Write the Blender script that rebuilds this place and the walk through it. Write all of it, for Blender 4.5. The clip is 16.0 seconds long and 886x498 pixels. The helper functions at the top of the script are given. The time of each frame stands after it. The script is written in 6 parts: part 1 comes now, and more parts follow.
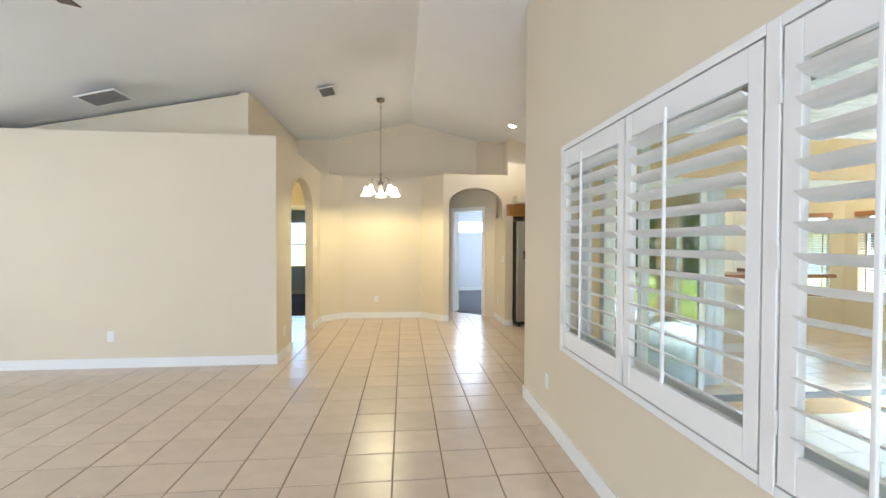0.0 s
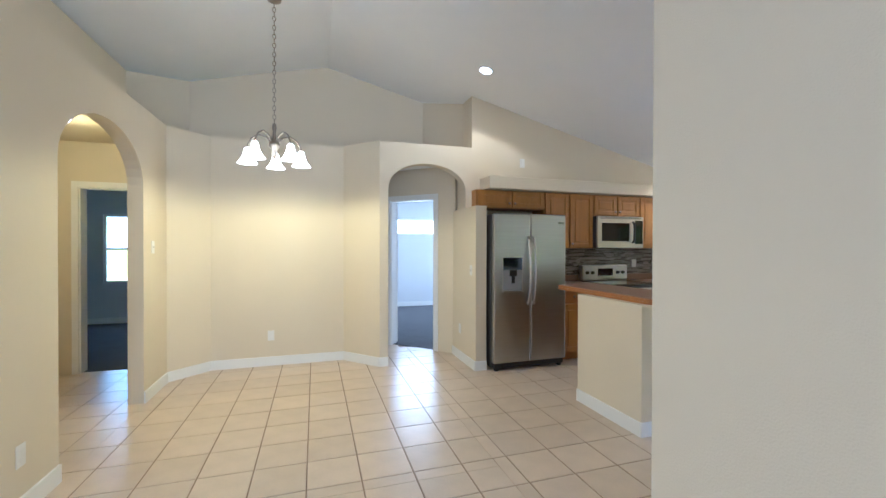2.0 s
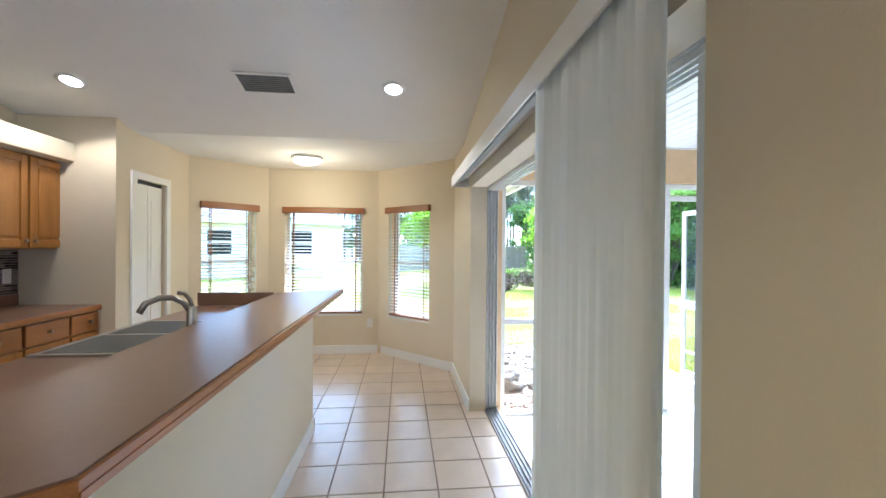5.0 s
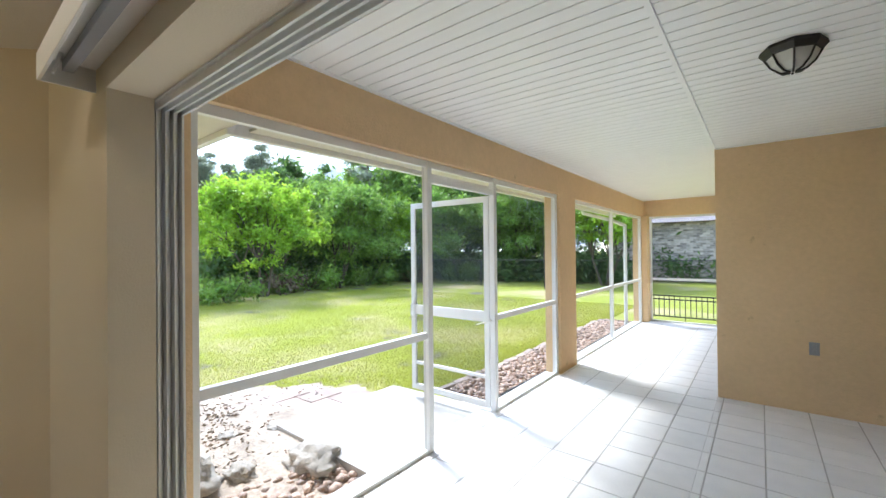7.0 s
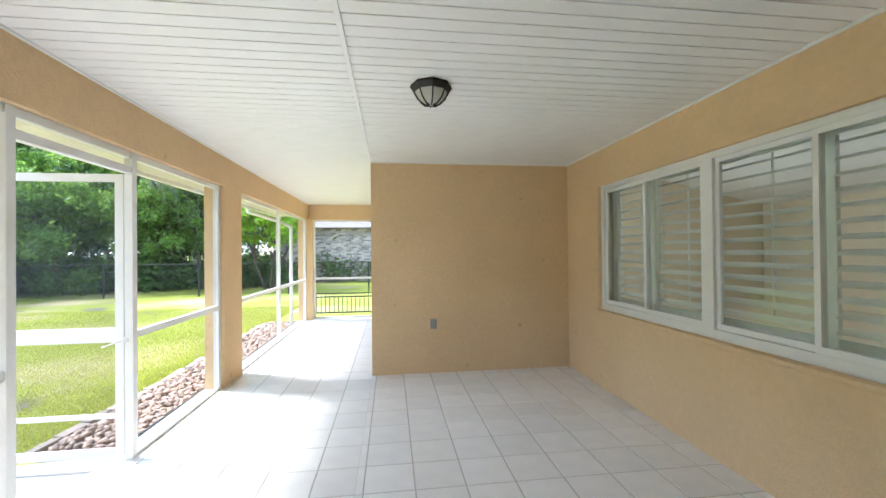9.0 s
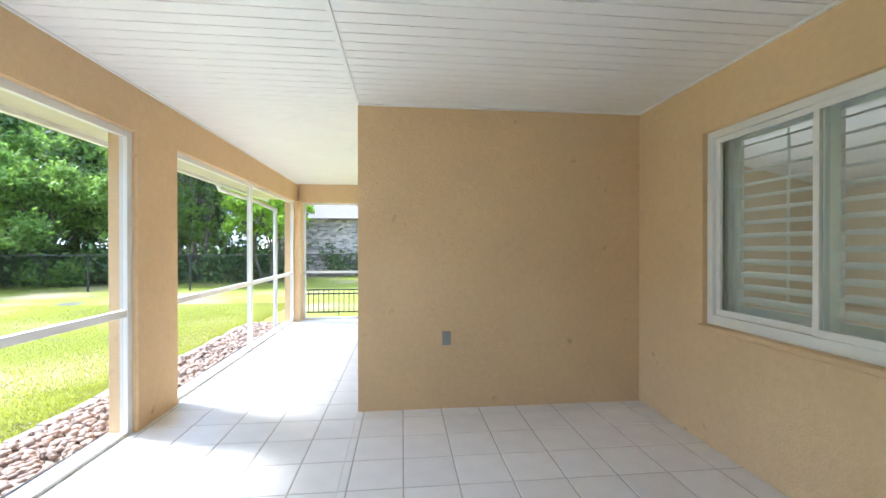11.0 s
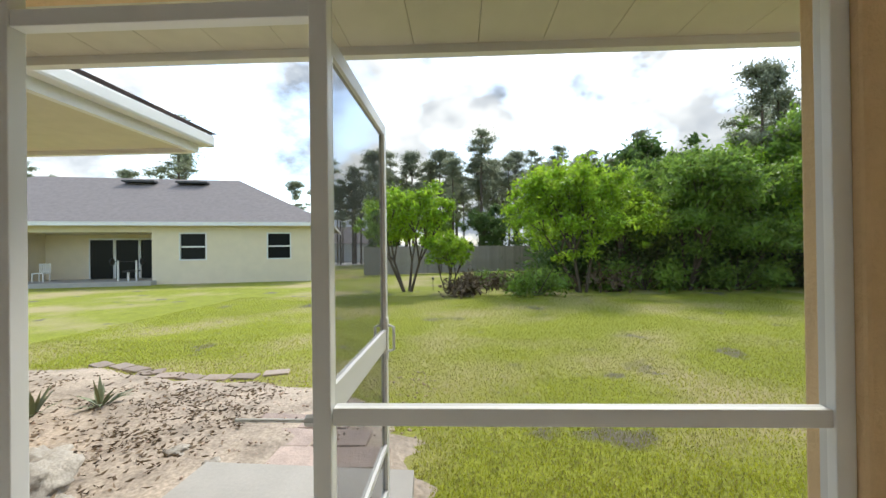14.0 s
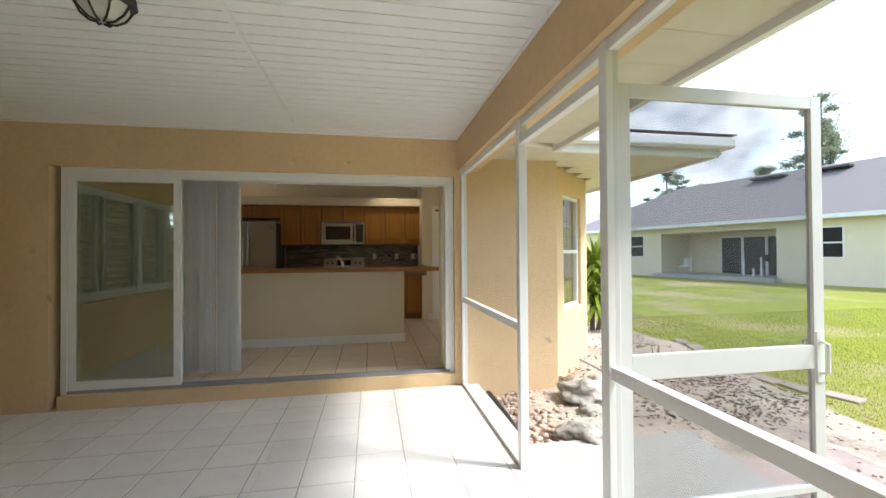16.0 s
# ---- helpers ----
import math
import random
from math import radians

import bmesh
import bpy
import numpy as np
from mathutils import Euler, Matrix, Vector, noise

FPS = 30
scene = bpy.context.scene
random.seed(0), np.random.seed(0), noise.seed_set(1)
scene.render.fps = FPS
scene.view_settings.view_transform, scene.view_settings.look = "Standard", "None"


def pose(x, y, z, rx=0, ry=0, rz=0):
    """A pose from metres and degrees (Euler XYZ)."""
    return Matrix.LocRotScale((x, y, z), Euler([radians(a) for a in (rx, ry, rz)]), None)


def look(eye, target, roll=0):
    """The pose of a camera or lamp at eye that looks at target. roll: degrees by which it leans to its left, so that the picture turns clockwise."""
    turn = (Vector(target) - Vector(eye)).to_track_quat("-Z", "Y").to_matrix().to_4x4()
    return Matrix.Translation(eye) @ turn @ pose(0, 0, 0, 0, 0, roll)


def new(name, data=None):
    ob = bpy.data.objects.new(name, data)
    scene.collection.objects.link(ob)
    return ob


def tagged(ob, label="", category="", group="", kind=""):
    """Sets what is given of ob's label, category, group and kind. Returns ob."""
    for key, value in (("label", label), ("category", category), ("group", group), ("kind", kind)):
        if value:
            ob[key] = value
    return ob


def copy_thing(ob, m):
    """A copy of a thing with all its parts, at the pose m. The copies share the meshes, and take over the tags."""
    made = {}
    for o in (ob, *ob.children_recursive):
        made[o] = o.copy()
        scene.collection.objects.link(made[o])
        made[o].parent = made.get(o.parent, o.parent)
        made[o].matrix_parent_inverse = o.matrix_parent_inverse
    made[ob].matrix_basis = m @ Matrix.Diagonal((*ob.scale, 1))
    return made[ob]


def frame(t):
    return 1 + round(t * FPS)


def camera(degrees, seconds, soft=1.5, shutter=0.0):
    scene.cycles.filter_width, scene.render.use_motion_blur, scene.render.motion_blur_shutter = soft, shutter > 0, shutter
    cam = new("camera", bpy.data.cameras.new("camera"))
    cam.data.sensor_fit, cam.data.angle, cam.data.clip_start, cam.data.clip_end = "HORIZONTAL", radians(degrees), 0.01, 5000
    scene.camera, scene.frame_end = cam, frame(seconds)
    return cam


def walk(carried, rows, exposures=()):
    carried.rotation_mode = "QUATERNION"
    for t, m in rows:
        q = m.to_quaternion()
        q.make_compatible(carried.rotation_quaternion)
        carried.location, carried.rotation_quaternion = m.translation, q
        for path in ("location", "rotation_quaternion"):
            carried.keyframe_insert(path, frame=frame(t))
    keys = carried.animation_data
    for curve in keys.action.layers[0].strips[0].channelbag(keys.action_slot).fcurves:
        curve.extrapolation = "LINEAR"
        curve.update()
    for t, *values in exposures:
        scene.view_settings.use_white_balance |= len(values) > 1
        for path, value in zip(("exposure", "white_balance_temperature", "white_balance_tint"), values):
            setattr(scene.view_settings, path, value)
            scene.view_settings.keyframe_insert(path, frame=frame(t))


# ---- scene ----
cam = camera(95.4, 16.0)
PATH = [
    (0, (0.005, 1.38, 1.404), (0.198, 3.371, 1.371), 0.2),
    (0.5, (-0.032, 2.031, 1.41), (0.131, 4.024, 1.38), 0.2),
    (1, (-0.091, 2.641, 1.41), (0.115, 4.63, 1.383), 0.3),
    (1.5, (-0.09, 3.243, 1.4), (0.254, 5.214, 1.378), 0.3),
    (2, (-0.013, 3.841, 1.392), (0.593, 5.747, 1.379), 0.1),
    (2.5, (0.101, 4.361, 1.384), (1.07, 6.111, 1.38), 0.2),
    (3, (0.254, 4.785, 1.381), (1.593, 6.27, 1.38), 0.3),
    (3.5, (0.511, 5.16, 1.386), (2.182, 6.261, 1.388), 0.4),
    (4, (0.818, 5.461, 1.425), (2.719, 6.083, 1.421), 0.3),
    (4.2, (0.95, 5.541, 1.445), (2.903, 5.973, 1.431), 0.5),
    (6.3, (2.954, 5.483, 1.346), (4.638, 4.404, 1.36), -0.6),
    (6.5, (3.074, 5.42, 1.355), (4.656, 4.196, 1.365), -0.5),
    (7, (3.358, 5.322, 1.356), (4.595, 3.751, 1.368), -0.6),
    (7.5, (3.549, 5.264, 1.368), (4.309, 3.414, 1.379), -0.8),
    (8, (3.513, 5.26, 1.384), (3.816, 3.283, 1.389), -0.7),
    (8.5, (3.484, 5.247, 1.358), (3.395, 3.248, 1.364), -0.8),
    (8.7, (3.49, 5.247, 1.333), (3.266, 3.26, 1.348), -0.8),
    (10.8, (3.349, 3.932, 1.209), (3.038, 1.956, 1.203), -0.1),
    (11, (3.356, 3.754, 1.201), (3.153, 1.764, 1.193), 0.0),
    (11.5, (3.458, 3.274, 1.21), (3.611, 1.28, 1.203), 0.1),
    (12, (3.608, 2.819, 1.221), (4.177, 0.902, 1.214), 0.3),
    (12.5, (3.769, 2.489, 1.215), (4.81, 0.781, 1.211), 0.4),
    (13, (3.918, 2.168, 1.197), (5.425, 0.853, 1.192), 0.3),
    (13.5, (4.022, 1.933, 1.162), (5.89, 1.22, 1.195), -0.1),
    (14, (4.165, 1.7, 1.2), (6.164, 1.778, 1.209), -0.7),
    (14.2, (4.196, 1.613, 1.206), (6.158, 1.99, 1.216), -0.5),
    (14.5, (4.196, 1.486, 1.19), (6.036, 2.269, 1.217), -0.6),
    (15, (4.251, 1.208, 1.182), (5.695, 2.592, 1.215), -0.4),
    (15.5, (4.312, 0.907, 1.188), (5.234, 2.681, 1.215), -0.3),
    (16, (4.388, 0.649, 1.198), (4.739, 2.618, 1.22), -0.4),
]
EXPOSURES = [(0, 4.4, 5200, 10), (1.0, 4.35, 5000, 10), (2.0, 4.3, 4550, 10), (3.0, 4.35, 4550, 10), (4.2, 4.6, 4500, 10), (6.3, 2.75, 5400, 8), (8.5, 3.3, 5550, 8), (11.0, 3.35, 5400, 10), (12.0, 3.15, 5450, 10), (12.9, 2.3, 5500, 6), (13.5, 1.85, 6100, 6), (14.5, 1.6, 6500, 6), (15.2, 1.8, 6400, 6), (16.0, 2.55, 6050, 8)]
walk(cam, [(t, look(e, g, r)) for t, e, g, r in PATH], EXPOSURES)

# ---- world, sun and large lights ----
world = bpy.data.worlds.new("sky_world")
scene.world = world
world.use_nodes = True
wn, wl = world.node_tree.nodes, world.node_tree.links
wn.clear()
w_out = wn.new("ShaderNodeOutputWorld")
w_bg = wn.new("ShaderNodeBackground")
w_sky = wn.new("ShaderNodeTexSky")
w_sky.sky_type, w_sky.sun_disc = "NISHITA", False
SUN_EL, SUN_AZ = radians(48), radians(112)   # azimuth clockwise from +y
w_sky.sun_elevation, w_sky.sun_rotation = SUN_EL, SUN_AZ
w_co = wn.new("ShaderNodeTexCoord")
w_map = wn.new("ShaderNodeMapping")
w_map.inputs["Scale"].default_value = (1.0, 1.0, 1.7)
w_noise = wn.new("ShaderNodeTexNoise")
w_noise.inputs["Scale"].default_value = 3.2
w_noise.inputs["Detail"].default_value = 7.0
w_noise.inputs["Roughness"].default_value = 0.55
w_ramp = wn.new("ShaderNodeValToRGB")
w_ramp.color_ramp.elements[0].position, w_ramp.color_ramp.elements[0].color = 0.40, (0, 0, 0, 1)
w_ramp.color_ramp.elements[1].position, w_ramp.color_ramp.elements[1].color = 0.54, (1, 1, 1, 1)
w_noise2 = wn.new("ShaderNodeTexNoise")
w_noise2.inputs["Scale"].default_value = 4.5
w_noise2.inputs["Detail"].default_value = 6.0
w_shade = wn.new("ShaderNodeValToRGB")
w_shade.color_ramp.elements[0].position, w_shade.color_ramp.elements[0].color = 0.42, (1.0, 1.13, 1.35, 1)
w_shade.color_ramp.elements[1].position, w_shade.color_ramp.elements[1].color = 0.64, (3.2, 3.2, 3.2, 1)
w_mix = wn.new("ShaderNodeMixRGB")
w_bg.inputs["Strength"].default_value = 0.15
wl.new(w_co.outputs["Generated"], w_map.inputs["Vector"])
wl.new(w_map.outputs["Vector"], w_noise.inputs["Vector"])
wl.new(w_map.outputs["Vector"], w_noise2.inputs["Vector"])
wl.new(w_noise.outputs["Fac"], w_ramp.inputs["Fac"])
wl.new(w_noise2.outputs["Fac"], w_shade.inputs["Fac"])
wl.new(w_ramp.outputs["Color"], w_mix.inputs["Fac"])
wl.new(w_sky.outputs["Color"], w_mix.inputs["Color1"])
wl.new(w_shade.outputs["Color"], w_mix.inputs["Color2"])
wl.new(w_mix.outputs["Color"], w_bg.inputs["Color"])
wl.new(w_bg.outputs["Background"], w_out.inputs["Surface"])


def lamp(name, kind, m, energy, colour=(1, 1, 1), size=0.1, size_y=None):
    d = bpy.data.lights.new(name, kind)
    d.energy, d.color = energy, colour
    if kind == "AREA":
        d.size = size
        if size_y:
            d.shape, d.size_y = "RECTANGLE", size_y
    elif kind == "SUN":
        d.angle = size
    else:
        d.shadow_soft_size = size
    ob = new(name, d)
    ob.matrix_world = m
    return ob


sun_dir = Vector((math.sin(SUN_AZ) * math.cos(SUN_EL), math.cos(SUN_AZ) * math.cos(SUN_EL), math.sin(SUN_EL)))
lamp("sun", "SUN", look(sun_dir * 50, (0, 0, 0)), 1.1, (1, 0.95, 0.87), radians(10))
# added daylight fill, also behind the start of the walk; only the bedroom lamp has a window
lamp("fill_light_living", "AREA", look((-0.55, -3.9, 1.3), (-1.2, 0, 1.2)), 15.5, (0.95, 0.98, 1.0), 2.6, 2.2)
lamp("fill_light_side", "AREA", look((-5.85, 2.5, 1.5), (0, 2.5, 1.2)), 5.5, (0.95, 0.98, 1.0), 4.4, 2.4)
lamp("window_light_bedroom", "AREA", look((2.3, 12.85, 1.85), (2.3, 10, 1.0)), 3, (0.96, 0.99, 1.0), 1.7, 0.4)
# added fill inside the rear bedroom, no window on this side
lamp("fill_light_rear", "AREA", look((3.9, 11.5, 1.5), (0.5, 11, 1.2)), 3.2, (0.96, 0.99, 1.0), 1.6, 1.4)
# lamps that burn in the rooms
WARM = (1.0, 0.76, 0.31)
lamp("chandelier_light", "SPOT", look((-0.36, 7.76, 2.12), (-0.36, 7.76, 0)), 3.5, WARM, 0.22).data.spot_size = radians(168)
lamp("hall_light", "POINT", pose(-2.15, 8.1, 2.34), 0.8, WARM, 0.1)
for i, p in enumerate(((1.79, 7.96), (4.84, 7.9), (4.76, 5.61))):
    zc = 3.75 - 0.25 * (p[0] - 0.15) - 0.06
    lamp("can_light", "SPOT", look((p[0], p[1], zc), (p[0], p[1], 0)), 1.9, (1, 0.80, 0.55), 0.06).data.spot_size = radians(125)
lamp("nook_light", "POINT", pose(6.35, 6.6, 1.95), 1.2, (1, 0.72, 0.36), 0.2)

# ---- materials ----


def mat(name, colour, rough=0.5, metal=0.0, var=0.06, scale=3.0, bump=0.0, bscale=80.0, spec=0.5, island=0.0, objvar=0.0, stretch=None, fine=0.0):
    m = bpy.data.materials.new(name)
    m.use_nodes = True
    n, l = m.node_tree.nodes, m.node_tree.links
    b = n["Principled BSDF"]
    b.inputs["Roughness"].default_value, b.inputs["Metallic"].default_value = rough, metal
    b.inputs["Specular IOR Level"].default_value = spec
    co = n.new("ShaderNodeTexCoord")
    vec = co.outputs["Object"]
    if stretch:
        mp = n.new("ShaderNodeMapping")
        mp.inputs["Scale"].default_value = stretch
        l.new(vec, mp.inputs["Vector"])
        vec = mp.outputs["Vector"]
    rgb = n.new("ShaderNodeRGB")
    rgb.outputs[0].default_value = (*colour, 1)
    last = rgb.outputs[0]

    def vary(fac, amount, last):
        hs = n.new("ShaderNodeHueSaturation")
        mr = n.new("ShaderNodeMapRange")
        mr.inputs["To Min"].default_value, mr.inputs["To Max"].default_value = 1 - amount, 1 + amount
        l.new(fac, mr.inputs["Value"])
        l.new(mr.outputs["Result"], hs.inputs["Value"])
        l.new(last, hs.inputs["Color"])
        return hs.outputs["Color"]
    if var:
        t = n.new("ShaderNodeTexNoise")
        t.inputs["Scale"].default_value, t.inputs["Detail"].default_value = scale, 4
        l.new(vec, t.inputs["Vector"])
        last = vary(t.outputs["Fac"], var * 2, last)
    if fine:
        t = n.new("ShaderNodeTexNoise")
        t.inputs["Scale"].default_value, t.inputs["Detail"].default_value = scale * 14, 3
        l.new(vec, t.inputs["Vector"])
        last = vary(t.outputs["Fac"], fine * 2, last)
    if island:
        g = n.new("ShaderNodeNewGeometry")
        last = vary(g.outputs["Random Per Island"], island, last)
    if objvar:
        o = n.new("ShaderNodeObjectInfo")
        last = vary(o.outputs["Random"], objvar, last)
    l.new(last, b.inputs["Base Color"])
    if bump:
        t = n.new("ShaderNodeTexNoise")
        t.inputs["Scale"].default_value, t.inputs["Detail"].default_value = bscale, 4
        l.new(vec, t.inputs["Vector"])
        bp = n.new("ShaderNodeBump")
        bp.inputs["Strength"].default_value, bp.inputs["Distance"].default_value = bump, 0.02
        l.new(t.outputs["Fac"], bp.inputs["Height"])
        l.new(bp.outputs["Normal"], b.inputs["Normal"])
    return m


def leafy(name, colour, glow, **kw):
    """Leaf: part of the light passes through it."""
    m = mat(name, colour, 0.5, **kw)
    n, l = m.node_tree.nodes, m.node_tree.links
    b = n["Principled BSDF"]
    src = b.inputs["Base Color"].links[0].from_socket
    tr = n.new("ShaderNodeBsdfTranslucent")
    hs = n.new("ShaderNodeHueSaturation")
    hs.inputs["Value"].default_value, hs.inputs["Hue"].default_value = 1.5, 0.485
    l.new(src, hs.inputs["Color"])
    l.new(hs.outputs["Color"], tr.inputs["Color"])
    mx = n.new("ShaderNodeMixShader")
    mx.inputs[0].default_value = glow
    l.new(b.outputs[0], mx.inputs[1])
    l.new(tr.outputs[0], mx.inputs[2])
    l.new(mx.outputs[0], n["Material Output"].inputs["Surface"])
    return m


def emit(name, colour, strength):
    m = bpy.data.materials.new(name)
    m.use_nodes = True
    b = m.node_tree.nodes["Principled BSDF"]
    b.inputs["Base Color"].default_value = (*colour, 1)
    b.inputs["Emission Color"].default_value = (*colour, 1)
    b.inputs["Emission Strength"].default_value = strength
    return m


def sheer(name, colour, through_part, rough=0.3, gloss=0.0):
    """A see-through sheet: screen cloth or clear glass."""
    m = bpy.data.materials.new(name)
    m.use_nodes = True
    n, l = m.node_tree.nodes, m.node_tree.links
    n.clear()
    o = n.new("ShaderNodeOutputMaterial")
    tr = n.new("ShaderNodeBsdfTransparent")
    tr.inputs["Color"].default_value = (*((1, 1, 1) if not gloss else colour), 1)
    mx = n.new("ShaderNodeMixShader")
    if gloss:
        s = n.new("ShaderNodeBsdfGlossy")
        s.inputs["Roughness"].default_value = rough
        lw = n.new("ShaderNodeLayerWeight")
        lw.inputs["Blend"].default_value = 0.5
        pw = n.new("ShaderNodeMath")
        pw.operation = "POWER"
        pw.inputs[1].default_value = 4.0
        ad = n.new("ShaderNodeMath")
        ad.operation, ad.use_clamp = "MULTIPLY_ADD", True
        ad.inputs[1].default_value, ad.inputs[2].default_value = 0.8, gloss
        l.new(lw.outputs["Facing"], pw.inputs[0])
        l.new(pw.outputs[0], ad.inputs[0])
        l.new(ad.outputs[0], mx.inputs[0])
    else:
        s = n.new("ShaderNodeBsdfDiffuse")
        s.inputs["Color"].default_value = (*colour, 1)
        mx.inputs[0].default_value = 1 - through_part
    l.new(tr.outputs[0], mx.inputs[1])
    l.new(s.outputs[0], mx.inputs[2])
    l.new(mx.outputs[0], o.inputs["Surface"])
    return m


M_WALL = mat("cream_wall_paint", (0.69, 0.605, 0.45), 0.75, var=0.015, scale=2, bump=0.12, bscale=160)
M_CEIL = mat("white_ceiling_paint", (0.80, 0.79, 0.765), 0.85, var=0.012, scale=3, bump=0.22, bscale=90)
M_TRIM = mat("white_trim_paint", (0.82, 0.81, 0.78), 0.4, var=0.01)
M_TILE = mat("beige_ceramic_tile", (0.60, 0.49, 0.37), 0.28, var=0.07, scale=6, objvar=0.05, island=0.0, fine=0.035, bump=0.03, bscale=30)
M_TILES = mat("beige_ceramic_tile_far", (0.60, 0.49, 0.37), 0.28, var=0.07, scale=6, island=0.05, fine=0.035, bump=0.03, bscale=30)
M_GROUT = mat("brown_grout", (0.27, 0.195, 0.13), 0.9, var=0.1, scale=20)
M_LTILE = mat("pale_porcelain_tile", (0.80, 0.775, 0.74), 0.33, var=0.05, scale=5, objvar=0.04, fine=0.03, bump=0.03, bscale=30)
M_LTILES = mat("pale_porcelain_tile_far", (0.80, 0.775, 0.74), 0.33, var=0.05, scale=5, island=0.04, fine=0.03)
M_LGROUT = mat("grey_grout", (0.50, 0.47, 0.43), 0.9, var=0.1, scale=20)
M_STUCCO = mat("tan_stucco", (0.70, 0.505, 0.285), 0.92, var=0.05, scale=1.6, bump=0.28, bscale=60, fine=0.04)
st_n, st_l = M_STUCCO.node_tree.nodes, M_STUCCO.node_tree.links
st_in = st_n["Principled BSDF"].inputs["Base Color"]
st_prev = st_in.links[0].from_socket
st_co, st_t, st_r, st_mx = st_n.new("ShaderNodeTexCoord"), st_n.new("ShaderNodeTexNoise"), st_n.new("ShaderNodeMapRange"), st_n.new("ShaderNodeMixRGB")
st_t.inputs["Scale"].default_value, st_t.inputs["Detail"].default_value = 5.5, 5
st_r.inputs["From Min"].default_value, st_r.inputs["From Max"].default_value = 0.70, 0.76
st_r.inputs["To Max"].default_value = 0.5
st_mx.inputs["Color2"].default_value = (0.25, 0.17, 0.10, 1)
st_l.new(st_co.outputs["Object"], st_t.inputs["Vector"])
st_l.new(st_t.outputs["Fac"], st_r.inputs["Value"])
st_l.new(st_r.outputs["Result"], st_mx.inputs["Fac"])
st_l.new(st_prev, st_mx.inputs["Color1"])
st_l.new(st_mx.outputs["Color"], st_in)
M_SOFFIT = mat("white_vinyl_soffit", (0.86, 0.86, 0.84), 0.45, var=0.02, scale=3)
M_CREAM = mat("cream_perforated_soffit", (0.62, 0.59, 0.47), 0.6, var=0.05, scale=8)
M_ALU = mat("white_aluminium", (0.78, 0.78, 0.76), 0.4, var=0.03, scale=6)
M_SCREEN = sheer("dark_screen_cloth", (0.12, 0.12, 0.12), 0.82)
M_DOORSCREEN = sheer("dense_screen_cloth", (0.07, 0.08, 0.09), 0.55)
M_GLASS = sheer("clear_glass", (0.93, 0.97, 0.95), 0.9, 0.02, 0.03)
M_TINT = sheer("green_tinted_glass", (0.74, 0.82, 0.72), 0.6, 0.03, 0.30)
M_OAK = mat("honey_oak", (0.36, 0.155, 0.026), 0.38, var=0.16, scale=3, stretch=(6, 6, 0.8), fine=0.10, bump=0.08, bscale=30)
M_OAKH = mat("honey_oak_edge", (0.34, 0.135, 0.03), 0.38, var=0.14, scale=3, stretch=(0.8, 6, 6), fine=0.10)
M_VALANCE = mat("brown_wood_valance", (0.26, 0.10, 0.025), 0.4, var=0.15, scale=3, stretch=(1, 6, 6))
M_SLAT = leafy("white_blind_slat", (0.76, 0.71, 0.66), 0.25, var=0.03)
M_LAM = mat("brown_laminate", (0.235, 0.135, 0.088), 0.3, var=0.06, scale=30, fine=0.08)
M_STEEL = mat("stainless_steel", (0.46, 0.44, 0.42), 0.3, 1.0, var=0.04, scale=2, stretch=(1, 1, 25))
M_STEELD = mat("brushed_steel_dark", (0.43, 0.425, 0.415), 0.33, 1.0, var=0.05, scale=2, stretch=(1, 1, 25))
M_CHROME = mat("polished_chrome", (0.75, 0.74, 0.72), 0.12, 1.0, var=0.0)
M_BLACK = mat("black_plastic", (0.015, 0.015, 0.016), 0.35, var=0.1)
M_BGLASS = mat("black_glass", (0.008, 0.008, 0.009), 0.06, var=0.0)
M_NGLASS = mat("dark_patio_glass", (0.012, 0.014, 0.014), 0.25, var=0.0, spec=0.12)
M_DARK = mat("dark_grey_body_and_bowl_shade", (0.05, 0.05, 0.052), 0.5, var=0.05)
M_PLASTIC = mat("white_plastic", (0.78, 0.76, 0.72), 0.35, var=0.01)
M_CARPET = mat("dark_grey_carpet", (0.085, 0.085, 0.092), 0.98, var=0.1, scale=4, bump=0.6, bscale=300, fine=0.2)
M_GREYWALL = mat("pale_grey_wall_paint", (0.66, 0.67, 0.68), 0.75, var=0.01)
M_VBLIND = leafy("pale_grey_vinyl_louver", (0.80, 0.81, 0.82), 0.45, var=0.03, scale=4)
M_VENT = mat("grey_vent_metal", (0.30, 0.30, 0.30), 0.5, var=0.05)
M_NICKEL = mat("aged_nickel", (0.33, 0.28, 0.22), 0.35, 1.0, var=0.08)
M_SHADE = emit("glowing_glass_shade", (1.0, 0.9, 0.72), 0.5)
M_CAN = emit("glowing_can_lens", (1.0, 0.95, 0.86), 1.6)
M_IRON = mat("black_iron", (0.02, 0.02, 0.02), 0.5, var=0.1)
M_FROST = mat("frosted_lamp_glass", (0.55, 0.55, 0.50), 0.4, var=0.05)
M_GRASS_G = mat("lawn_soil", (0.125, 0.155, 0.035), 0.95, var=0.28, scale=0.35, bump=0.5, bscale=60, fine=0.3)
M_BLADE = leafy("grass_blades", (0.32, 0.36, 0.03), 0.4, var=0.3, scale=0.4, island=0.35)
M_SAND = mat("sandy_soil", (0.42, 0.345, 0.27), 0.95, var=0.34, scale=2.6, bump=1.0, bscale=14, fine=0.32)
M_CONC = mat("pale_concrete", (0.44, 0.415, 0.375), 0.85, var=0.08, scale=3, bump=0.15, bscale=120, fine=0.05)
M_STONE = mat("river_gravel", (0.42, 0.305, 0.235), 0.7, var=0.2, scale=30, island=0.45)
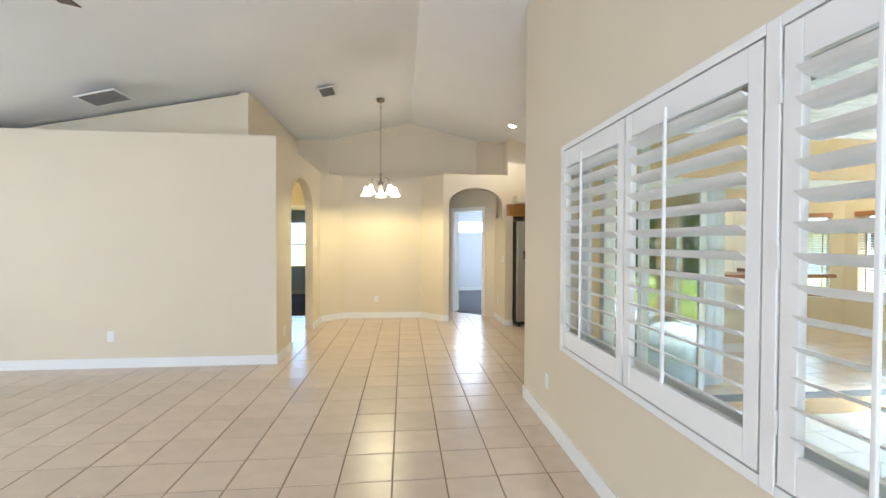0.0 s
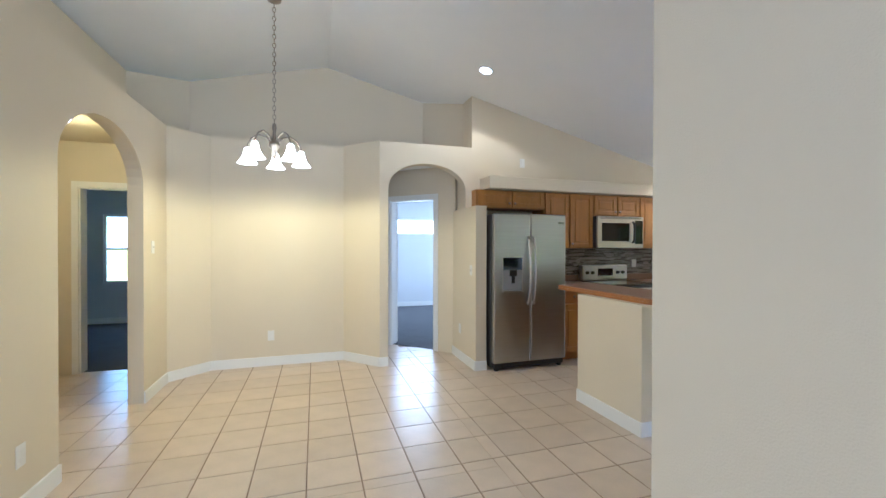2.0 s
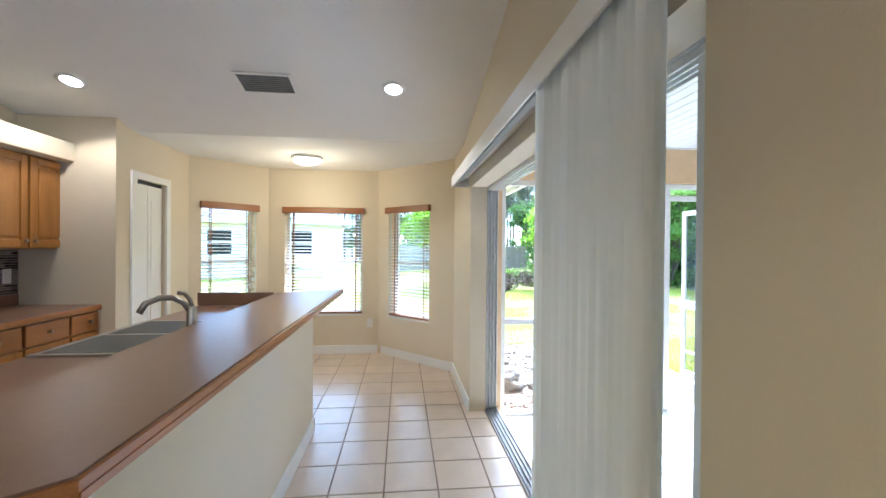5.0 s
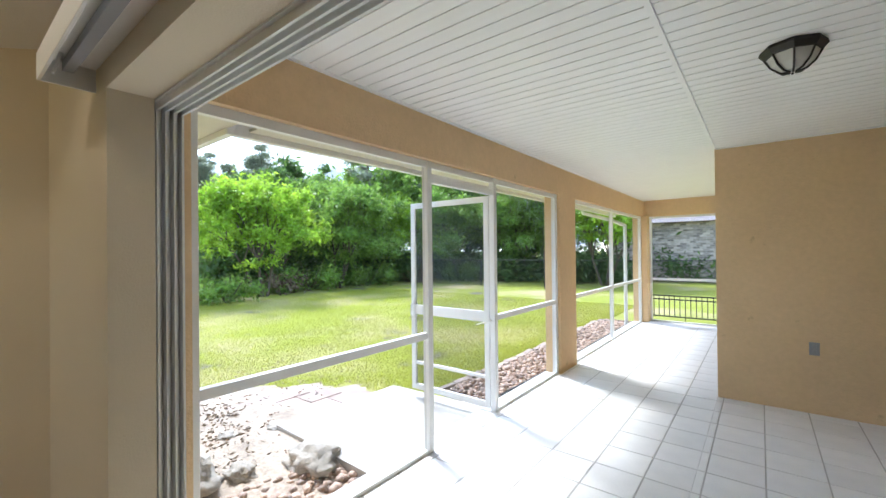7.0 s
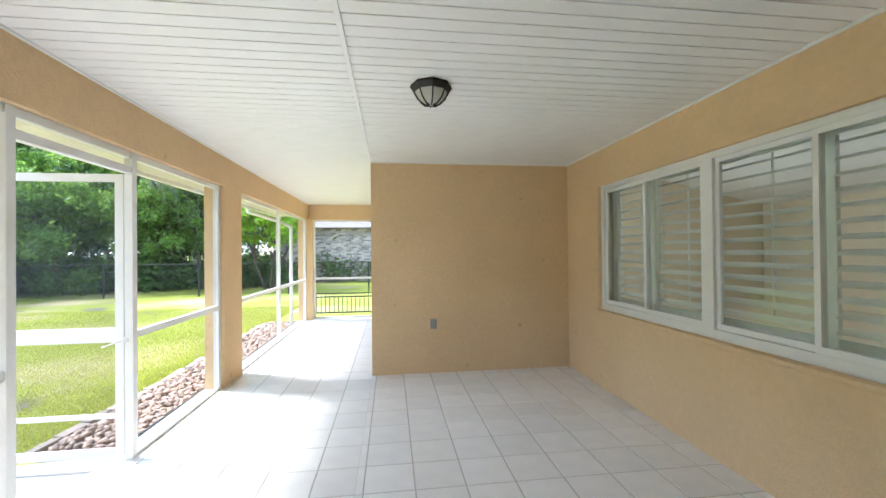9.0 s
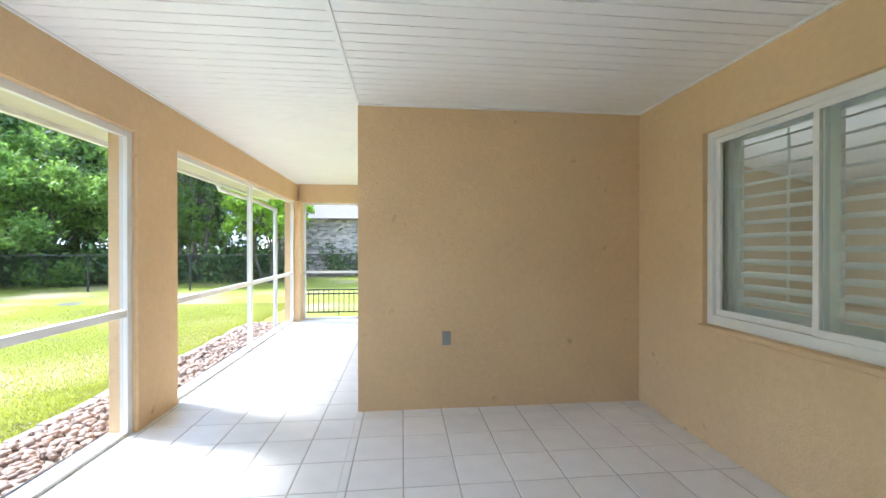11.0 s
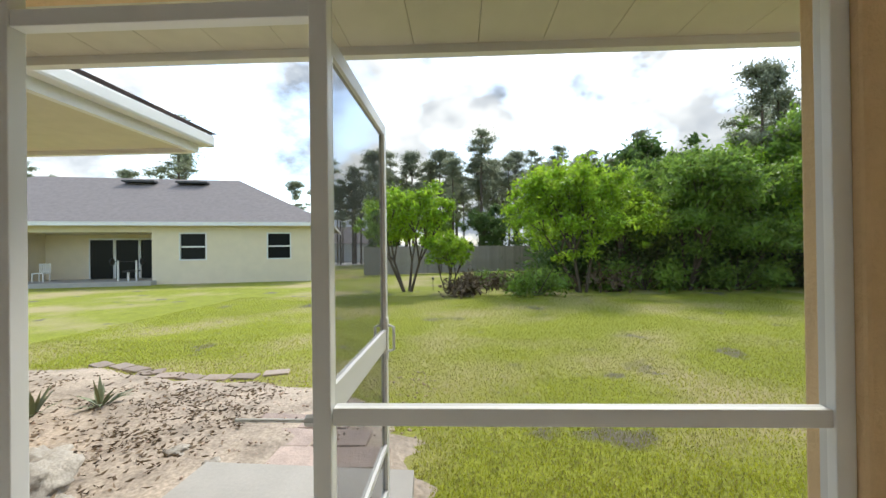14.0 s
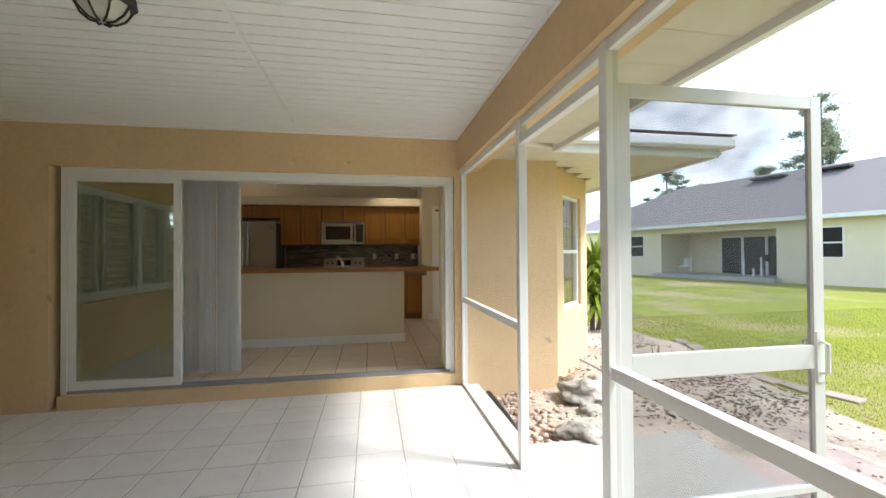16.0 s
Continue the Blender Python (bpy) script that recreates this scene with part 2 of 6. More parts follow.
M_ROCK = mat("grey_field_rock", (0.40, 0.36, 0.305), 0.9, var=0.3, scale=5, bump=0.8, bscale=18, fine=0.2)
M_BARK = mat("grey_brown_bark", (0.11, 0.085, 0.065), 0.95, var=0.25, scale=8, bump=0.8, bscale=30)
M_LEAF = leafy("bright_green_leaves", (0.24, 0.40, 0.03), 0.55, var=0.2, scale=1.5, island=0.4)
M_LEAF2 = leafy("mid_green_leaves", (0.16, 0.28, 0.045), 0.5, var=0.2, scale=1.5, island=0.4)
M_LEAF3 = leafy("dark_green_leaves", (0.08, 0.15, 0.035), 0.4, var=0.25, scale=0.6, island=0.4)
# grey-green needles, paled in colour for distance haze and backlight
M_NEEDLE = leafy("haze_paled_needles", (0.22, 0.25, 0.17), 0.5, var=0.2, scale=0.6, island=0.3)
M_DRY = mat("dry_brown_brush", (0.16, 0.115, 0.07), 0.9, var=0.2, scale=4, island=0.4)
M_SHINGLE = mat("grey_asphalt_shingle", (0.235, 0.205, 0.195), 0.95, var=0.12, scale=5, fine=0.15, bump=0.5, bscale=8)
M_NWALL = mat("pale_cream_stucco", (0.78, 0.68, 0.50), 0.9, var=0.04, scale=2, bump=0.2, bscale=50)
M_FENCE = mat("weathered_fence_wood", (0.33, 0.30, 0.27), 0.9, var=0.15, scale=4, stretch=(4, 4, 0.6), objvar=0.12)
M_BRICKS = mat("whitewashed_brick", (0.44, 0.38, 0.345), 0.9, var=0.2, scale=6, island=0.5)
M_HOSE = mat("black_edging", (0.025, 0.025, 0.025), 0.6, var=0.1)


# ---- building helpers ----


def part(name, bm, material, parent=None, label="", smooth=False):
    me = bpy.data.meshes.new(name)
    bmesh.ops.recalc_face_normals(bm, faces=bm.faces)
    bm.to_mesh(me)
    bm.free()
    if smooth:
        me.shade_smooth()
    for mm in (material if isinstance(material, (list, tuple)) else [material]):
        me.materials.append(mm)
    ob = new(name, me)
    if parent is not None:
        ob.parent = parent
    if label:
        ob["label"] = label
    return ob


def thing(name, label, category, m=None, group="", kind=""):
    ob = new(name)
    ob.empty_display_size = 0.1
    if m is not None:
        ob.matrix_world = m
    return tagged(ob, label, category, group, kind)


def setting(name, bm, material, label, category, smooth=False):
    return tagged(part(name, bm, material, None, "", smooth), label, category, "", "structure")


def box(bm, x0, y0, z0, x1, y1, z1, m=None, bevel=0.0, mi=0):
    vs = [bm.verts.new((x, y, z)) for z in (z0, z1) for y in (y0, y1) for x in (x0, x1)]
    fs = [bm.faces.new([vs[i] for i in f]) for f in ((0, 2, 3, 1), (4, 5, 7, 6), (0, 1, 5, 4), (2, 6, 7, 3), (0, 4, 6, 2), (1, 3, 7, 5))]
    for f in fs:
        f.material_index = mi
    if bevel:
        es = list({e for f in fs for e in f.edges})
        r = bmesh.ops.bevel(bm, geom=es, offset=bevel, segments=2, affect="EDGES", profile=0.5)
        vs = list({v for f in r["faces"] for v in f.verts} | {v for v in vs if v.is_valid})
    if m is not None:
        bmesh.ops.transform(bm, matrix=m, verts=[v for v in vs if v.is_valid])
    return vs


def prism(bm, pts, z0, z1, mi=0):
    """A flat polygon of (x, y) points raised from z0 to z1."""
    lo = [bm.verts.new((x, y, z0)) for x, y in pts]
    hi = [bm.verts.new((x, y, z1)) for x, y in pts]
    n = len(pts)
    fs = [bm.faces.new(lo[::-1]), bm.faces.new(hi)]
    fs += [bm.faces.new((lo[i], lo[(i + 1) % n], hi[(i + 1) % n], hi[i])) for i in range(n)]
    for f in fs:
        f.material_index = mi
    return lo + hi


def panel(bm, p0, p1, pts, thick, mi=0):
    """A polygon of (along, z) points in the upright plane from p0 to p1, given thickness to the left of that line."""
    p0, p1 = Vector(p0), Vector(p1)
    d = (p1 - p0).normalized()
    nrm = Vector((-d.y, d.x)) * thick
    a = [bm.verts.new((*(p0 + d * s), z)) for s, z in pts]
    b = [bm.verts.new((*(p0 + d * s + nrm), z)) for s, z in pts]
    n = len(pts)
    bm.faces.new(a)
    bm.faces.new(b[::-1])
    for i in range(n):
        bm.faces.new((a[i], a[(i + 1) % n], b[(i + 1) % n], b[i]))


def wall(bm, p0, p1, z0, top, thick, holes=()):
    """An upright wall with rectangular holes (s0, s1, za, zb); top: a height or a function of (x, y)."""
    P0, P1 = Vector(p0), Vector(p1)
    L = (P1 - P0).length
    d = (P1 - P0) / L

    def tz(s):
        return top(*(P0 + d * s)) if callable(top) else top
    cuts = sorted({0.0, L, *[h[0] for h in holes], *[h[1] for h in holes], *([s for s in (BREAK(P0, d, L)) if callable(top)])})
    for s0, s1 in zip(cuts, cuts[1:]):
        if s1 - s0 < 1e-4:
            continue
        h = next((h for h in holes if h[0] - 1e-5 <= s0 and s1 <= h[1] + 1e-5), None)
        if h is None:
            panel(bm, p0, p1, [(s0, z0), (s1, z0), (s1, tz(s1)), (s0, tz(s0))], thick)
        else:
            if h[2] > z0 + 1e-4:
                panel(bm, p0, p1, [(s0, z0), (s1, z0), (s1, h[2]), (s0, h[2])], thick)
            panel(bm, p0, p1, [(s0, h[3]), (s1, h[3]), (s1, tz(s1)), (s0, tz(s0))], thick)


RIDGE_X, RIDGE_Z, SLOPE, FLAT_X, FLAT_Z = 0.15, 3.75, 0.25, 5.53, 2.405


def vault(x, y):
    return max(FLAT_Z, RIDGE_Z - SLOPE * abs(x - RIDGE_X)) + 0.02


def BREAK(P0, d, L):
    out = []
    if abs(d.x) > 1e-6:
        for xb in (RIDGE_X, FLAT_X):
            s = (xb - P0.x) / d.x
            if 0.01 < s < L - 0.01:
                out.append(s)
    return out


def cyl(bm, p, q, r0, r1=None, seg=12):
    p, q = Vector(p), Vector(q)
    r1 = r0 if r1 is None else r1
    ax = (q - p)
    rot = ax.to_track_quat("Z", "Y").to_matrix()
    a = [bm.verts.new(p + rot @ Vector((r0 * math.cos(i * 2 * math.pi / seg), r0 * math.sin(i * 2 * math.pi / seg), 0))) for i in range(seg)]
    b = [bm.verts.new(q + rot @ Vector((r1 * math.cos(i * 2 * math.pi / seg), r1 * math.sin(i * 2 * math.pi / seg), 0))) for i in range(seg)]
    bm.faces.new(a[::-1])
    bm.faces.new(b)
    for i in range(seg):
        bm.faces.new((a[i], a[(i + 1) % seg], b[(i + 1) % seg], b[i]))


def lathe(bm, prof, seg=20, at=(0, 0, 0)):
    """A turned body from (radius, z) points."""
    rows = []
    for r, z in prof:
        rows.append([bm.verts.new((at[0] + max(r, 1e-4) * math.cos(i * 2 * math.pi / seg), at[1] + max(r, 1e-4) * math.sin(i * 2 * math.pi / seg), at[2] + z)) for i in range(seg)])
    for a, b in zip(rows, rows[1:]):
        for i in range(seg):
            bm.faces.new((a[i], a[(i + 1) % seg], b[(i + 1) % seg], b[i]))


def tube(bm, pts, r, seg=8):
    """A round bar swept along points, in one skin."""
    pts = [Vector(p) for p in pts]
    rows = []
    for i, p in enumerate(pts):
        d = (pts[min(i + 1, len(pts) - 1)] - pts[max(i - 1, 0)]).normalized()
        side = d.cross(Vector((0, 0, 1)) if abs(d.z) < 0.95 else Vector((0, 1, 0))).normalized()
        if rows and side.dot(last) < 0:
            side = -side
        last = side
        up = side.cross(d)
        rows.append([bm.verts.new(p + (side * math.cos(k * 2 * math.pi / seg) + up * math.sin(k * 2 * math.pi / seg)) * r) for k in range(seg)])
    for a, b in zip(rows, rows[1:]):
        for k in range(seg):
            bm.faces.new((a[k], a[(k + 1) % seg], b[(k + 1) % seg], b[k]))
    bm.faces.new(rows[0][::-1])
    bm.faces.new(rows[-1])


def B():
    return bmesh.new()

# ---- the house: walls, openings, ceilings ----
LZ = -0.13           # lanai floor
LC = 2.36            # lanai ceiling
GZ = -0.30           # lawn
LEDGE = 2.61         # plant shelf height

# living room / lanai wall with the shuttered window
bm = B()
wall(bm, (1.2, -4.0), (1.2, 4.81), 0, vault, 0.10, [(5.18, 8.05, 0.68, 2.03)])
setting("wall_east", bm, M_WALL, "cream painted wall with a wide shuttered window", "wall")
bm = B()
wall(bm, (1.302, 0.24), (1.302, 4.65), LZ - 0.1, 2.5, 0.10, [(0.94, 3.81, 0.68, 1.98)])
setting("wall_lanai_west", bm, M_STUCCO, "tan stucco wall round a wide window", "wall")
# kitchen / lanai wall with the pocketed glass door
bm = B()
wall(bm, (1.1, 4.81), (6.27, 4.81), 0, vault, 0.14, [(1.33, 4.01, -0.01, 1.93)])
setting("wall_south_kitchen", bm, M_WALL, "cream wall round a wide opening to the porch", "wall")
bm = B()
wall(bm, (1.2, 4.65), (6.33, 4.65), LZ - 0.3, 2.5, 0.158, [(0.46, 4.02, LZ - 0.0, 1.98)])
setting("wall_lanai_north", bm, M_STUCCO, "tan stucco wall round a sliding glass door", "wall")
# the wing that narrows the porch
bm = B()
wall(bm, (3.71, 0.44), (1.30, 0.44), LZ - 0.1, 2.5, 0.2)
setting("wall_lanai_south", bm, M_STUCCO, "plain scuffed tan stucco wall", "wall")
bm = B()
wall(bm, (3.71, -4.4), (3.71, 0.24), LZ - 0.3, 2.5, 0.2)
setting("wall_lanai_wing", bm, M_STUCCO, "tan stucco side wall of the porch", "wall")
# porch beam and columns
bm = B()
box(bm, 5.25, -4.05, 2.03, 5.45, 4.65, 2.5)
box(bm, 3.71, -4.05, 2.03, 5.25, -3.87, 2.5)
setting("porch_beam", bm, M_STUCCO, "tan stucco beam above the screens", "beam")
for y0, y1, x0 in ((0.11, 0.645, 5.25), (-4.05, -3.72, 5.17)):
    bm = B()
    box(bm, x0 + 0.001, y0, LZ - 0.25, 5.449, y1, 2.04, bevel=0.012)
    tagged(part("porch_column", bm, M_STUCCO), "square tan stucco column with worn edges", "column", "porch columns", "structure")

# interior partitions
bm = B()
wall(bm, (-6.0, 6.16), (-1.45, 6.16), 0, LEDGE, 0.12)
setting("wall_north_living", bm, M_WALL, "long cream half wall below the plant shelf", "wall")


def arch_wall(bm, p0, p1, s0, s1, spring, rise, top, thick):
    P0, P1 = Vector(p0), Vector(p1)
    L = (P1 - P0).length
    if s0 > 0.001:
        panel(bm, p0, p1, [(0, 0), (s0, 0), (s0, top), (0, top)], thick)
    if s1 < L - 0.001:
        panel(bm, p0, p1, [(s1, 0), (L, 0), (L, top), (s1, top)], thick)
    n = 18
    c = (s0 + s1) / 2
    h = (s1 - s0) / 2
    arc = [(c - h * math.cos(math.pi * i / n), spring + rise * math.sin(math.pi * i / n)) for i in range(n + 1)]
    for (a, za), (b, zb) in zip(arc, arc[1:]):
        panel(bm, p0, p1, [(a, za), (b, zb), (b, top), (a, top)], thick)


bm = B()
arch_wall(bm, (-1.45, 6.28), (-1.45, 8.60), 0.50, 1.74, 1.92, 0.40, LEDGE, 0.12)
setting("wall_hall_arch", bm, M_WALL, "cream wall with an arched hall opening", "wall")
bm = B()
wall(bm, (-1.45, 8.60), (-1.12, 8.92), 0, LEDGE, 0.12)
wall(bm, (-1.12, 8.92), (0.32, 8.92), 0, LEDGE, 0.12)
wall(bm, (0.32, 8.92), (0.70, 8.50), 0, LEDGE, 0.12)
setting("wall_north_dining", bm, M_WALL, "cream dining wall with angled corners", "wall")
bm = B()
arch_wall(bm, (0.70, 8.50), (1.95, 8.50), 0.10, 1.06, 2.08, 0.30, LEDGE, 0.14)
setting("wall_bedroom_arch", bm, M_WALL, "cream wall with an arch before a bedroom door", "wall")
# passage behind the arch, with the fin beside the refrigerator
bm = B()
wall(bm, (0.80, 8.64), (0.80, 9.75), 0, 2.5, 0.12)
wall(bm, (0.80, 9.69), (1.72, 8.77), 0, 2.5, 0.12, [(0.29, 0.99, 0, 2.03)])
box(bm, 1.70, 8.02, 0, 1.83, 8.86, 1.85)
box(bm, 1.76, 8.641, 1.85, 1.94, 8.86, 2.5)
setting("wall_passage", bm, M_WALL, "cream passage walls with a low fin beside the refrigerator", "wall")
bm = B()
prism(bm, [(0.6, 8.64), (1.95, 8.64), (1.95, 9.9), (0.6, 9.9)], 2.44, 2.5)
setting("ceiling_passage", bm, M_CEIL, "low white passage ceiling", "ceiling")
# plant shelf and the walls above it
bm = B()
prism(bm, [(-6, 6.1605), (-1.4505, 6.1605), (-1.4505, 8.6), (-1.1205, 8.9205), (0.32, 8.9205), (0.70, 8.5005), (1.95, 8.5005), (1.95, 9.9), (-6, 9.9)], 2.52, LEDGE + 0.004)
setting("plant_shelf", bm, M_WALL, "cream plant shelf round the dining area", "shelf")
bm = B()
wall(bm, (-6, 6.62), (-2.02, 6.62), LEDGE, vault, 0.1)
wall(bm, (-1.92, 6.62), (-1.92, 8.95), LEDGE, vault, 0.1)
wall(bm, (-1.92, 8.95), (-1.45, 9.40), LEDGE, vault, 0.1)
wall(bm, (-1.45, 9.40), (1.45, 9.40), LEDGE, vault, 0.1)
wall(bm, (1.45, 9.40), (1.90, 8.95), LEDGE, vault, 0.1)
wall(bm, (1.895, 8.95), (1.895, 8.74), 2.2, vault, 0.1)
setting("wall_upper", bm, M_WALL, "cream upper walls under the vaulted ceiling", "wall")
# kitchen
bm = B()
wall(bm, (1.90, 8.65), (5.42, 8.65), 0, vault, 0.1)
wall(bm, (5.40, 8.65), (5.40, 7.90), 0, vault, -0.1)
wall(bm, (5.40, 7.90), (6.55, 7.90), 0, 2.46, 0.1, [(0.14, 0.60, 0.0, 2.0)])
setting("wall_north_kitchen", bm, M_WALL, "cream kitchen wall with a pantry corner", "wall")
bm = B()
box(bm, 1.955, 8.22, 2.085, 5.40, 8.65, 2.235, bevel=0.008)
setting("kitchen_ledge", bm, M_WALL, "pale ledge above the kitchen cabinets", "ledge")
# breakfast nook bay
NOOK = [((7.10, 5.85), (6.20, 4.95), 0.20, 0.90), ((7.10, 7.25), (7.10, 5.85), 0.20, 1.20), ((6.40, 7.95), (7.10, 7.25), 0.20, 0.83)]
bm, bs = B(), B()
for p0, p1, s0, s1 in NOOK:
    wall(bm, p0, p1, 0, 2.46, 0.06, [(s0, s1, 0.52, 1.90)])
    P0, P1 = Vector(p0), Vector(p1)
    d = (P1 - P0).normalized()
    nv = Vector((-d.y, d.x))
    q0, q1 = P0 + nv * 0.06 - d * 0.07, P1 + nv * 0.06 + d * 0.07
    wall(bs, q0, q1, GZ - 0.1, 2.3, 0.15, [(s0 + 0.07, s1 + 0.07, 0.52, 1.90)])
setting("wall_nook", bm, M_WALL, "cream bay walls with three windows", "wall")
setting("wall_nook_outside", bs, M_STUCCO, "tan stucco outside of the bay", "wall")

# bedrooms and hall behind the openings
bm = B()
box(bm, -0.9, 13.0, 0, 1.35, 13.1, 2.5)
box(bm, 3.2, 13.0, 0, 4.6, 13.1, 2.5)
box(bm, 1.35, 13.0, 0, 3.2, 13.1, 1.66)
box(bm, 1.35, 13.0, 2.04, 3.2, 13.1, 2.5)
box(bm, 4.5, 8.8, 0, 4.6, 13, 2.5)
box(bm, -1.0, 9.0, 0, -0.9, 13.1, 2.5)
box(bm, -0.9, 9.81, 0, 0.70, 9.91, 2.5)
box(bm, 1.82, 8.76, 0, 4.5, 8.82, 2.5)
setting("wall_bedroom", bm, M_GREYWALL, "pale grey bedroom walls", "wall")
bm = B()
box(bm, -3.0, 6.28, 0, -2.9, 9.2, 2.52)
wall(bm, (-2.9, 9.2), (-1.3, 9.2), 0, 2.52, 0.1, [(0.45, 1.15, 0, 2.03)])
box(bm, -1.33, 8.98, 0, -1.23, 9.2, 2.52)
setting("wall_hall", bm, M_WALL, "cream hall walls with a bedroom doorway", "wall")
bm = B()
box(bm, -4.6, 9.35, 0, -4.5, 12.6, 2.5)
box(bm, -1.1, 9.35, 0, -1.02, 12.6, 2.5)
wall(bm, (-4.5, 12.5), (-1.0, 12.5), 0, 2.5, 0.1, [(0.9, 2.2, 0.72, 1.95)])
box(bm, -4.5, 9.301, 0, -2.92, 9.36, 2.5)
setting("wall_front_bedroom", bm, M_GREYWALL, "grey front bedroom walls", "wall")
bm = B()
prism(bm, [(-4.6, 9.3), (4.6, 9.3), (4.6, 13.1), (-4.6, 13.1)], 2.44, 2.5)
setting("ceiling_bedrooms", bm, M_CEIL, "flat white bedroom ceiling", "ceiling")
# living room behind the start
bm = B()
box(bm, -6.1, -4.1, 0, -6.0, 6.3, 3.0)
box(bm, -6.0, -4.1, 0, 1.2, -4.0, 3.8)
setting("wall_living", bm, M_WALL, "cream outer walls of the living room", "wall")


def slope_slab(bm, x0, x1, y0, y1, t=0.08):
    z0, z1 = (max(FLAT_Z, RIDGE_Z - SLOPE * abs(x - RIDGE_X)) for x in (x0, x1))
    lo = [bm.verts.new(v) for v in ((x0, y0, z0), (x1, y0, z1), (x1, y1, z1), (x0, y1, z0))]
    hi = [bm.verts.new((v.co.x, v.co.y, v.co.z + t)) for v in lo]
    bm.faces.new(lo[::-1])
    bm.faces.new(hi)
    for i in range(4):
        bm.faces.new((lo[i], lo[(i + 1) % 4], hi[(i + 1) % 4], hi[i]))


bm = B()
slope_slab(bm, -6.1, RIDGE_X, -4.1, 9.6)
slope_slab(bm, RIDGE_X, 1.3, -4.1, 4.82)
slope_slab(bm, RIDGE_X, FLAT_X, 4.82, 9.6)
slope_slab(bm, FLAT_X, 7.3, 4.82, 9.0)
setting("ceiling_vault", bm, M_CEIL, "white vaulted ceiling with a soft ridge", "ceiling")

# porch ceiling of vinyl planks
bm = B()
box(bm, 1.25, -4.1, LC + 0.007, 5.3, 4.75, LC + 0.06)
pitch = 0.098
y = -3.95
while y < 4.62:
    for xa, xb in ((1.302, 3.695), (3.725, 5.25)):
        if xa < 2 and y < 0.34:
            continue
        y2 = min(y + pitch - 0.009, 4.65)
        box(bm, xa, y, LC, xb, y2, LC + 0.02)
    y += pitch
box(bm, 3.697, -3.87, LC - 0.006, 3.723, 4.65, LC + 0.02)
for q in ((1.302, 0.44, 1.322, 4.65), (1.32, 4.63, 5.25, 4.65), (5.232, -3.87, 5.25, 4.63), (1.32, 0.44, 3.7, 0.46)):
    box(bm, q[0], q[1], LC - 0.012, q[2], q[3], LC + 0.02)
setting("ceiling_porch", bm, M_SOFFIT, "white vinyl plank porch ceiling with trim strips", "ceiling")

# roof edge: soffits, fascia, shingles
bm = B()
for k in range(29):
    box(bm, 5.45, -4.7 + k * 0.30, 2.17, 6.07, -4.7 + k * 0.30 + 0.297, 2.19)
x = 5.46
while x < 7.6:
    y1 = 4.645 if x < 6.1 else (x - 1.45 if x < 7.1 else 9.0)
    box(bm, x, 4.13, 2.17, x + 0.298, y1, 2.19)
    x += 0.30
box(bm, 3.5, -4.7, 2.17, 5.46, -4.05, 2.19)
setting("soffit", bm, M_CREAM, "cream perforated soffit panels under the eaves", "soffit")
bm = B()
box(bm, 6.05, -4.75, 2.13, 6.10, 4.088, 2.32)
box(bm, 6.05, 4.09, 2.13, 7.79, 4.14, 2.32)
box(bm, 7.75, 4.142, 2.13, 7.80, 9.0, 2.32)
box(bm, 6.10, -4.75, 2.20, 6.19, 3.95, 2.31, bevel=0.02)
box(bm, 6.19, 3.99, 2.20, 7.89, 4.088, 2.31, bevel=0.02)
box(bm, 7.802, 4.09, 2.20, 7.892, 9.0, 2.31, bevel=0.02)
setting("gutter", bm, M_ALU, "white aluminium gutter and fascia", "gutter")
bm = B()
def quad(bm, *p):
    bm.faces.new([bm.verts.new(v) for v in p])
quad(bm, (6.2, -4.8, 2.33), (6.2, 3.9, 2.33), (0.15, 3.9, 4.4), (0.15, -4.8, 4.4))
quad(bm, (7.91, 3.98, 2.33), (7.91, 9.6, 2.33), (6.2, 9.6, 2.75), (6.2, 5.7, 2.75))
quad(bm, (6.2, 3.98, 2.33), (7.91, 3.98, 2.33), (6.2, 5.7, 2.75))
quad(bm, (6.2, 3.9, 2.6), (6.2, 13.3, 2.6), (0.15, 13.3, 4.4), (0.15, 3.9, 4.4))
quad(bm, (-6.6, -4.8, 2.6), (0.15, -4.8, 4.4), (0.15, 13.3, 4.4), (-6.6, 13.3, 2.6))
r = bmesh.ops.solidify(bm, geom=bm.faces[:], thickness=0.05)
setting("roof", bm, M_SHINGLE, "grey shingle roof of the house", "roof")

# floors: grout beds
bm = B()
prism(bm, [(-6.1, -4.1), (1.1, -4.1), (1.1, 4.82), (5.12, 4.82), (6.25, 4.90), (7.1, 5.80), (7.1, 7.3), (6.4, 8.0), (5.45, 8.0), (5.40, 8.7), (2.0, 8.7), (1.9, 8.9), (0.7, 9.8), (0.7, 9.3), (-3.0, 9.3), (-3.0, 6.2), (-6.1, 6.2)], -0.12, -0.004)
setting("floor", bm, M_GROUT, "beige tiled floor with brown grout lines", "floor")
bm = B()
prism(bm, [(1.25, 0.40), (3.7, 0.40), (3.7, -4.1), (5.46, -4.1), (5.46, 4.66), (1.25, 4.66)], LZ - 0.2, LZ - 0.003)
setting("floor_porch", bm, M_LGROUT, "pale tiled porch floor with grey grout", "floor")
bm = B()
prism(bm, [(-0.9, 9.81), (0.72, 9.81), (1.76, 8.83), (4.5, 8.83), (4.5, 13), (-0.9, 13)], -0.05, 0.006)
prism(bm, [(-4.5, 9.25), (-1.05, 9.25), (-1.05, 12.6), (-4.5, 12.6)], -0.05, 0.006)
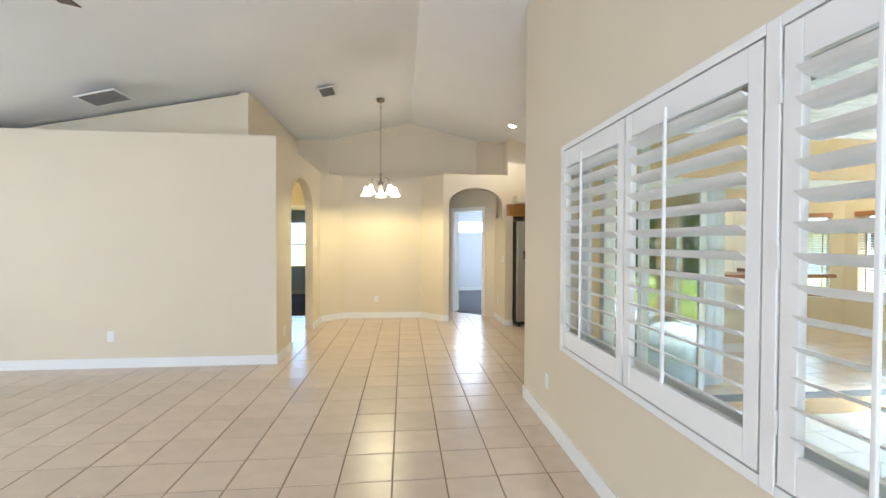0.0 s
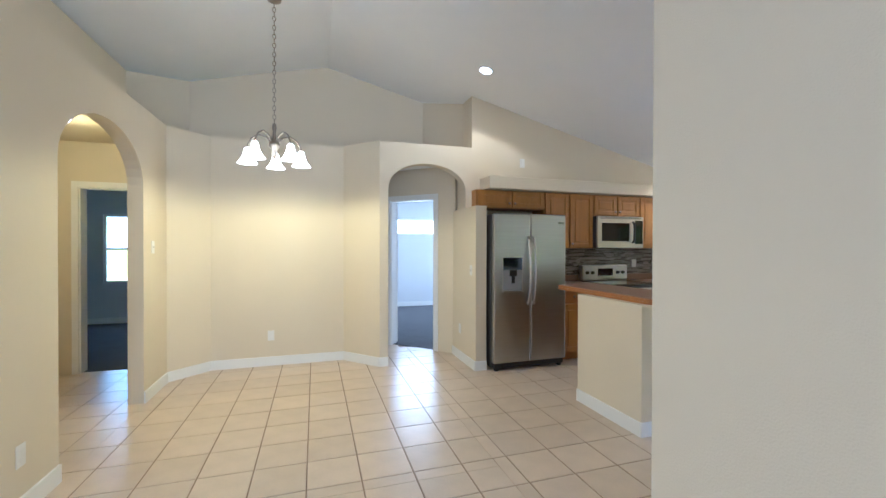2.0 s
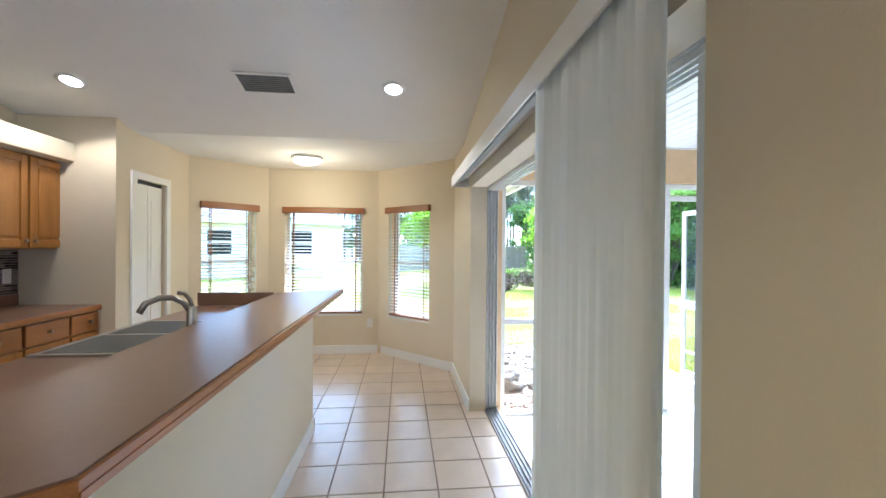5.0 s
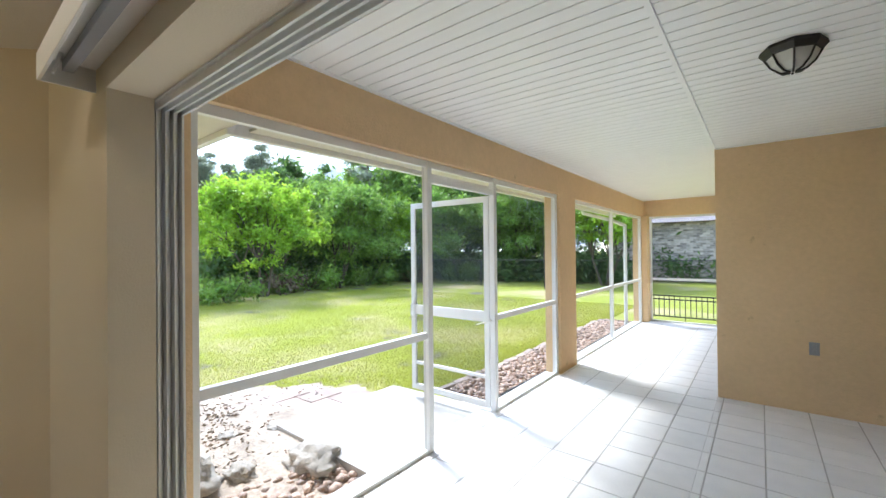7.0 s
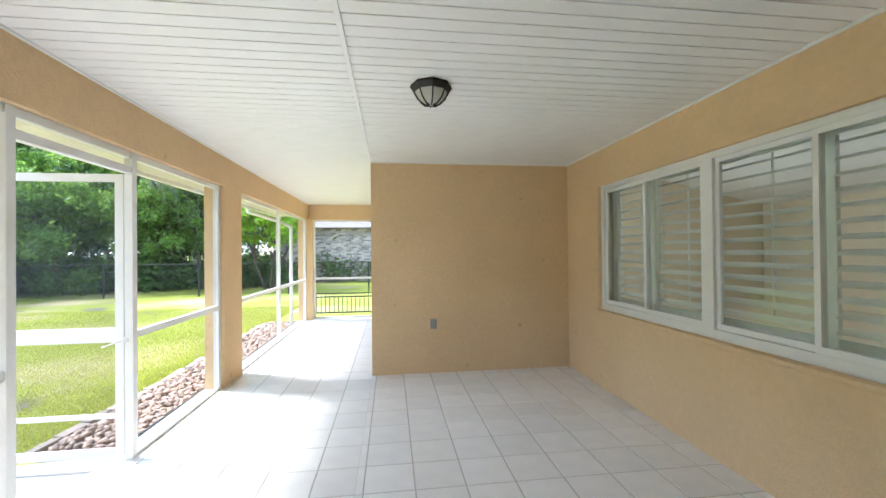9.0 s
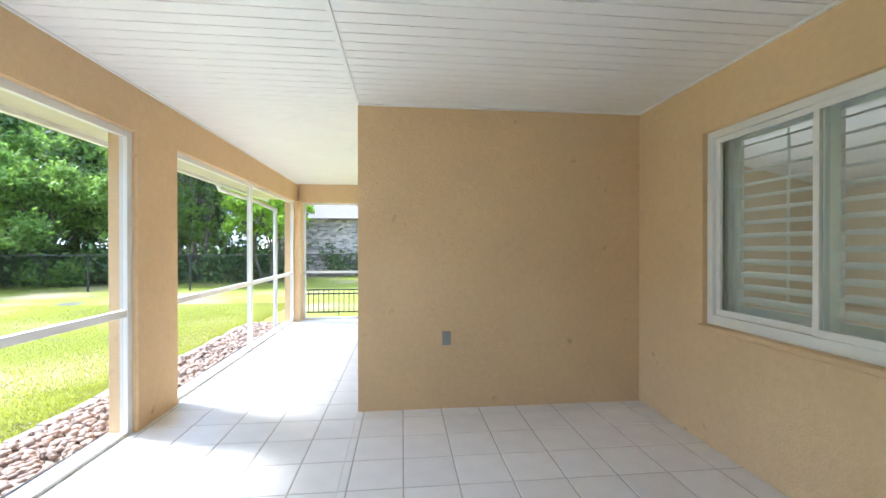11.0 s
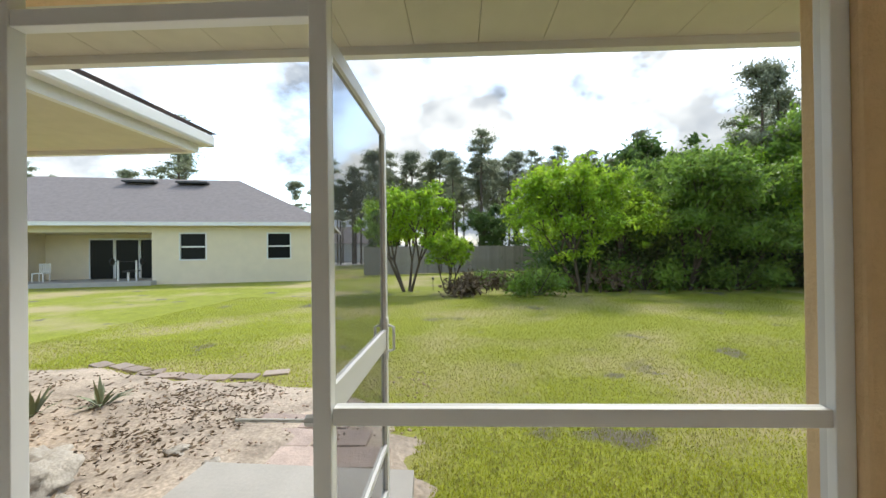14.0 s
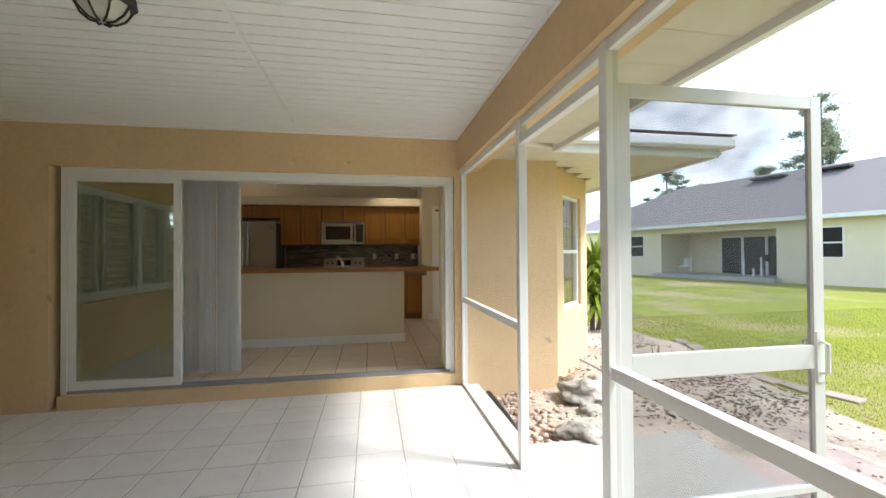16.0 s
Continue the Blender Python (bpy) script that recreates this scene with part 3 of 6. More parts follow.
setting("carpet", bm, M_CARPET, "dark grey bedroom carpet", "carpet")
bm = B()
box(bm, 1.72, 4.655, LZ + 0.0, 5.22, 4.815, -0.012)
setting("door_sill", bm, M_STUCCO, "low tan step under the sliding door", "sill")

# baseboards
bm = B()


def base(p0, p1, h=0.105, t=0.014):
    panel(bm, p0, p1, [(0, 0), ((Vector(p1) - Vector(p0)).length, 0), ((Vector(p1) - Vector(p0)).length, h), (0, h)], -t)


for a, b in (((-6, 6.16), (-1.45, 6.16)), ((-1.45, 6.145), (-1.45, 6.78)), ((-1.45, 8.02), (-1.45, 8.60)), ((-1.45, 8.60), (-1.12, 8.92)), ((-1.12, 8.92), (0.32, 8.92)), ((0.32, 8.92), (0.70, 8.50)), ((0.70, 8.50), (0.80, 8.50)),
             ((1.70, 8.80), (1.70, 8.02)), ((1.69, 8.02), (1.83, 8.02)), ((6.215, 4.95), (7.1, 5.83)), ((7.1, 5.85), (7.1, 7.25)), ((7.1, 7.25), (6.45, 7.9)), ((6.45, 7.9), (6.0, 7.9)), ((5.54, 7.9), (5.4, 7.9)),
             ((-4.5, 12.5), (-1.1, 12.5)), ((-0.9, 13.0), (4.5, 13.0)), ((4.5, 13.0), (4.5, 9))):
    if a == (6.215, 4.95):
        a, b = b, a
        panel(bm, a, b, [(0, 0), (1.26, 0), (1.26, 0.105), (0, 0.105)], -0.014)
    elif a in ((7.1, 5.85), (7.1, 7.25), (6.45, 7.9), (5.54, 7.9)):
        L = (Vector(b) - Vector(a)).length
        panel(bm, a, b, [(0, 0), (L, 0), (L, 0.105), (0, 0.105)], 0.014)
    else:
        base(a, b)
for x0, y0, x1, y1 in ((1.086, -4, 1.1, 4.964), (1.086, 4.95, 2.43, 4.964), (5.11, 4.95, 6.2, 4.964)):
    box(bm, x0, y0, 0, x1, y1, 0.105)
setting("baseboard", bm, M_TRIM, "white painted baseboards", "trim")

# ---- pony wall, bar counter and kitchen units ----
bm = B()
prism(bm, [(2.26, 6.20), (4.83, 6.20), (4.83, 6.32), (2.38, 6.32), (2.38, 6.95), (2.26, 6.95)], 0, 0.961)
setting("wall_bar", bm, M_WALL, "low cream wall carrying the bar counter", "wall")
bm = B()
box(bm, 2.246, 6.186, 0, 4.844, 6.20, 0.105)
box(bm, 2.246, 6.20, 0, 2.26, 6.95, 0.105)
box(bm, 4.83, 6.20, 0, 4.844, 6.32, 0.105)
setting("baseboard_bar", bm, M_TRIM, "white baseboard round the bar wall", "trim")
# bar counter: one slab with a clipped corner, oak edge band
bm = B()
bar = [(2.45, 6.09), (5.60, 6.09), (5.25, 6.60), (2.86, 6.60), (2.83, 7.38), (2.34, 7.38), (2.34, 6.22)]
counter = thing("bar_counter", "brown laminate bar counter with an oak edge", "counter", pose(0, 0, 0))
prism(bm, [(2.456, 6.101), (5.577, 6.101), (5.244, 6.589), (2.849, 6.589), (2.819, 7.369), (2.351, 7.369), (2.351, 6.225)], 0.963, 1.008)
part("top", bm, M_LAM, counter)
bm = B()
n = len(bar)
for i in range(n):
    a, b = Vector(bar[i]), Vector(bar[(i + 1) % n])
    L = (b - a).length
    panel(bm, a, b, [(0, 0.961), (L, 0.961), (L, 1.002), (0, 1.002)], 0.011)
    panel(bm, a, b, [(0.0, 0.971), (L, 0.971), (L, 0.981), (0.0, 0.981)], -0.004)
part("edge_band", bm, M_OAKH, counter, "honey oak edge band")
lw = thing("worktop", "lower brown laminate worktop behind the bar", "worktop", pose(0, 0, 0), "kitchen worktops")
bm = B()
box(bm, 2.87, 6.602, 0.872, 5.2, 7.18, 0.912)
part("top", bm, M_LAM, lw)
bm = B()
box(bm, 2.87, 7.181, 0.87, 5.2, 7.195, 0.910, bevel=0.004)
part("edge_band", bm, M_OAKH, lw, "honey oak edge band")
bm = B()
box(bm, 2.88, 6.57, 0.875, 5.19, 6.60, 0.962)
part("upstand", bm, M_LAM, lw)
bm = B()
box(bm, 5.18, 6.602, 0.913, 5.2, 7.2, 1.02, bevel=0.003)
part("end_upstand", bm, M_LAM, lw)
# sink and tap in that worktop
sink = thing("kitchen_sink", "stainless double sink set in the lower worktop", "sink", pose(4.05, 6.93, 0.913))
bm = B()
box(bm, -0.42, -0.24, 0, 0.42, 0.24, 0.008)
part("rim", bm, M_STEEL, sink)
# no hollow bowls: their shade is painted as flat dark plates
for x0, x1 in ((-0.39, -0.02), (0.02, 0.39)):
    bm = B()
    box(bm, x0, -0.2, 0.0082, x1, 0.2, 0.0095)
    part("bowl", bm, M_DARK, sink, "flat dark plate standing for the bowl's shade")
tap = thing("kitchen_tap", "brushed nickel kitchen tap with a curved spout", "tap", pose(3.98, 6.655, 0.913))
bm = B()
lathe(bm, [(0, 0), (0.032, 0), (0.028, 0.03), (0.024, 0.15), (0.02, 0.17), (0, 0.175)], 14)
part("body", bm, M_STEEL, tap, smooth=True)
bm = B()
tube(bm, [(0, 0, 0.13), (-0.02, 0.03, 0.19), (-0.05, 0.07, 0.222), (-0.09, 0.115, 0.225), (-0.125, 0.16, 0.20), (-0.14, 0.18, 0.155)], 0.016, 10)
part("spout", bm, M_STEEL, tap, smooth=True)
bm = B()
tube(bm, [(0, 0, 0.17), (-0.02, 0.0, 0.21), (-0.055, 0.01, 0.245), (-0.09, 0.02, 0.25)], 0.011, 8)
part("handle", bm, M_STEEL, tap, smooth=True)


def cab_door(parent, x0, x1, z0, z1, yf, knob=None, name="door"):
    """A raised-panel door whose front lies at yf, facing -y."""
    bm = B()
    w = 0.055
    box(bm, x0, yf, z0, x0 + w, yf + 0.02, z1, bevel=0.004)
    box(bm, x1 - w, yf, z0, x1, yf + 0.02, z1, bevel=0.004)
    box(bm, x0 + w, yf, z0, x1 - w, yf + 0.02, z0 + w, bevel=0.004)
    box(bm, x0 + w, yf, z1 - w, x1 - w, yf + 0.02, z1, bevel=0.004)
    box(bm, x0 + w, yf + 0.010, z0 + w, x1 - w, yf + 0.018, z1 - w)
    if x1 - x0 > 0.2 and z1 - z0 > 0.2:
        box(bm, x0 + w + 0.022, yf + 0.003, z0 + w + 0.022, x1 - w - 0.022, yf + 0.012, z1 - w - 0.022, bevel=0.006)
    d = part(name, bm, M_OAK, parent)
    if knob:
        bm = B()
        cyl(bm, (knob[0], yf, knob[1]), (knob[0], yf - 0.012, knob[1]), 0.006, 0.006, 10)
        cyl(bm, (knob[0], yf - 0.010, knob[1]), (knob[0], yf - 0.026, knob[1]), 0.015, 0.012, 12)
        part("knob", bm, M_NICKEL, d, "round brushed nickel knob")
    return d


UPPER = [(1.84, 2.30, 1.86, 2.28, "r"), (2.305, 2.765, 1.86, 2.28, "l"), (2.77, 3.13, 1.37, 2.28, "l"), (3.135, 3.50, 1.37, 2.28, "l"), (3.505, 3.88, 1.80, 2.28, "r"), (3.885, 4.26, 1.80, 2.28, "l"),
         (4.265, 4.64, 1.37, 2.28, "r"), (4.645, 5.02, 1.37, 2.28, "r"), (5.025, 5.395, 1.37, 2.28, "l")]
for x0, x1, z0, z1, side in UPPER:
    z1 = 2.08
    u = thing("wall_cabinet", "honey oak wall cabinet with a raised-panel door", "cabinet", pose(0, 0, 0), "kitchen wall cabinets")
    bm = B()
    box(bm, x0, 8.345, z0, x1, 8.648, z1)
    part("body", bm, M_OAK, u)
    kx = x1 - 0.035 if side == "r" else x0 + 0.035
    cab_door(u, x0 + 0.008, x1 - 0.008, z0 + 0.012, z1 - 0.012, 8.322, (kx, z0 + 0.06))
LOWER = [(2.83, 3.16), (3.165, 3.50), (4.265, 4.64), (4.645, 5.02), (5.025, 5.395)]
for x0, x1 in LOWER:
    u = thing("base_cabinet", "honey oak base cabinet with drawer and door", "cabinet", pose(0, 0, 0), "kitchen base cabinets")
    bm = B()
    box(bm, x0, 8.055, 0.10, x1, 8.648, 0.87)
    box(bm, x0, 8.12, 0.0, x1, 8.6, 0.10)
    part("body", bm, M_OAK, u)
    bm = B()
    box(bm, x0 + 0.01, 8.032, 0.71, x1 - 0.01, 8.053, 0.855, bevel=0.006)
    d = part("drawer", bm, M_OAKH, u)
    bm = B()
    cyl(bm, ((x0 + x1) / 2, 8.032, 0.785), ((x0 + x1) / 2, 8.008, 0.785), 0.014, 0.012, 12)
    part("knob", bm, M_NICKEL, d, "round brushed nickel knob")
    cab_door(u, x0 + 0.01, x1 - 0.01, 0.115, 0.695, 8.032, (x1 - 0.04, 0.64))
for x0, x1 in ((2.40, 2.99), (2.995, 3.60), (3.605, 4.21), (4.215, 4.81)):
    u = thing("base_cabinet", "honey oak base cabinet behind the bar wall", "cabinet", pose(0, 0, 0), "bar base cabinets")
    bm = B()
    box(bm, x0, 6.33, 0.0, x1, 6.92, 0.868)
    part("body", bm, M_OAK, u)
    bm = B()
    box(bm, x0 + 0.01, 6.921, 0.12, x1 - 0.01, 6.94, 0.86, bevel=0.005)
    part("door", bm, M_OAK, u)
for x0, x1 in ((2.82, 3.495), (4.265, 5.397)):
    w = thing("worktop", "brown laminate worktop with an oak front edge", "worktop", pose(0, 0, 0), "kitchen worktops")
    bm = B()
    box(bm, x0, 8.02, 0.872, x1, 8.648, 0.912)
    part("top", bm, M_LAM, w)
    bm = B()
    box(bm, x0, 8.005, 0.87, x1, 8.019, 0.910, bevel=0.004)
    part("edge_band", bm, M_OAKH, w, "honey oak edge band")
    bm = B()
    box(bm, x0, 8.63, 0.913, x1, 8.648, 1.0)
    part("upstand", bm, M_LAM, w)
# mosaic splashback
M_MOS = mat("mosaic_strips", (0.16, 0.14, 0.12), 0.25, var=0.1, scale=10, island=0.95)
bm = B()
box(bm, 2.80, 8.640, 0.95, 5.398, 8.648, 1.37)
box(bm, 5.388, 8.06, 0.95, 5.398, 8.64, 1.37)
setting("splashback", bm, M_LGROUT, "grey mosaic splashback bed", "splashback")
rs = random.Random(4)
bm = B()
z = 1.003
while z < 1.365:
    x = 2.81
    while x < 5.38:
        w = rs.choice((0.06, 0.1, 0.14, 0.19))
        box(bm, x, 8.634, z, min(x + w, 5.385), 8.641, z + 0.017)
        x += w + 0.003
    y = 8.06
    while y < 8.63:
        w = rs.choice((0.06, 0.1, 0.14))
        box(bm, 5.381, y, z, 5.389, min(y + w, 8.63), z + 0.017)
        y += w + 0.003
    z += 0.020
tagged(part("mosaic_strips", bm, M_MOS), "thin glass and stone mosaic strips in greys and browns", "tiles", "", "stuff")

# refrigerator
fr = thing("refrigerator", "stainless steel side-by-side refrigerator with water dispenser", "refrigerator", pose(1.865, 7.90, 0))
bm = B()
box(bm, 0.0, 0.075, 0.03, 0.925, 0.72, 1.755, bevel=0.01)
part("body", bm, M_DARK, fr, "dark grey cabinet")
for x0, x1, nm in ((0.004, 0.455, "l"), (0.462, 0.921, "r")):
    bm = B()
    box(bm, x0, 0.0, 0.09, x1, 0.072, 1.762, bevel=0.014)
    d = part("door", bm, M_STEELD, fr, "brushed steel door")
    hx = 0.425 if nm == "l" else 0.49
    bm = B()
    tube(bm, [(hx, -0.004 - 0.062 * math.sin(math.pi * k / 16) ** 0.6, 0.74 + 0.76 * k / 16) for k in range(17)], 0.016, 12)
    part("handle", bm, M_STEEL, d, "long bowed steel handle", True)
    if nm == "l":
        bm = B()
        for a in ((0.10, 0.88, 0.112, 1.28), (0.348, 0.88, 0.36, 1.28), (0.112, 0.88, 0.348, 0.892), (0.112, 1.268, 0.348, 1.28)):
            box(bm, a[0], -0.010, a[1], a[2], 0.004, a[3], bevel=0.002)
        part("dispenser_frame", bm, M_STEEL, d, "thin steel frame of the dispenser")
        bm = B()
        box(bm, 0.113, -0.008, 1.13, 0.347, 0.002, 1.267, bevel=0.002)
        part("display", bm, M_BGLASS, d, "black glass dispenser display")
        # the door is solid: grey colour stands for the recess's shade
        bm = B()
        box(bm, 0.113, -0.002, 0.893, 0.347, 0.002, 1.129)
        part("dispenser_recess", bm, M_VENT, d, "flat grey panel standing for the shaded dispenser recess")
        bm = B()
        box(bm, 0.19, -0.012, 1.06, 0.28, -0.002, 1.128, bevel=0.004)
        box(bm, 0.215, -0.010, 0.98, 0.255, -0.003, 1.06, bevel=0.003)
        part("paddle", bm, M_BLACK, d)
        bm = B()
        box(bm, 0.12, -0.022, 0.893, 0.34, -0.002, 0.905, bevel=0.003)
        part("drip_tray", bm, M_STEELD, d)
    else:
        bm = B()
        box(bm, 0.82, -0.003, 1.655, 0.89, 0.002, 1.672)
        part("badge", bm, M_CHROME, d)
bm = B()
box(bm, 0.02, 0.03, 0.03, 0.905, 0.07, 0.085)
part("kick_grille", bm, M_BLACK, fr)
for x in (0.06, 0.865):
    bm = B()
    cyl(bm, (x, 0.06, 0.0), (x, 0.06, 0.05), 0.03, 0.03, 12)
    part("foot", bm, M_BLACK, fr)

# microwave
mw = thing("microwave", "stainless over-range microwave with a black window", "microwave", pose(3.505, 8.25, 1.375))
bm = B()
box(bm, 0, 0.03, 0, 0.75, 0.39, 0.42, bevel=0.006)
part("body", bm, M_DARK, mw)
bm = B()
box(bm, 0, 0, 0, 0.75, 0.03, 0.42, bevel=0.008)
d = part("door", bm, M_STEEL, mw)
bm = B()
box(bm, 0.07, -0.004, 0.09, 0.51, 0.0, 0.33, bevel=0.003)
part("window", bm, M_BGLASS, d, "black glass window")
bm = B()
tube(bm, [(0.565, 0, 0.07), (0.565, -0.035, 0.10), (0.565, -0.04, 0.21), (0.565, -0.035, 0.32), (0.565, 0, 0.35)], 0.014, 8)
part("handle", bm, M_BLACK, d, smooth=True)
bm = B()
box(bm, 0.605, -0.004, 0.05, 0.735, 0.0, 0.37, bevel=0.003)
part("control_panel", bm, M_BGLASS, mw)
bm = B()
for i in range(9):
    box(bm, 0.04, -0.003, 0.385 + i * 0.003, 0.7, 0.0, 0.3865 + i * 0.003)
part("vent_grille", bm, M_BLACK, mw)

# range
rg = thing("cooking_range", "stainless electric range with a black glass top", "range", pose(3.505, 7.99, 0))
bm = B()
box(bm, 0, 0.03, 0.02, 0.75, 0.64, 0.90)
part("body", bm, M_DARK, rg)
bm = B()
box(bm, -0.002, 0.0, 0.90, 0.752, 0.60, 0.918, bevel=0.005)
part("cooktop", bm, M_BGLASS, rg)
bm = B()
box(bm, 0, 0.56, 0.919, 0.75, 0.64, 1.13, bevel=0.01)
bp = part("back_panel", bm, M_STEEL, rg)
bm = B()
box(bm, 0.25, 0.556, 0.985, 0.50, 0.561, 1.085)
part("display", bm, M_BGLASS, bp)
for x in (0.07, 0.16, 0.58, 0.67):
    bm = B()
    cyl(bm, (x, 0.56, 1.03), (x, 0.535, 1.03), 0.024, 0.02, 14)
    part("knob", bm, M_BLACK, bp)
bm = B()
box(bm, 0.005, 0.0, 0.22, 0.745, 0.03, 0.86, bevel=0.006)
d = part("oven_door", bm, M_STEEL, rg)
bm = B()
tube(bm, [(0.06, 0, 0.80), (0.06, -0.045, 0.80), (0.69, -0.045, 0.80), (0.69, 0, 0.80)], 0.012, 8)
part("handle", bm, M_STEEL, d)
bm = B()
box(bm, 0.005, 0.0, 0.03, 0.745, 0.03, 0.20, bevel=0.006)
part("drawer", bm, M_STEEL, rg)

# pantry bifold door
pd = thing("door_pantry", "white bifold pantry door", "door", pose(5.54, 7.93, 0), kind="structure")
for x0 in (0.005, 0.235):
    bm = B()
    box(bm, x0, 0, 0.012, x0 + 0.222, 0.035, 1.965, bevel=0.003)
    for z0, z1 in ((0.15, 0.85), (1.0, 1.83)):
        box(bm, x0 + 0.045, -0.004, z0, x0 + 0.178, 0.001, z1, bevel=0.003)
    part("leaf", bm, M_TRIM, pd)
bm = B()
box(bm, 0, 0.005, 1.97, 0.46, 0.03, 2.0)
part("track", bm, M_BLACK, pd)
bm = B()
for a in ((5.475, 7.88, 0, 5.54, 7.899, 2.06), (6.0, 7.88, 0, 6.065, 7.899, 2.06), (5.54, 7.88, 2.0, 6.0, 7.899, 2.06)):
    box(bm, *a)
setting("trim_pantry", bm, M_TRIM, "white pantry door casing", "trim")


# doors and casings
def casing(p0, p1, width, head, z=2.03):
    """Casing round an opening on the line p0-p1, on the side to its right."""
    bm = B()
    w = 0.06
    panel(bm, p0, p1, [(-w, 0), (0, 0), (0, z + w), (-w, z + w)], -0.016)
    panel(bm, p0, p1, [(width, 0), (width + w, 0), (width + w, z + w), (width, z + w)], -0.016)
    panel(bm, p0, p1, [(0, z), (width, z), (width, z + w), (0, z + w)], -0.016)
    for s in (0, width - 0.015):
        panel(bm, p0, p1, [(s, 0), (s + 0.015, 0), (s + 0.015, z), (s, z)], 0.13)
    panel(bm, p0, p1, [(0.015, z - 0.015), (width - 0.015, z - 0.015), (width - 0.015, z), (0.015, z)], 0.13)
    setting("trim_door", bm, M_TRIM, "white door casing", "trim")


dv = (Vector((1.72, 8.77)) - Vector((0.80, 9.69))).normalized()
c0 = Vector((0.80, 9.69)) + dv * 0.29
casing(c0, c0 + dv * 0.7, 0.70, 0)
casing((-2.45, 9.2), (-1.75, 9.2), 0.70, 0)


def leaf(m, label):
    d = thing("door_bedroom", label, "door", m, kind="structure")
    bm = B()
    box(bm, 0, 0, 0.01, 0.69, 0.035, 2.01, bevel=0.003)
    for x0, x1 in ((0.1, 0.31), (0.38, 0.59)):
        for z0, z1 in ((0.2, 0.85), (1.0, 1.55), (1.65, 1.88)):
            box(bm, x0, -0.004, z0, x1, 0.039, z1, bevel=0.004)
    part("slab", bm, M_TRIM, d)
    bm = B()
    for s in (-1, 1):
        yk = -0.03 if s < 0 else 0.065
        cyl(bm, (0.63, 0.0175, 0.95), (0.63, yk, 0.95), 0.012, 0.012, 10)
        cyl(bm, (0.63, yk, 0.95), (0.63, yk + s * 0.02, 0.95), 0.028, 0.02, 12)
    part("knob", bm, M_NICKEL, d)


leaf(pose(c0.x + 0.13, c0.y + 0.13, 0, 0, 0, 100), "white panel bedroom door standing open")
leaf(pose(-1.74, 9.32, 0, 0, 0, 86), "white panel door standing open on the hall")

# bedroom windows
for nm, m, w, h in (("window_bedroom", pose(1.35, 13.04, 1.66), 1.85, 0.38), ("window_front", pose(-3.6, 12.54, 0.72), 1.3, 1.23)):
    wn_ = thing(nm, "white framed bedroom window", "window", m, kind="structure")
    bm = B()
    for a in ((0, 0, 0.04, h), (w - 0.04, 0, w, h), (0.04, 0, w - 0.04, 0.04), (0.04, h - 0.04, w - 0.04, h)):
        box(bm, a[0], -0.02, a[1], a[2], 0.03, a[3])
    if h > 1:
        box(bm, 0.04, -0.015, h / 2 - 0.02, w - 0.04, 0.025, h / 2 + 0.02)
    part("frame", bm, M_ALU, wn_)
    bm = B()
    box(bm, 0.04, 0.004, 0.04, w - 0.04, 0.008, h - 0.04)
    g = part("pane", bm, M_GLASS, wn_)
    g.visible_shadow = False
    if h > 1:
        bm = B()
        for i in range(22):
            z = h - 0.06 - i * 0.026
            box(bm, 0.03, -0.055, z, w - 0.03, -0.03, z + 0.003)
        part("raised_blind", bm, M_SLAT, wn_, "white blind half raised")
# shutters on the wide window
SH = [(3.275, 4.03), (2.50, 3.265), (1.84, 2.44), (1.22, 1.83)]
bm = B()
ZA, ZB = 0.705, 2.02
for y0, y1 in ((4.03, 4.07), (2.445, 2.495), (1.17, 1.215)):
    box(bm, 1.078, y0, ZA - 0.04, 1.14, y1, ZB + 0.04, bevel=0.004)
for z0, z1 in ((ZA - 0.04, ZA - 0.006), (ZB + 0.006, ZB + 0.04)):
    box(bm, 1.079, 1.215, z0, 1.139, 2.445, z1)
    box(bm, 1.079, 2.495, z0, 1.139, 4.03, z1)
setting("trim_shutter", bm, M_TRIM, "white frame round the plantation shutters", "trim")
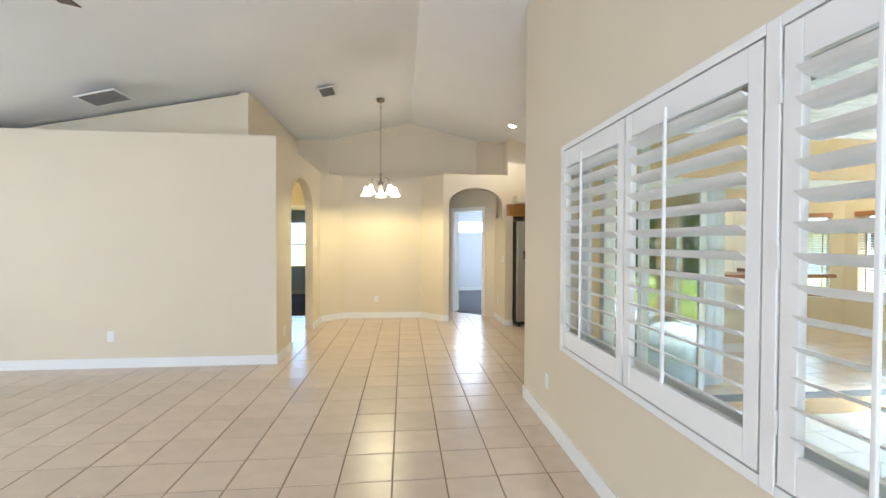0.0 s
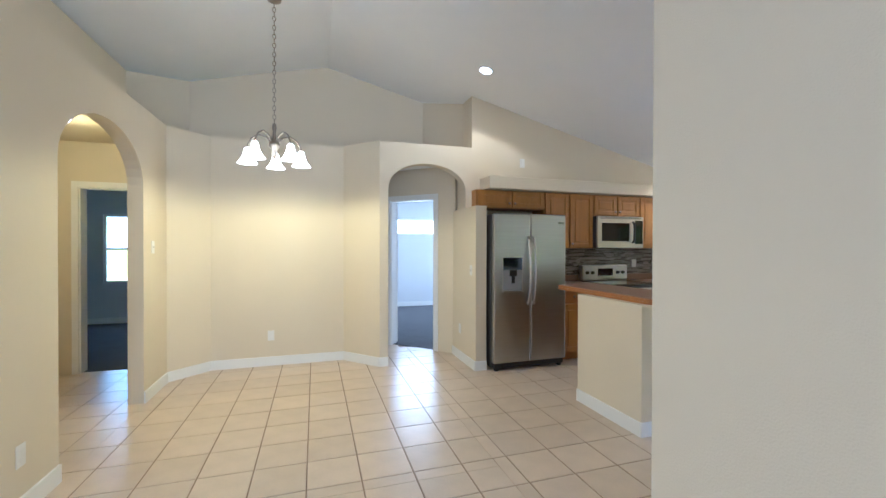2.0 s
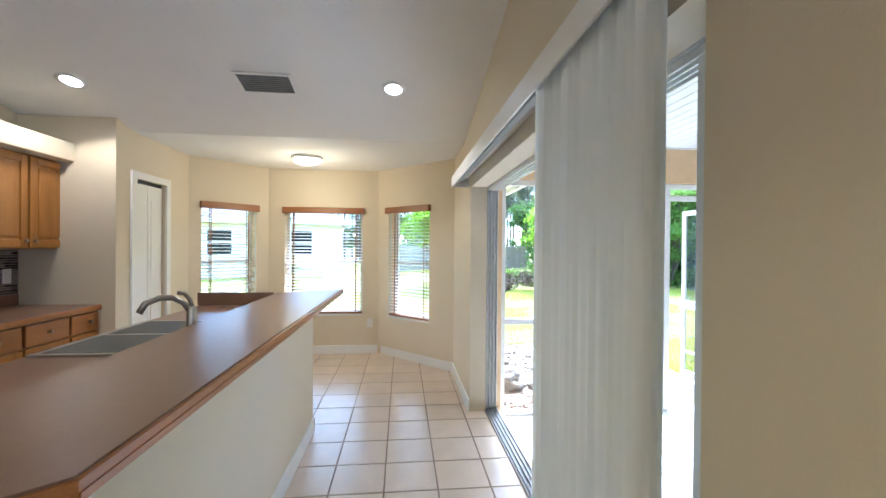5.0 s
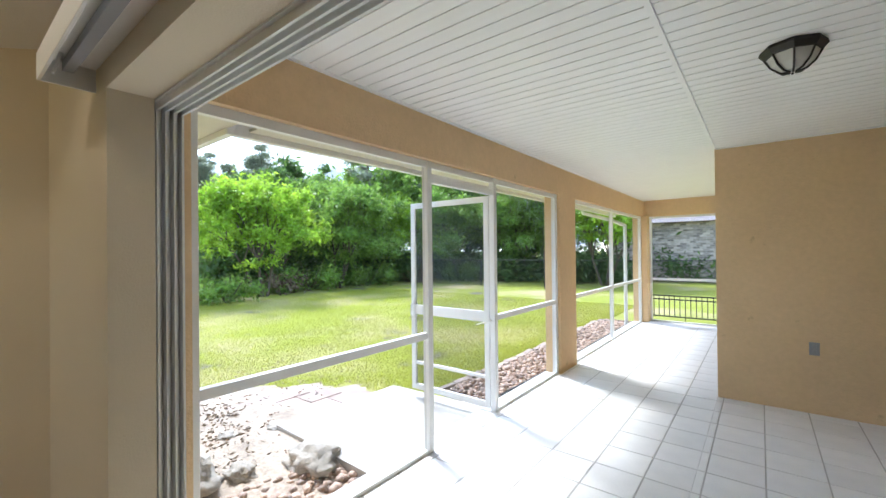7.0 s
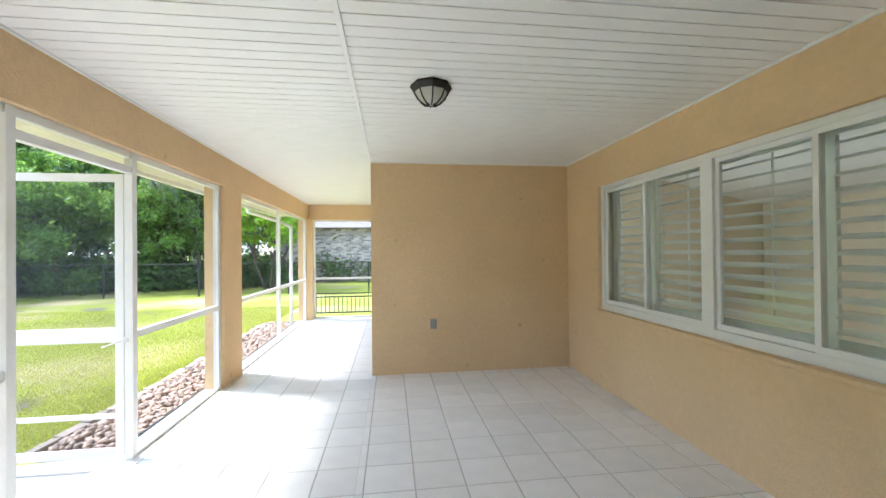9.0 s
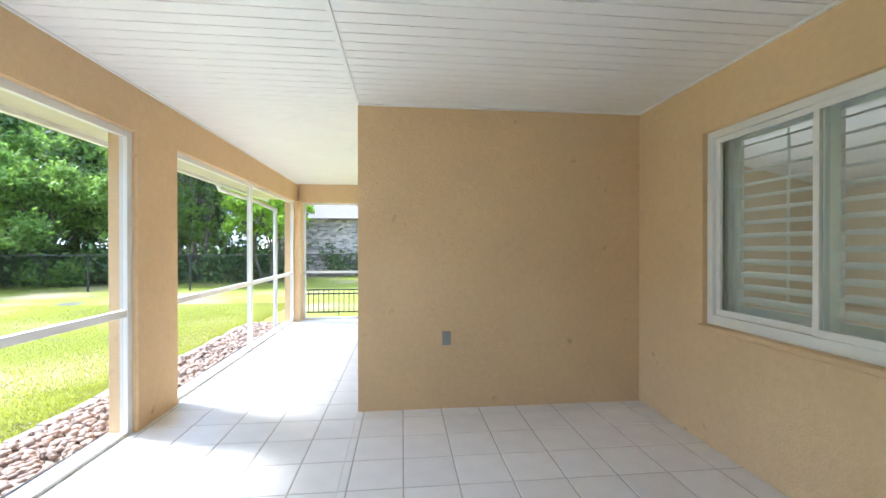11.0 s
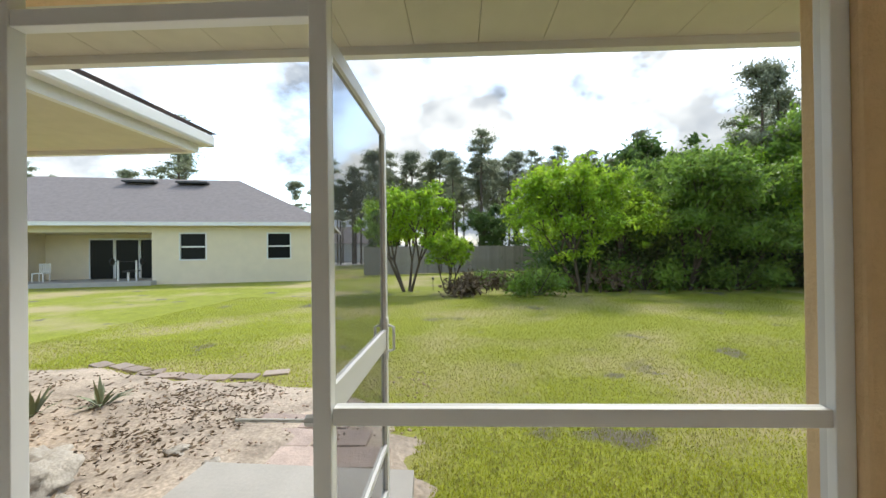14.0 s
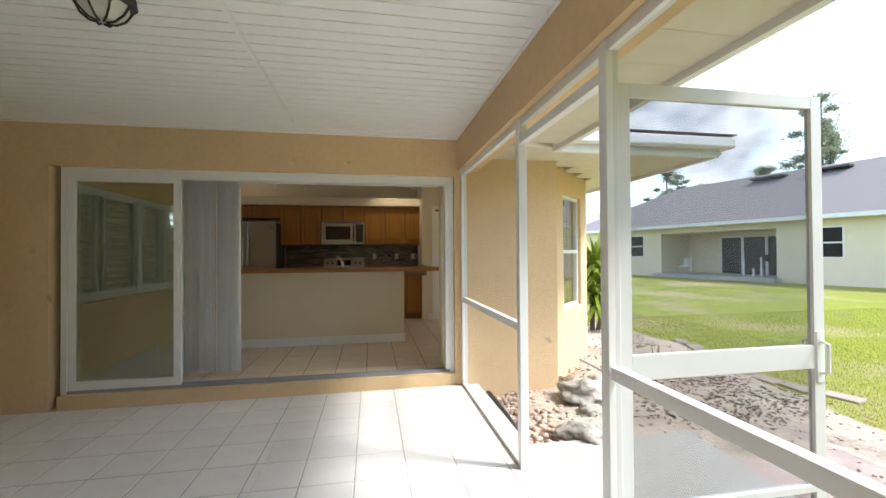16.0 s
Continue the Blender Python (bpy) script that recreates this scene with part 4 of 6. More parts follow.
for y0, y1 in SH:
    s = thing("plantation_shutter", "white plantation shutter with open louvres", "shutter", pose(0, 0, 0), "plantation shutters")
    bm = B()
    for a, b in ((y0 + 0.003, y0 + 0.058), (y1 - 0.058, y1 - 0.003)):
        box(bm, 1.08, a, ZA, 1.108, b, ZB, bevel=0.003)
    for a, b in ((ZA, ZA + 0.11), (ZB - 0.11, ZB)):
        box(bm, 1.081, y0 + 0.058, a, 1.107, y1 - 0.058, b, bevel=0.003)
    part("frame", bm, M_TRIM, s)
    nl = 13
    step = (ZB - ZA - 0.22) / nl
    for i in range(nl):
        bm = B()
        zc = ZA + 0.11 + step * (i + 0.5)
        mm = Matrix.Translation((1.094, 0, zc)) @ Matrix.Rotation(radians(23), 4, "Y")
        prof = [(-0.042, 0), (-0.02, 0.005), (0, 0.006), (0.02, 0.005), (0.042, 0), (0.02, -0.005), (0, -0.006), (-0.02, -0.005)]
        a = [bm.verts.new(mm @ Vector((px, y0 + 0.06, pz))) for px, pz in prof]
        b = [bm.verts.new(mm @ Vector((px, y1 - 0.06, pz))) for px, pz in prof]
        bm.faces.new(a)
        bm.faces.new(b[::-1])
        for k in range(8):
            bm.faces.new((a[k], a[(k + 1) % 8], b[(k + 1) % 8], b[k]))
        part("louvre", bm, M_TRIM, s)
    bm = B()
    yc = (y0 + y1) / 2 + 0.03
    box(bm, 1.040, yc - 0.006, ZA + 0.13, 1.052, yc + 0.006, ZB - 0.07, bevel=0.002)
    part("tilt_rod", bm, M_TRIM, s)
    for zc in (ZA + 0.18, (ZA + ZB) / 2, ZB - 0.18):
        bm = B()
        box(bm, 1.070, y1 - 0.004, zc - 0.035, 1.079, y1 + 0.004, zc + 0.035)
        part("hinge", bm, M_PLASTIC, s)
# porch side of that window: twin sliding sashes
wo = thing("window_porch", "white twin sliding window facing the porch", "window", pose(0, 0, 0), kind="structure")
bm = B()
X0, X1 = 1.205, 1.265
for y0, y1 in ((1.18, 1.225), (2.59, 2.67), (4.005, 4.05)):
    box(bm, X0, y0, 0.68, X1, y1, 1.98)
for z0, z1 in ((0.68, 0.745), (1.935, 1.98)):
    box(bm, X0 + 0.001, 1.225, z0, X1 - 0.001, 2.59, z1)
    box(bm, X0 + 0.001, 2.67, z0, X1 - 0.001, 4.005, z1)
part("frame", bm, M_ALU, wo)
for y0, y1, dx in ((1.225, 1.93, 0.0), (1.89, 2.59, 0.022), (2.67, 3.37, 0.0), (3.34, 4.005, 0.022)):
    bm = B()
    for a in ((y0, 0.746, y0 + 0.032, 1.934), (y1 - 0.032, 0.746, y1, 1.934), (y0 + 0.032, 0.746, y1 - 0.032, 0.785), (y0 + 0.032, 1.90, y1 - 0.032, 1.934)):
        box(bm, X0 + 0.012 + dx, a[0], a[1], X0 + 0.034 + dx, a[2], a[3])
    sh = part("sash", bm, M_ALU, wo)
    bm = B()
    box(bm, X0 + 0.021 + dx, y0 + 0.03, 0.78, X0 + 0.025 + dx, y1 - 0.03, 1.902)
    g = part("pane", bm, M_GLASS, sh)
    g.visible_shadow = False
bm = B()
box(bm, 1.266, 1.16, 0.645, 1.33, 4.07, 0.679, bevel=0.008)
setting("window_sill", bm, M_STUCCO, "tan stucco window sill", "sill")

# sliding glass door
sd = thing("sliding_door", "white aluminium sliding glass door pushed open", "door", pose(0, 0, 0), kind="structure")
bm = B()
for x0, x1 in ((1.72, 1.765), (5.175, 5.22)):
    box(bm, x0, 4.70, -0.012, x1, 4.81, 1.98)
box(bm, 1.765, 4.70, 1.925, 5.175, 4.809, 1.98)
for k in range(4):
    box(bm, 5.135, 4.705 + k * 0.028, 0.0, 5.175, 4.713 + k * 0.028, 1.925)
    box(bm, 1.77, 4.705 + k * 0.028, 1.90, 5.17, 4.713 + k * 0.028, 1.925)
part("frame", bm, M_ALU, sd)
bm = B()
box(bm, 1.765, 4.70, -0.0115, 5.175, 4.809, 0.0)
for k in range(4):
    box(bm, 1.765, 4.705 + k * 0.028, 0.0, 5.175, 4.712 + k * 0.028, 0.014)
part("track", bm, M_VENT, sd, "grey aluminium floor track")
for k, (x0, x1) in enumerate(((1.767, 2.67), (1.775, 2.66), (1.785, 2.65))):
    yy = 4.708 + k * 0.030
    bm = B()
    for a in ((x0, 0.016, x0 + 0.06, 1.92), (x1 - 0.06, 0.016, x1, 1.92), (x0 + 0.06, 0.016, x1 - 0.06, 0.09), (x0 + 0.06, 1.86, x1 - 0.06, 1.92)):
        box(bm, a[0], yy, a[1], a[2], yy + 0.026, a[3])
    pn = part("panel", bm, M_ALU, sd)
    bm = B()
    box(bm, x0 + 0.058, yy + 0.011, 0.088, x1 - 0.058, yy + 0.015, 1.862)
    part("pane", bm, M_TINT, pn, "greenish tinted glass pane")
bm = B()
box(bm, 2.635, 4.695, 0.90, 2.65, 4.707, 1.06, bevel=0.003)
part("handle", bm, M_PLASTIC, sd)

# vertical blind
vb = thing("vertical_blind", "grey vertical blind drawn to one end of its valance", "blind", pose(0, 0, 0))
bm = B()
box(bm, 2.42, 5.095, 1.94, 5.24, 5.105, 2.03, bevel=0.002)
box(bm, 2.42, 4.953, 1.94, 2.43, 5.095, 2.03)
box(bm, 5.23, 4.953, 1.94, 5.24, 5.095, 2.03)
box(bm, 2.43, 4.953, 2.02, 5.23, 5.095, 2.03)
part("valance", bm, M_TRIM, vb, "white valance")
bm = B()
box(bm, 2.44, 5.015, 1.985, 5.22, 5.045, 2.018)
part("head_rail", bm, M_VENT, vb)
rs = random.Random(2)
for i in range(26):
    bm = B()
    x = 2.48 + i * 0.024
    a = rs.uniform(0.82, 1.15) * (1 if i % 2 else 1.08)
    nseg = 4
    pr = []
    for k in range(nseg + 1):
        u = -0.044 + 0.088 * k / nseg
        bow = 0.008 * (1 - (u / 0.044) ** 2)
        pr.append((u * math.cos(a * 1.5) - bow * math.sin(a * 1.5), u * math.sin(a * 1.5) + bow * math.cos(a * 1.5)))
    for t0 in (0, 0.0012):
        for k in range(nseg):
            q = [(x + pr[k][0] + t0, 5.03 + pr[k][1], 0.03), (x + pr[k + 1][0] + t0, 5.03 + pr[k + 1][1], 0.03), (x + pr[k + 1][0] + t0, 5.03 + pr[k + 1][1], 2.005), (x + pr[k][0] + t0, 5.03 + pr[k][1], 2.005)]
            bm.faces.new([bm.verts.new(v) for v in q])
    part("louvre", bm, M_VBLIND, vb)
bm = B()
tube(bm, [(5.15, 5.05, 2.05), (5.15, 5.07, 1.97), (5.13, 5.08, 1.94)], 0.005, 6)
part("wand_hook", bm, M_PLASTIC, vb)

# bay windows with brown-valanced blinds
for p0, p1, s0, s1 in NOOK:
    P0, P1 = Vector(p0), Vector(p1)
    d = (P1 - P0).normalized()
    ang = math.degrees(math.atan2(d.y, d.x))
    o = P0 + d * s0
    w = s1 - s0
    base_m = pose(o.x, o.y, 0.52, 0, 0, ang)
    wn_ = thing("window_nook", "white single-hung window of the bay", "window", base_m, kind="structure")
    bm = B()
    for a in ((0, 0, 0.04, 1.38), (w - 0.04, 0, w, 1.38), (0.04, 0, w - 0.04, 0.04), (0.04, 1.34, w - 0.04, 1.38), (0.04, 0.67, w - 0.04, 0.71)):
        box(bm, a[0], 0.12, a[1], a[2], 0.17, a[3])
    part("frame", bm, M_ALU, wn_)
    bm = B()
    box(bm, 0.03, 0.143, 0.03, w - 0.03, 0.147, 1.35)
    g = part("pane", bm, M_GLASS, wn_)
    g.visible_shadow = False
    bm = B()
    box(bm, 0.0, -0.01, -0.02, w, 0.12, -0.001)
    part("sill", bm, M_TRIM, wn_)
    bl = thing("wood_blind", "white slatted blind under a brown wood valance", "blind", base_m, "bay window blinds")
    bm = B()
    box(bm, -0.02, -0.055, 1.31, w + 0.02, -0.04, 1.39, bevel=0.006)
    for xx in (-0.02, w + 0.006):
        box(bm, xx, -0.04, 1.31, xx + 0.014, 0.02, 1.39)
    part("valance", bm, M_VALANCE, bl, "brown wood valance")
    for i in range(31):
        bm = B()
        z = 0.05 + i * 0.0405
        mm = Matrix.Translation((0, 0.035, z)) @ Matrix.Rotation(radians(10), 4, "X")
        box(bm, 0.006, -0.024, -0.0015, w - 0.006, 0.024, 0.0015, mm)
        part("slat", bm, M_SLAT, bl)
    bm = B()
    box(bm, 0.004, 0.008, 0.005, w - 0.004, 0.062, 0.025, bevel=0.004)
    part("bottom_rail", bm, M_VALANCE, bl, "brown wood bottom rail")
    for xx in (0.1, w - 0.1):
        bm = B()
        box(bm, xx, 0.008, 0.02, xx + 0.012, 0.010, 1.32)
        box(bm, xx, 0.060, 0.02, xx + 0.012, 0.062, 1.32)
        part("ladder_tape", bm, M_VALANCE, bl)


# chandelier
ch = thing("chandelier", "brushed metal chandelier with five frosted glass shades", "chandelier", pose(-0.36, 7.76, 0))
cz = RIDGE_Z - SLOPE * 0.51
bm = B()
lathe(bm, [(0, cz - 0.0), (0.065, cz), (0.06, cz - 0.03), (0.02, cz - 0.05), (0, cz - 0.05)], 18)
part("canopy", bm, M_NICKEL, ch, smooth=True)
bm = B()
z, k = cz - 0.05, 0
while z > 2.50:
    for q in range(8):
        a0, a1 = q * math.pi / 4, (q + 1) * math.pi / 4
        f = (lambda a: (0.013 * math.cos(a), 0.0, z - 0.022 + 0.024 * math.sin(a))) if k % 2 else (lambda a: (0.0, 0.013 * math.cos(a), z - 0.022 + 0.024 * math.sin(a)))
        cyl(bm, f(a0), f(a1), 0.003, 0.003, 5)
    z -= 0.040
    k += 1
part("chain", bm, M_NICKEL, ch)
bm = B()
lathe(bm, [(0, 2.50), (0.015, 2.49), (0.02, 2.45), (0.012, 2.42), (0.018, 2.36), (0.045, 2.32), (0.05, 2.29), (0.02, 2.25), (0.022, 2.20), (0, 2.17)], 16)
part("stem", bm, M_NICKEL, ch, smooth=True)
for i in range(5):
    a = i * 2 * math.pi / 5 + 0.35
    ca, sa = math.cos(a), math.sin(a)
    bm = B()
    tube(bm, [(r * ca, r * sa, z) for r, z in ((0.02, 2.31), (0.07, 2.37), (0.14, 2.395), (0.20, 2.36), (0.235, 2.30), (0.24, 2.265))], 0.008, 8)
    arm = part("arm", bm, M_NICKEL, ch, smooth=True)
    bm = B()
    lathe(bm, [(0.018, 2.275), (0.028, 2.26), (0.035, 2.22), (0.05, 2.18), (0.075, 2.145), (0.085, 2.135), (0.078, 2.14), (0.045, 2.18), (0.028, 2.22), (0.02, 2.26)], 18, (0.24 * ca, 0.24 * sa, 0))
    s = part("shade", bm, M_SHADE, arm, "glowing frosted bell shade", True)
    s.visible_shadow = False

# recessed cans, domes, vents
for x, yy in ((1.79, 7.96), (4.84, 7.9), (4.76, 5.61)):
    t = math.degrees(math.atan(SLOPE))
    c = thing("recessed_light", "lit white recessed ceiling light", "ceiling light", pose(x, yy, RIDGE_Z - SLOPE * (x - RIDGE_X) - 0.002, 0, t, 0), "recessed lights")
    bm = B()
    lathe(bm, [(0.062, -0.004), (0.09, -0.006), (0.092, 0.0), (0.062, 0.0)], 24)
    part("trim_ring", bm, M_TRIM, c, smooth=True)
    bm = B()
    lathe(bm, [(0, -0.0035), (0.062, -0.0035)], 24)
    lens = part("lens", bm, M_CAN, c, "glowing lens")
    lens.visible_shadow = False
for m, r, nm in ((pose(6.35, 6.6, FLAT_Z), 0.17, "nook"), (pose(-2.15, 8.1, 2.52), 0.15, "hall")):
    c = thing("dome_light", "lit flush dome ceiling light with a metal rim", "ceiling light", m, "dome lights")
    bm = B()
    lathe(bm, [(0, 0), (r, 0), (r * 1.02, -0.02), (r * 0.97, -0.035), (r * 0.9, -0.03)], 28)
    part("rim", bm, M_NICKEL if nm == "hall" else M_TRIM, c, smooth=True)
    bm = B()
    lathe(bm, [(r * 0.93, -0.03), (r * 0.85, -0.055), (r * 0.5, -0.08), (0, -0.09)], 28)
    g = part("glass", bm, M_SHADE, c, "glowing glass bowl", True)
    g.visible_shadow = False


def vent(m, w, l, n, backing=M_BLACK):
    v = thing("ceiling_vent", "grey metal ceiling vent with slats", "vent", m, "ceiling vents")
    bm = B()
    for a in ((-w, -l, -w + 0.02, l), (w - 0.02, -l, w, l), (-w + 0.02, -l, w - 0.02, -l + 0.02), (-w + 0.02, l - 0.02, w - 0.02, l)):
        box(bm, a[0], a[1], -0.010, a[2], a[3], 0.0)
    part("frame", bm, M_TRIM, v)
    bm = B()
    box(bm, -w + 0.02, -l + 0.02, -0.003, w - 0.02, l - 0.02, -0.001)
    part("backing", bm, backing, v)
    for i in range(n):
        bm = B()
        x = -w + 0.03 + (2 * w - 0.06) * i / (n - 1)
        box(bm, x - 0.004, -l + 0.02, -0.010, x + 0.004, l - 0.02, -0.004)
        part("slat", bm, M_VENT, v)


tl = math.degrees(math.atan(SLOPE))


def cz_at(x):
    return RIDGE_Z - SLOPE * abs(x - RIDGE_X) - 0.002


vent(pose(-1.04, 7.03, cz_at(-1.04), 0, -tl, 0), 0.11, 0.16, 9)
vent(pose(-3.15, 6.0, cz_at(-3.15), 0, -tl, 0), 0.2, 0.16, 14, M_VENT)
vent(pose(4.76, 6.53, cz_at(4.76), 0, tl, 0), 0.12, 0.20, 9)

# ceiling fan at the edge of the living room
fan = thing("ceiling_fan", "dark brown ceiling fan at rest", "fan", pose(-2.0, 3.35, 0))
fz = cz_at(-2.0)
bm = B()
lathe(bm, [(0, fz), (0.07, fz - 0.02), (0.03, fz - 0.07), (0.013, fz - 0.08), (0.013, 2.92), (0.09, 2.90), (0.12, 2.84), (0.10, 2.77), (0.05, 2.74), (0, 2.74)], 20)
part("motor", bm, M_NICKEL, fan, smooth=True)
M_BLADEW = mat("dark_walnut_blade", (0.07, 0.04, 0.022), 0.45, var=0.1, scale=3)
for i in range(5):
    a = i * 2 * math.pi / 5 + 0.25
    bm = B()
    mm = Matrix.Rotation(a, 4, "Z") @ Matrix.Translation((0, 0, 2.80)) @ Matrix.Rotation(radians(12), 4, "X")
    box(bm, 0.20, -0.065, -0.004, 0.64, 0.065, 0.004, mm, bevel=0.003)
    part("blade", bm, M_BLADEW, fan)


# outlets, switches
def plate(m, label, cat, holes=2, material=M_PLASTIC, toggle=False):
    """A wall plate in the xz plane of m, facing -y."""
    p = thing("switch_plate" if toggle else "wall_outlet", label, cat, m)
    bm = B()
    box(bm, -0.036, -0.006, -0.058, 0.036, 0, 0.058, bevel=0.003)
    part("plate", bm, material, p)
    if toggle:
        bm = B()
        box(bm, -0.006, -0.018, -0.012, 0.006, -0.006, 0.012, bevel=0.002)
        part("toggle", bm, material, p)
    else:
        for zc in (-0.022, 0.022):
            bm = B()
            box(bm, -0.014, -0.009, zc - 0.014, 0.014, -0.006, zc + 0.014, bevel=0.003)
            part("socket", bm, material, p)


plate(pose(-3.22, 6.159, 0.35), "white outlet low on a cream wall", "outlet")
plate(pose(-0.50, 8.919, 0.35), "white outlet low on the dining wall", "outlet")
plate(pose(1.698, 8.52, 0.38, 0, 0, -90), "white outlet in the passage", "outlet")
plate(pose(1.698, 8.15, 1.12, 0, 0, -90), "white switch beside the arch", "switch", toggle=True)
plate(pose(-1.448, 8.22, 1.38, 0, 0, 90), "white thermostat plate beside the arch", "thermostat", toggle=True)
plate(pose(-1.448, 6.45, 0.32, 0, 0, 90), "white outlet low beside the hall arch", "outlet")
plate(pose(2.62, 8.649, 2.50), "small white outlet above the kitchen ledge", "outlet")
plate(pose(1.38, 4.952, 1.17, 0, 0, 180), "white double switch beside the sliding door", "switch", toggle=True)
plate(pose(1.28, 4.952, 1.17, 0, 0, 180), "white switch beside the sliding door", "switch", toggle=True)
plate(pose(7.098, 5.95, 0.40, 0, 0, -90), "white outlet low in the bay", "outlet")
plate(pose(1.098, 4.35, 0.35, 0, 0, -90), "white outlet low by the shutters", "outlet")
for x in (4.45, 4.88, 5.2):
    plate(pose(x, 8.633, 1.15), "white outlet on the mosaic splashback", "outlet")
plate(pose(2.99, 0.442, 0.45, 0, 0, 180), "grey weatherproof outlet on the porch wall", "outlet", material=M_VENT)

# ---- porch screens ----
XS = 5.31
ZS0, ZS1 = LZ, 2.03
posts = (4.625, 3.03, 2.09, 0.672, 0.085, -1.68, -3.69)


def screen_bay(y0, y1, rail=0.735, cloth=True):
    """One framed screen between two posts."""
    s = thing("porch_screen", "white aluminium framed porch screen", "screen", pose(0, 0, 0), "porch screens")
    bm = B()
    box(bm, XS - 0.02, y0, ZS0, XS + 0.02, y1, ZS0 + 0.025)
    part("bottom_rail", bm, M_ALU, s)
    bm = B()
    box(bm, XS - 0.02, y0, ZS1 - 0.05, XS + 0.02, y1, ZS1 - 0.002)
    part("top_rail", bm, M_ALU, s)
    bm = B()
    box(bm, XS - 0.022, y0, rail - 0.025, XS + 0.022, y1, rail + 0.025, bevel=0.003)
    part("mid_rail", bm, M_ALU, s)
    for nm, za, zb in (("upper_cloth", rail + 0.025, ZS1 - 0.05), ("lower_cloth", ZS0 + 0.025, rail - 0.025)):
        bm = B()
        quad(bm, (XS, y0, za), (XS, y1, za), (XS, y1, zb), (XS, y0, zb))
        c = part(nm, bm, M_SCREEN, s, "fine dark screen cloth")
        c.visible_shadow = False


for a, b in ((3.06, 4.60), (0.70, 2.06), (-1.65, 0.06), (-3.66, -1.71)):
    screen_bay(a, b)
for i, yy in enumerate(posts):
    bm = B()
    box(bm, XS - 0.027, yy - 0.026, ZS0, XS + 0.027, yy + 0.026, ZS1 - 0.001, bevel=0.003)
    tagged(part("screen_post", bm, M_ALU), "white aluminium screen post", "post", "porch screen posts")
# transom bar above the door opening
dh = thing("door_header", "white aluminium bars above the screen door", "bar", pose(0, 0, 0))
for nm, a in (("lower_bar", (1.87, 1.92, 0.022)), ("upper_bar", (1.98, 2.028, 0.02))):
    bm = B()
    box(bm, XS - a[2], 2.117, a[0], XS + a[2], 3.003, a[1], bevel=0.003)
    part(nm, bm, M_ALU, dh)
# end screen
es = thing("porch_screen", "white aluminium framed end screen of the porch", "screen", pose(0, 0, 0), "porch screens")
YE = -3.95
for nm, a in (("bottom_rail", (3.71, ZS0, 5.17, ZS0 + 0.03)), ("top_rail", (3.71, ZS1 - 0.04, 5.17, ZS1)), ("mid_rail", (3.71, 0.72, 5.17, 0.765)), ("side_rail", (5.13, ZS0 + 0.03, 5.17, ZS1 - 0.04)), ("side_rail", (3.712, ZS0 + 0.03, 3.75, ZS1 - 0.04))):
    bm = B()
    box(bm, a[0], YE - 0.02, a[1], a[2], YE + 0.02, a[3])
    part(nm, bm, M_ALU, es)
bm = B()
quad(bm, (3.75, YE + 0.001, ZS0), (5.13, YE + 0.001, ZS0), (5.13, YE + 0.001, ZS1), (3.75, YE + 0.001, ZS1))
c = part("cloth", bm, M_SCREEN, es)
c.visible_shadow = False
# screen door, standing open on its hinges
dr = thing("screen_door", "white aluminium screen door swung open outwards", "door", pose(5.345, 2.10, LZ + 0.02, 0, 0, 0))
DW, DH = 0.98, 1.98
for nm, a in (("hinge_stile", (0, 0, 0.055, DH)), ("latch_stile", (DW - 0.055, 0, DW, DH)), ("bottom_rail", (0.055, 0, DW - 0.055, 0.06)), ("top_rail", (0.055, DH - 0.055, DW - 0.055, DH)), ("mid_rail", (0.055, 0.80, DW - 0.055, 0.90)), ("lower_rail", (0.055, 0.27, DW - 0.055, 0.30))):
    bm = B()
    box(bm, a[0], -0.014, a[1], a[2], 0.014, a[3], bevel=0.002)
    part(nm, bm, M_ALU, dr)
for nm, za, zb in (("upper_cloth", 0.90, DH - 0.055), ("lower_cloth", 0.06, 0.80)):
    bm = B()
    quad(bm, (0.055, 0, za), (DW - 0.055, 0, za), (DW - 0.055, 0, zb), (0.055, 0, zb))
    c = part(nm, bm, M_DOORSCREEN, dr, "dark screen cloth")
    c.visible_shadow = False
bm = B()
for s in (-1, 1):
    tube(bm, [(DW - 0.03, 0.014 * s, 0.78), (DW - 0.03, 0.05 * s, 0.79), (DW - 0.03, 0.05 * s, 0.91), (DW - 0.03, 0.014 * s, 0.92)], 0.008, 6)
box(bm, DW - 0.05, -0.02, 0.74, DW - 0.01, 0.02, 0.96, bevel=0.003)
part("handle", bm, M_ALU, dr)
bm = B()
cyl(bm, (-0.02, 0.03, 0.82), (-0.02, 0.26, 0.82), 0.006, 0.006, 8)
cyl(bm, (-0.02, 0.05, 0.82), (-0.02, 0.02, 0.82), 0.018, 0.018, 8)
part("closer", bm, M_ALU, dr)
for zc in (0.25, 1.0, 1.75):
    bm = B()
    cyl(bm, (-0.008, 0.0, zc - 0.05), (-0.008, 0.0, zc + 0.05), 0.008, 0.008, 8)
    part("hinge", bm, M_ALU, dr)

